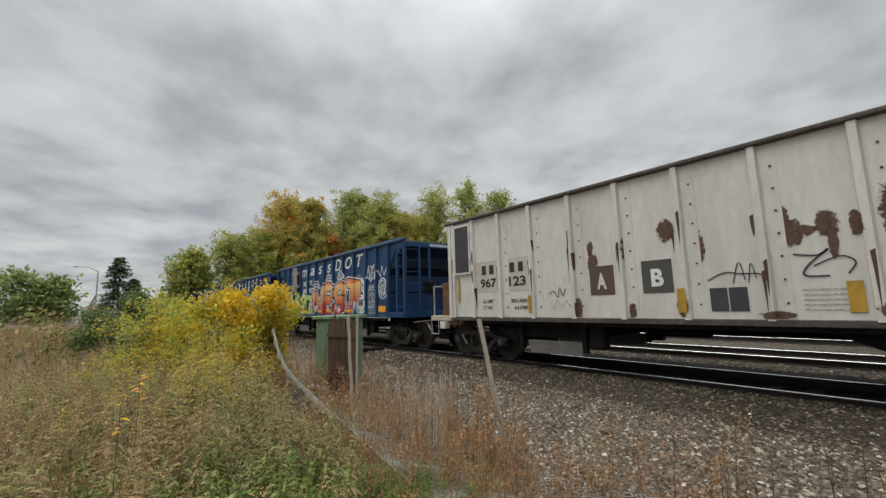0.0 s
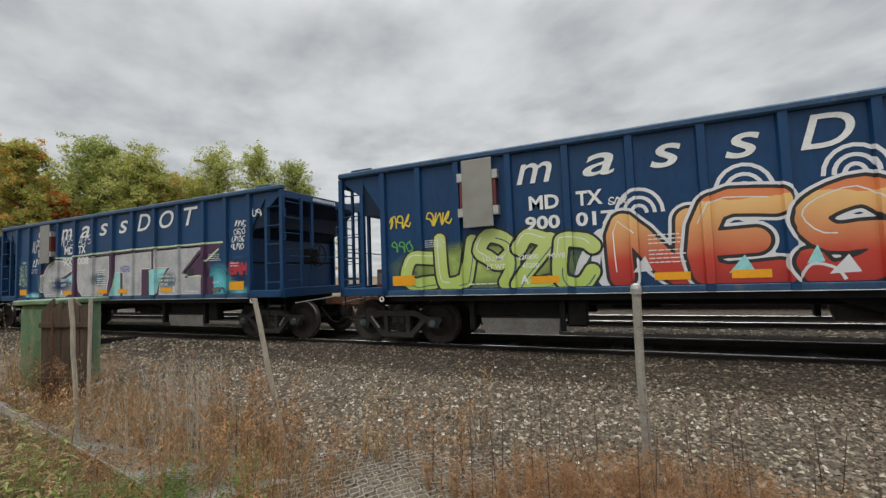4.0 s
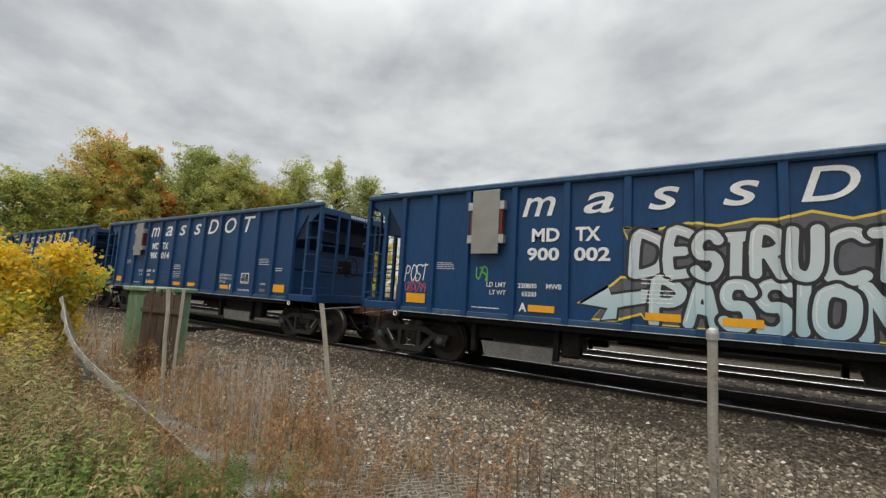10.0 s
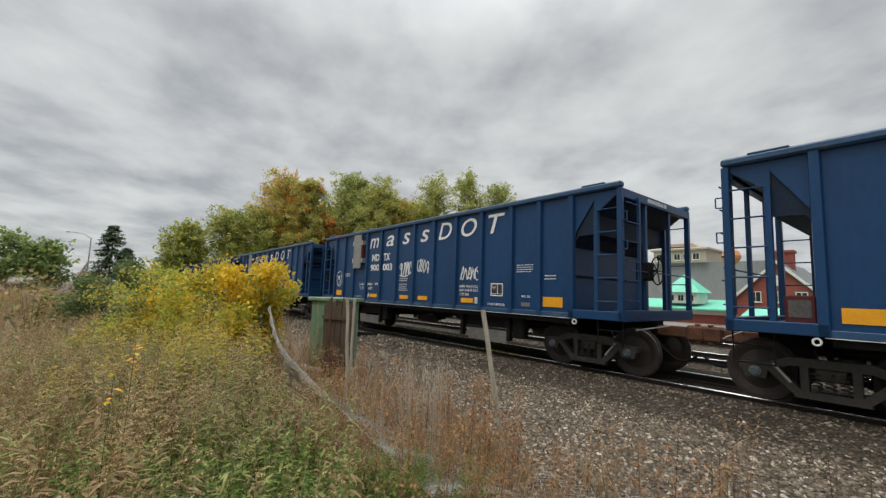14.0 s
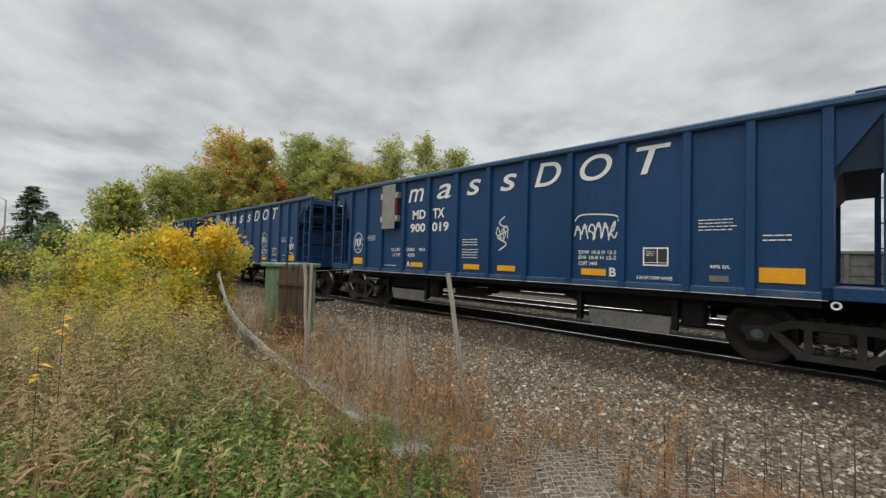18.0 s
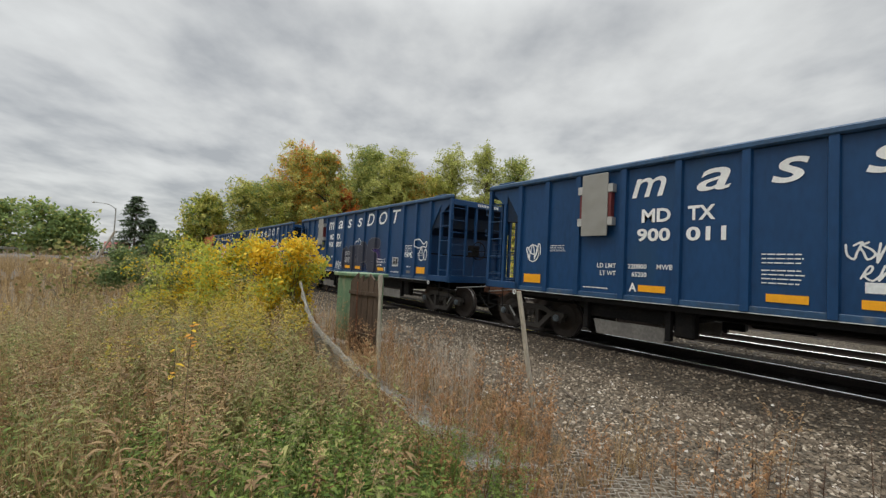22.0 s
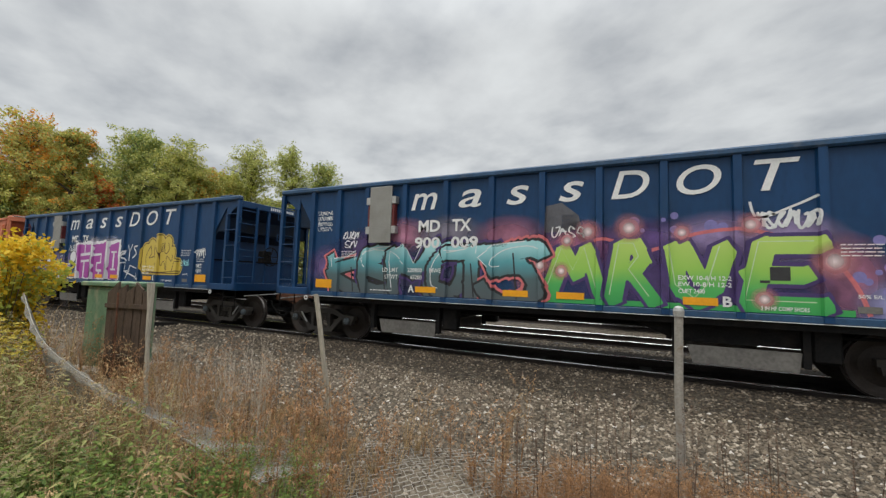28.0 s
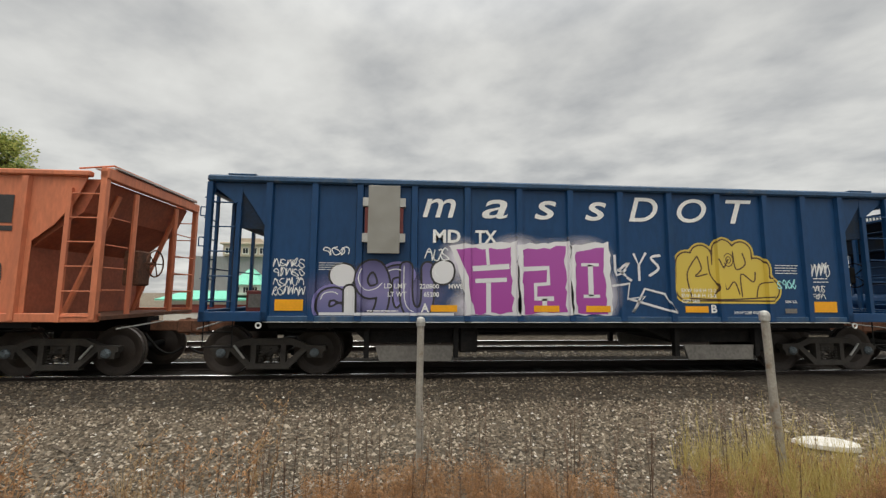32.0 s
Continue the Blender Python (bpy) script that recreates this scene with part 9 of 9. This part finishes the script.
tree(-5.6, 52, 2.6, 1.6, [DGREEN, MGREEN], (0.7, 0.3), "dark green tree beside the brick house", 440, 1600, 0.16, 0.1, -4.4)
tree(-3.2, 56, 2.2, 1.8, [DGREEN, OLV], (0.7, 0.3), "dark green bush beside the pavilion", 441, 1500, 0.16, 0.1, -4.4)
tree(-22.5, 25.5, 6.2, 2.0, [YEL, YGREEN, OLV], (0.35, 0.45, 0.2), "yellow-green tree across the tracks", 450, 6000, 0.12, 0.06, -0.3)
tree(-34, 84, 6, 3.5, [MGREEN, DGREEN], (0.6, 0.4), "green tree near the hall", 442, 2000, 0.26, 0.1, -4.4)
# ---- road at the far left ----
def road():
    vs = [(-24, -9.5, 0), (-60, -12.0, 0), (-110, -7.0, 0), (-110, 0.5, 0), (-60, -3.2, 0), (-24, -4.0, 0)]
    V = [(x, y, hill(x, y) + 0.12) for x, y, _ in vs]
    ob = part("road", (V, [], [(0, 5, 4, 1), (1, 4, 3, 2)]), ASPHALT)
    tagged(ob, "pale grey asphalt road across the verge", "road", kind="structure")
    ln = []
    bm = bmesh.new()
    for (x0, y0), (x1, y1) in (((-24, -9.3), (-60, -11.8)), ((-60, -11.8), (-108, -6.9))):
        n = 14
        for i in range(n):
            a, b = i / n, (i + 1) / n
            p = Vector((x0 + (x1 - x0) * a, y0 + (y1 - y0) * a, 1.05))
            q = Vector((x0 + (x1 - x0) * b, y0 + (y1 - y0) * b, 1.05))
            ln.append((p, q))
    g = thing("guard_rail", "grey steel guard rail along the road", "guard rail")
    for p, q in ln:
        bm = bmesh.new()
        for dz, dr in ((0.0, 0.06), (0.14, 0.06)):
            rod(bm, p + Vector((0, 0, dz)), q + Vector((0, 0, dz)), dr, 6)
        part("beam", bm, GALV, g)
        part("guard_post", B(p.x - 0.06, p.x + 0.06, p.y - 0.16, p.y - 0.06, 0.0, 1.2), WOODPOST, g)


road()


def lamp_post(x, y, h, arm, label):
    ob = thing("street_lamp", label, "street lamp", pose(x, y, 0.2))
    part("pole", R((0, 0, -0.4), (0, 0, h), 0.11, 8, 0.06), GALV, ob)
    bm = bmesh.new()
    pts = curve_pts([(0, h - 0.1, 0), (arm * 0.4, h + 0.45, 0), (arm, h + 0.55, 0)], 5)
    P = [Vector((0, p[0], p[1])) for p in pts]
    for a, b in zip(P, P[1:]):
        rod(bm, a, b, 0.045, 6)
    part("arm", bm, GALV, ob)
    c = P[-1]
    part("lamp_head", B(-0.13, 0.13, c.y - 0.35 if arm < 0 else c.y, c.y if arm < 0 else c.y + 0.35, c.z - 0.09, c.z + 0.06, bev=0.03), GALV, ob)


lamp_post(-72, -2.1, 7.0, -2.2, "tall steel street lamp with a curved arm")
lamp_post(-60, -13, 4.4, -1.6, "street lamp beside the road")
pl = thing("utility_pole", "leaning brown timber utility pole with braces", "utility pole", pose(-58, -3.2, 0.2))
part("shaft", R((0, 0, -0.3), (0.8, 1.6, 3.4), 0.14, 8, 0.1), WOODPOST, pl)
part("brace", R((0, 2.6, -0.3), (0.6, 1.2, 2.4), 0.08, 8), WOODPOST, pl)
sh = thing("shed", "low red-roofed shed beyond the road", "building", pose(-100, -2.2, 0) @ Matrix.Scale(0.6, 4))
part("wall", B(-3, 3, -3, 3, -0.5, 3.0), TRIM, sh)
part("roof", prism([(-3.4, 3.0), (3.4, 3.0), (0, 5.0)], -3.3, 3.3), REDFLAT, sh, "faded red roof")


def car(name, paint_m, label):
    c = thing(name, label, "car", pose(-86, -5, 0.15))
    body = [(-2.2, 0.35), (2.2, 0.35), (2.25, 0.8), (1.3, 0.95), (0.7, 1.45), (-1.2, 1.48), (-1.9, 1.0), (-2.25, 0.9)]
    bm = prism(body, -0.85, 0.85)
    bmesh.ops.bevel(bm, geom=list(bm.edges), offset=0.05, segments=1, affect="EDGES")
    part("body", bm, paint_m, c)
    for s in (-1, 1):
        part("side_window", prism([(-1.65, 1.0), (1.1, 1.0), (0.6, 1.38), (-1.15, 1.4)], s * 0.87, s * 0.845), GLASSM, c)
        for x in (-1.4, 1.4):
            w = part("wheel", R((x, s * 0.9, 0.32), (x, s * 0.68, 0.32), 0.32, 16), BLACKM, c)
            part("rim", R((x, s * 0.91, 0.32), (x, s * 0.9, 0.32), 0.19, 12), GALV, w)
    for y in (-0.6, 0.6):
        part("headlight", B(2.2, 2.27, y - 0.15, y + 0.15, 0.6, 0.74), WHITE, c)
        part("tail_light", B(-2.28, -2.22, y - 0.14, y + 0.14, 0.65, 0.8), MAROON, c)
    return c


CAR_RED = car("car", surface("red_car_paint", (0.35, 0.03, 0.025), 0.25, 0, 0.05, 2, 10, 0), "red car driving on the road")
CAR_DARK = car("car", surface("dark_car_paint", (0.03, 0.032, 0.036), 0.25, 0, 0.05, 2, 10, 0), "dark grey car driving on the road")


# ---- what moves ----
def train_x(t):
    return -24.5349 + 4.78832 * t + 0.0038047 * t * t


def motions():
    walk(CAR_RED, [(0, pose(-110, -3.5, 0.15, 0, 0, -3)), (16, pose(-100, -4.2, 0.15, 0, 0, -4)), (18, pose(-92, -5.0, 0.15, 0, 0, -6)), (19, pose(-80, -6.0, 0.15, 0, 0, -6)), (20, pose(-62, -7.8, 0.15, 0, 0, -5)), (21, pose(-46, -8.6, 0.15, 0, 0, -2)), (22, pose(-35, -8.8, 0.15, 0, 0, 0)), (24, pose(-27, -8.9, 0.15, 0, 0, 0)), (32, pose(-26, -8.9, 0.15, 0, 0, 0))])
    walk(CAR_DARK, [(0, pose(-28, -6, 0.15, 0, 0, 176)), (10, pose(-44, -6.4, 0.15, 0, 0, 176)), (23, pose(-88, -2.6, 0.15, 0, 0, 172)), (32, pose(-125, 1, 0.15, 0, 0, 172))])
    for k, w in TRAIN:
        walk(w, [(t, pose(train_x(t) - k * PITCH, YC, 0)) for t in range(0, 33)])
        for ws in [c for c in w.children if c.name.startswith("wheelset")]:
            x = ws.location.x
            rows = []
            for i in range(321):
                t = i / 10
                a = math.degrees((train_x(t) - train_x(0)) / WHEEL_R)
                rows.append((t, pose(x, 0, WHEEL_R, 0, a, 0)))
            walk(ws, rows)


TRAIN = [(k, w) for k, w in enumerate(BLUE)] + EXTRA
motions()
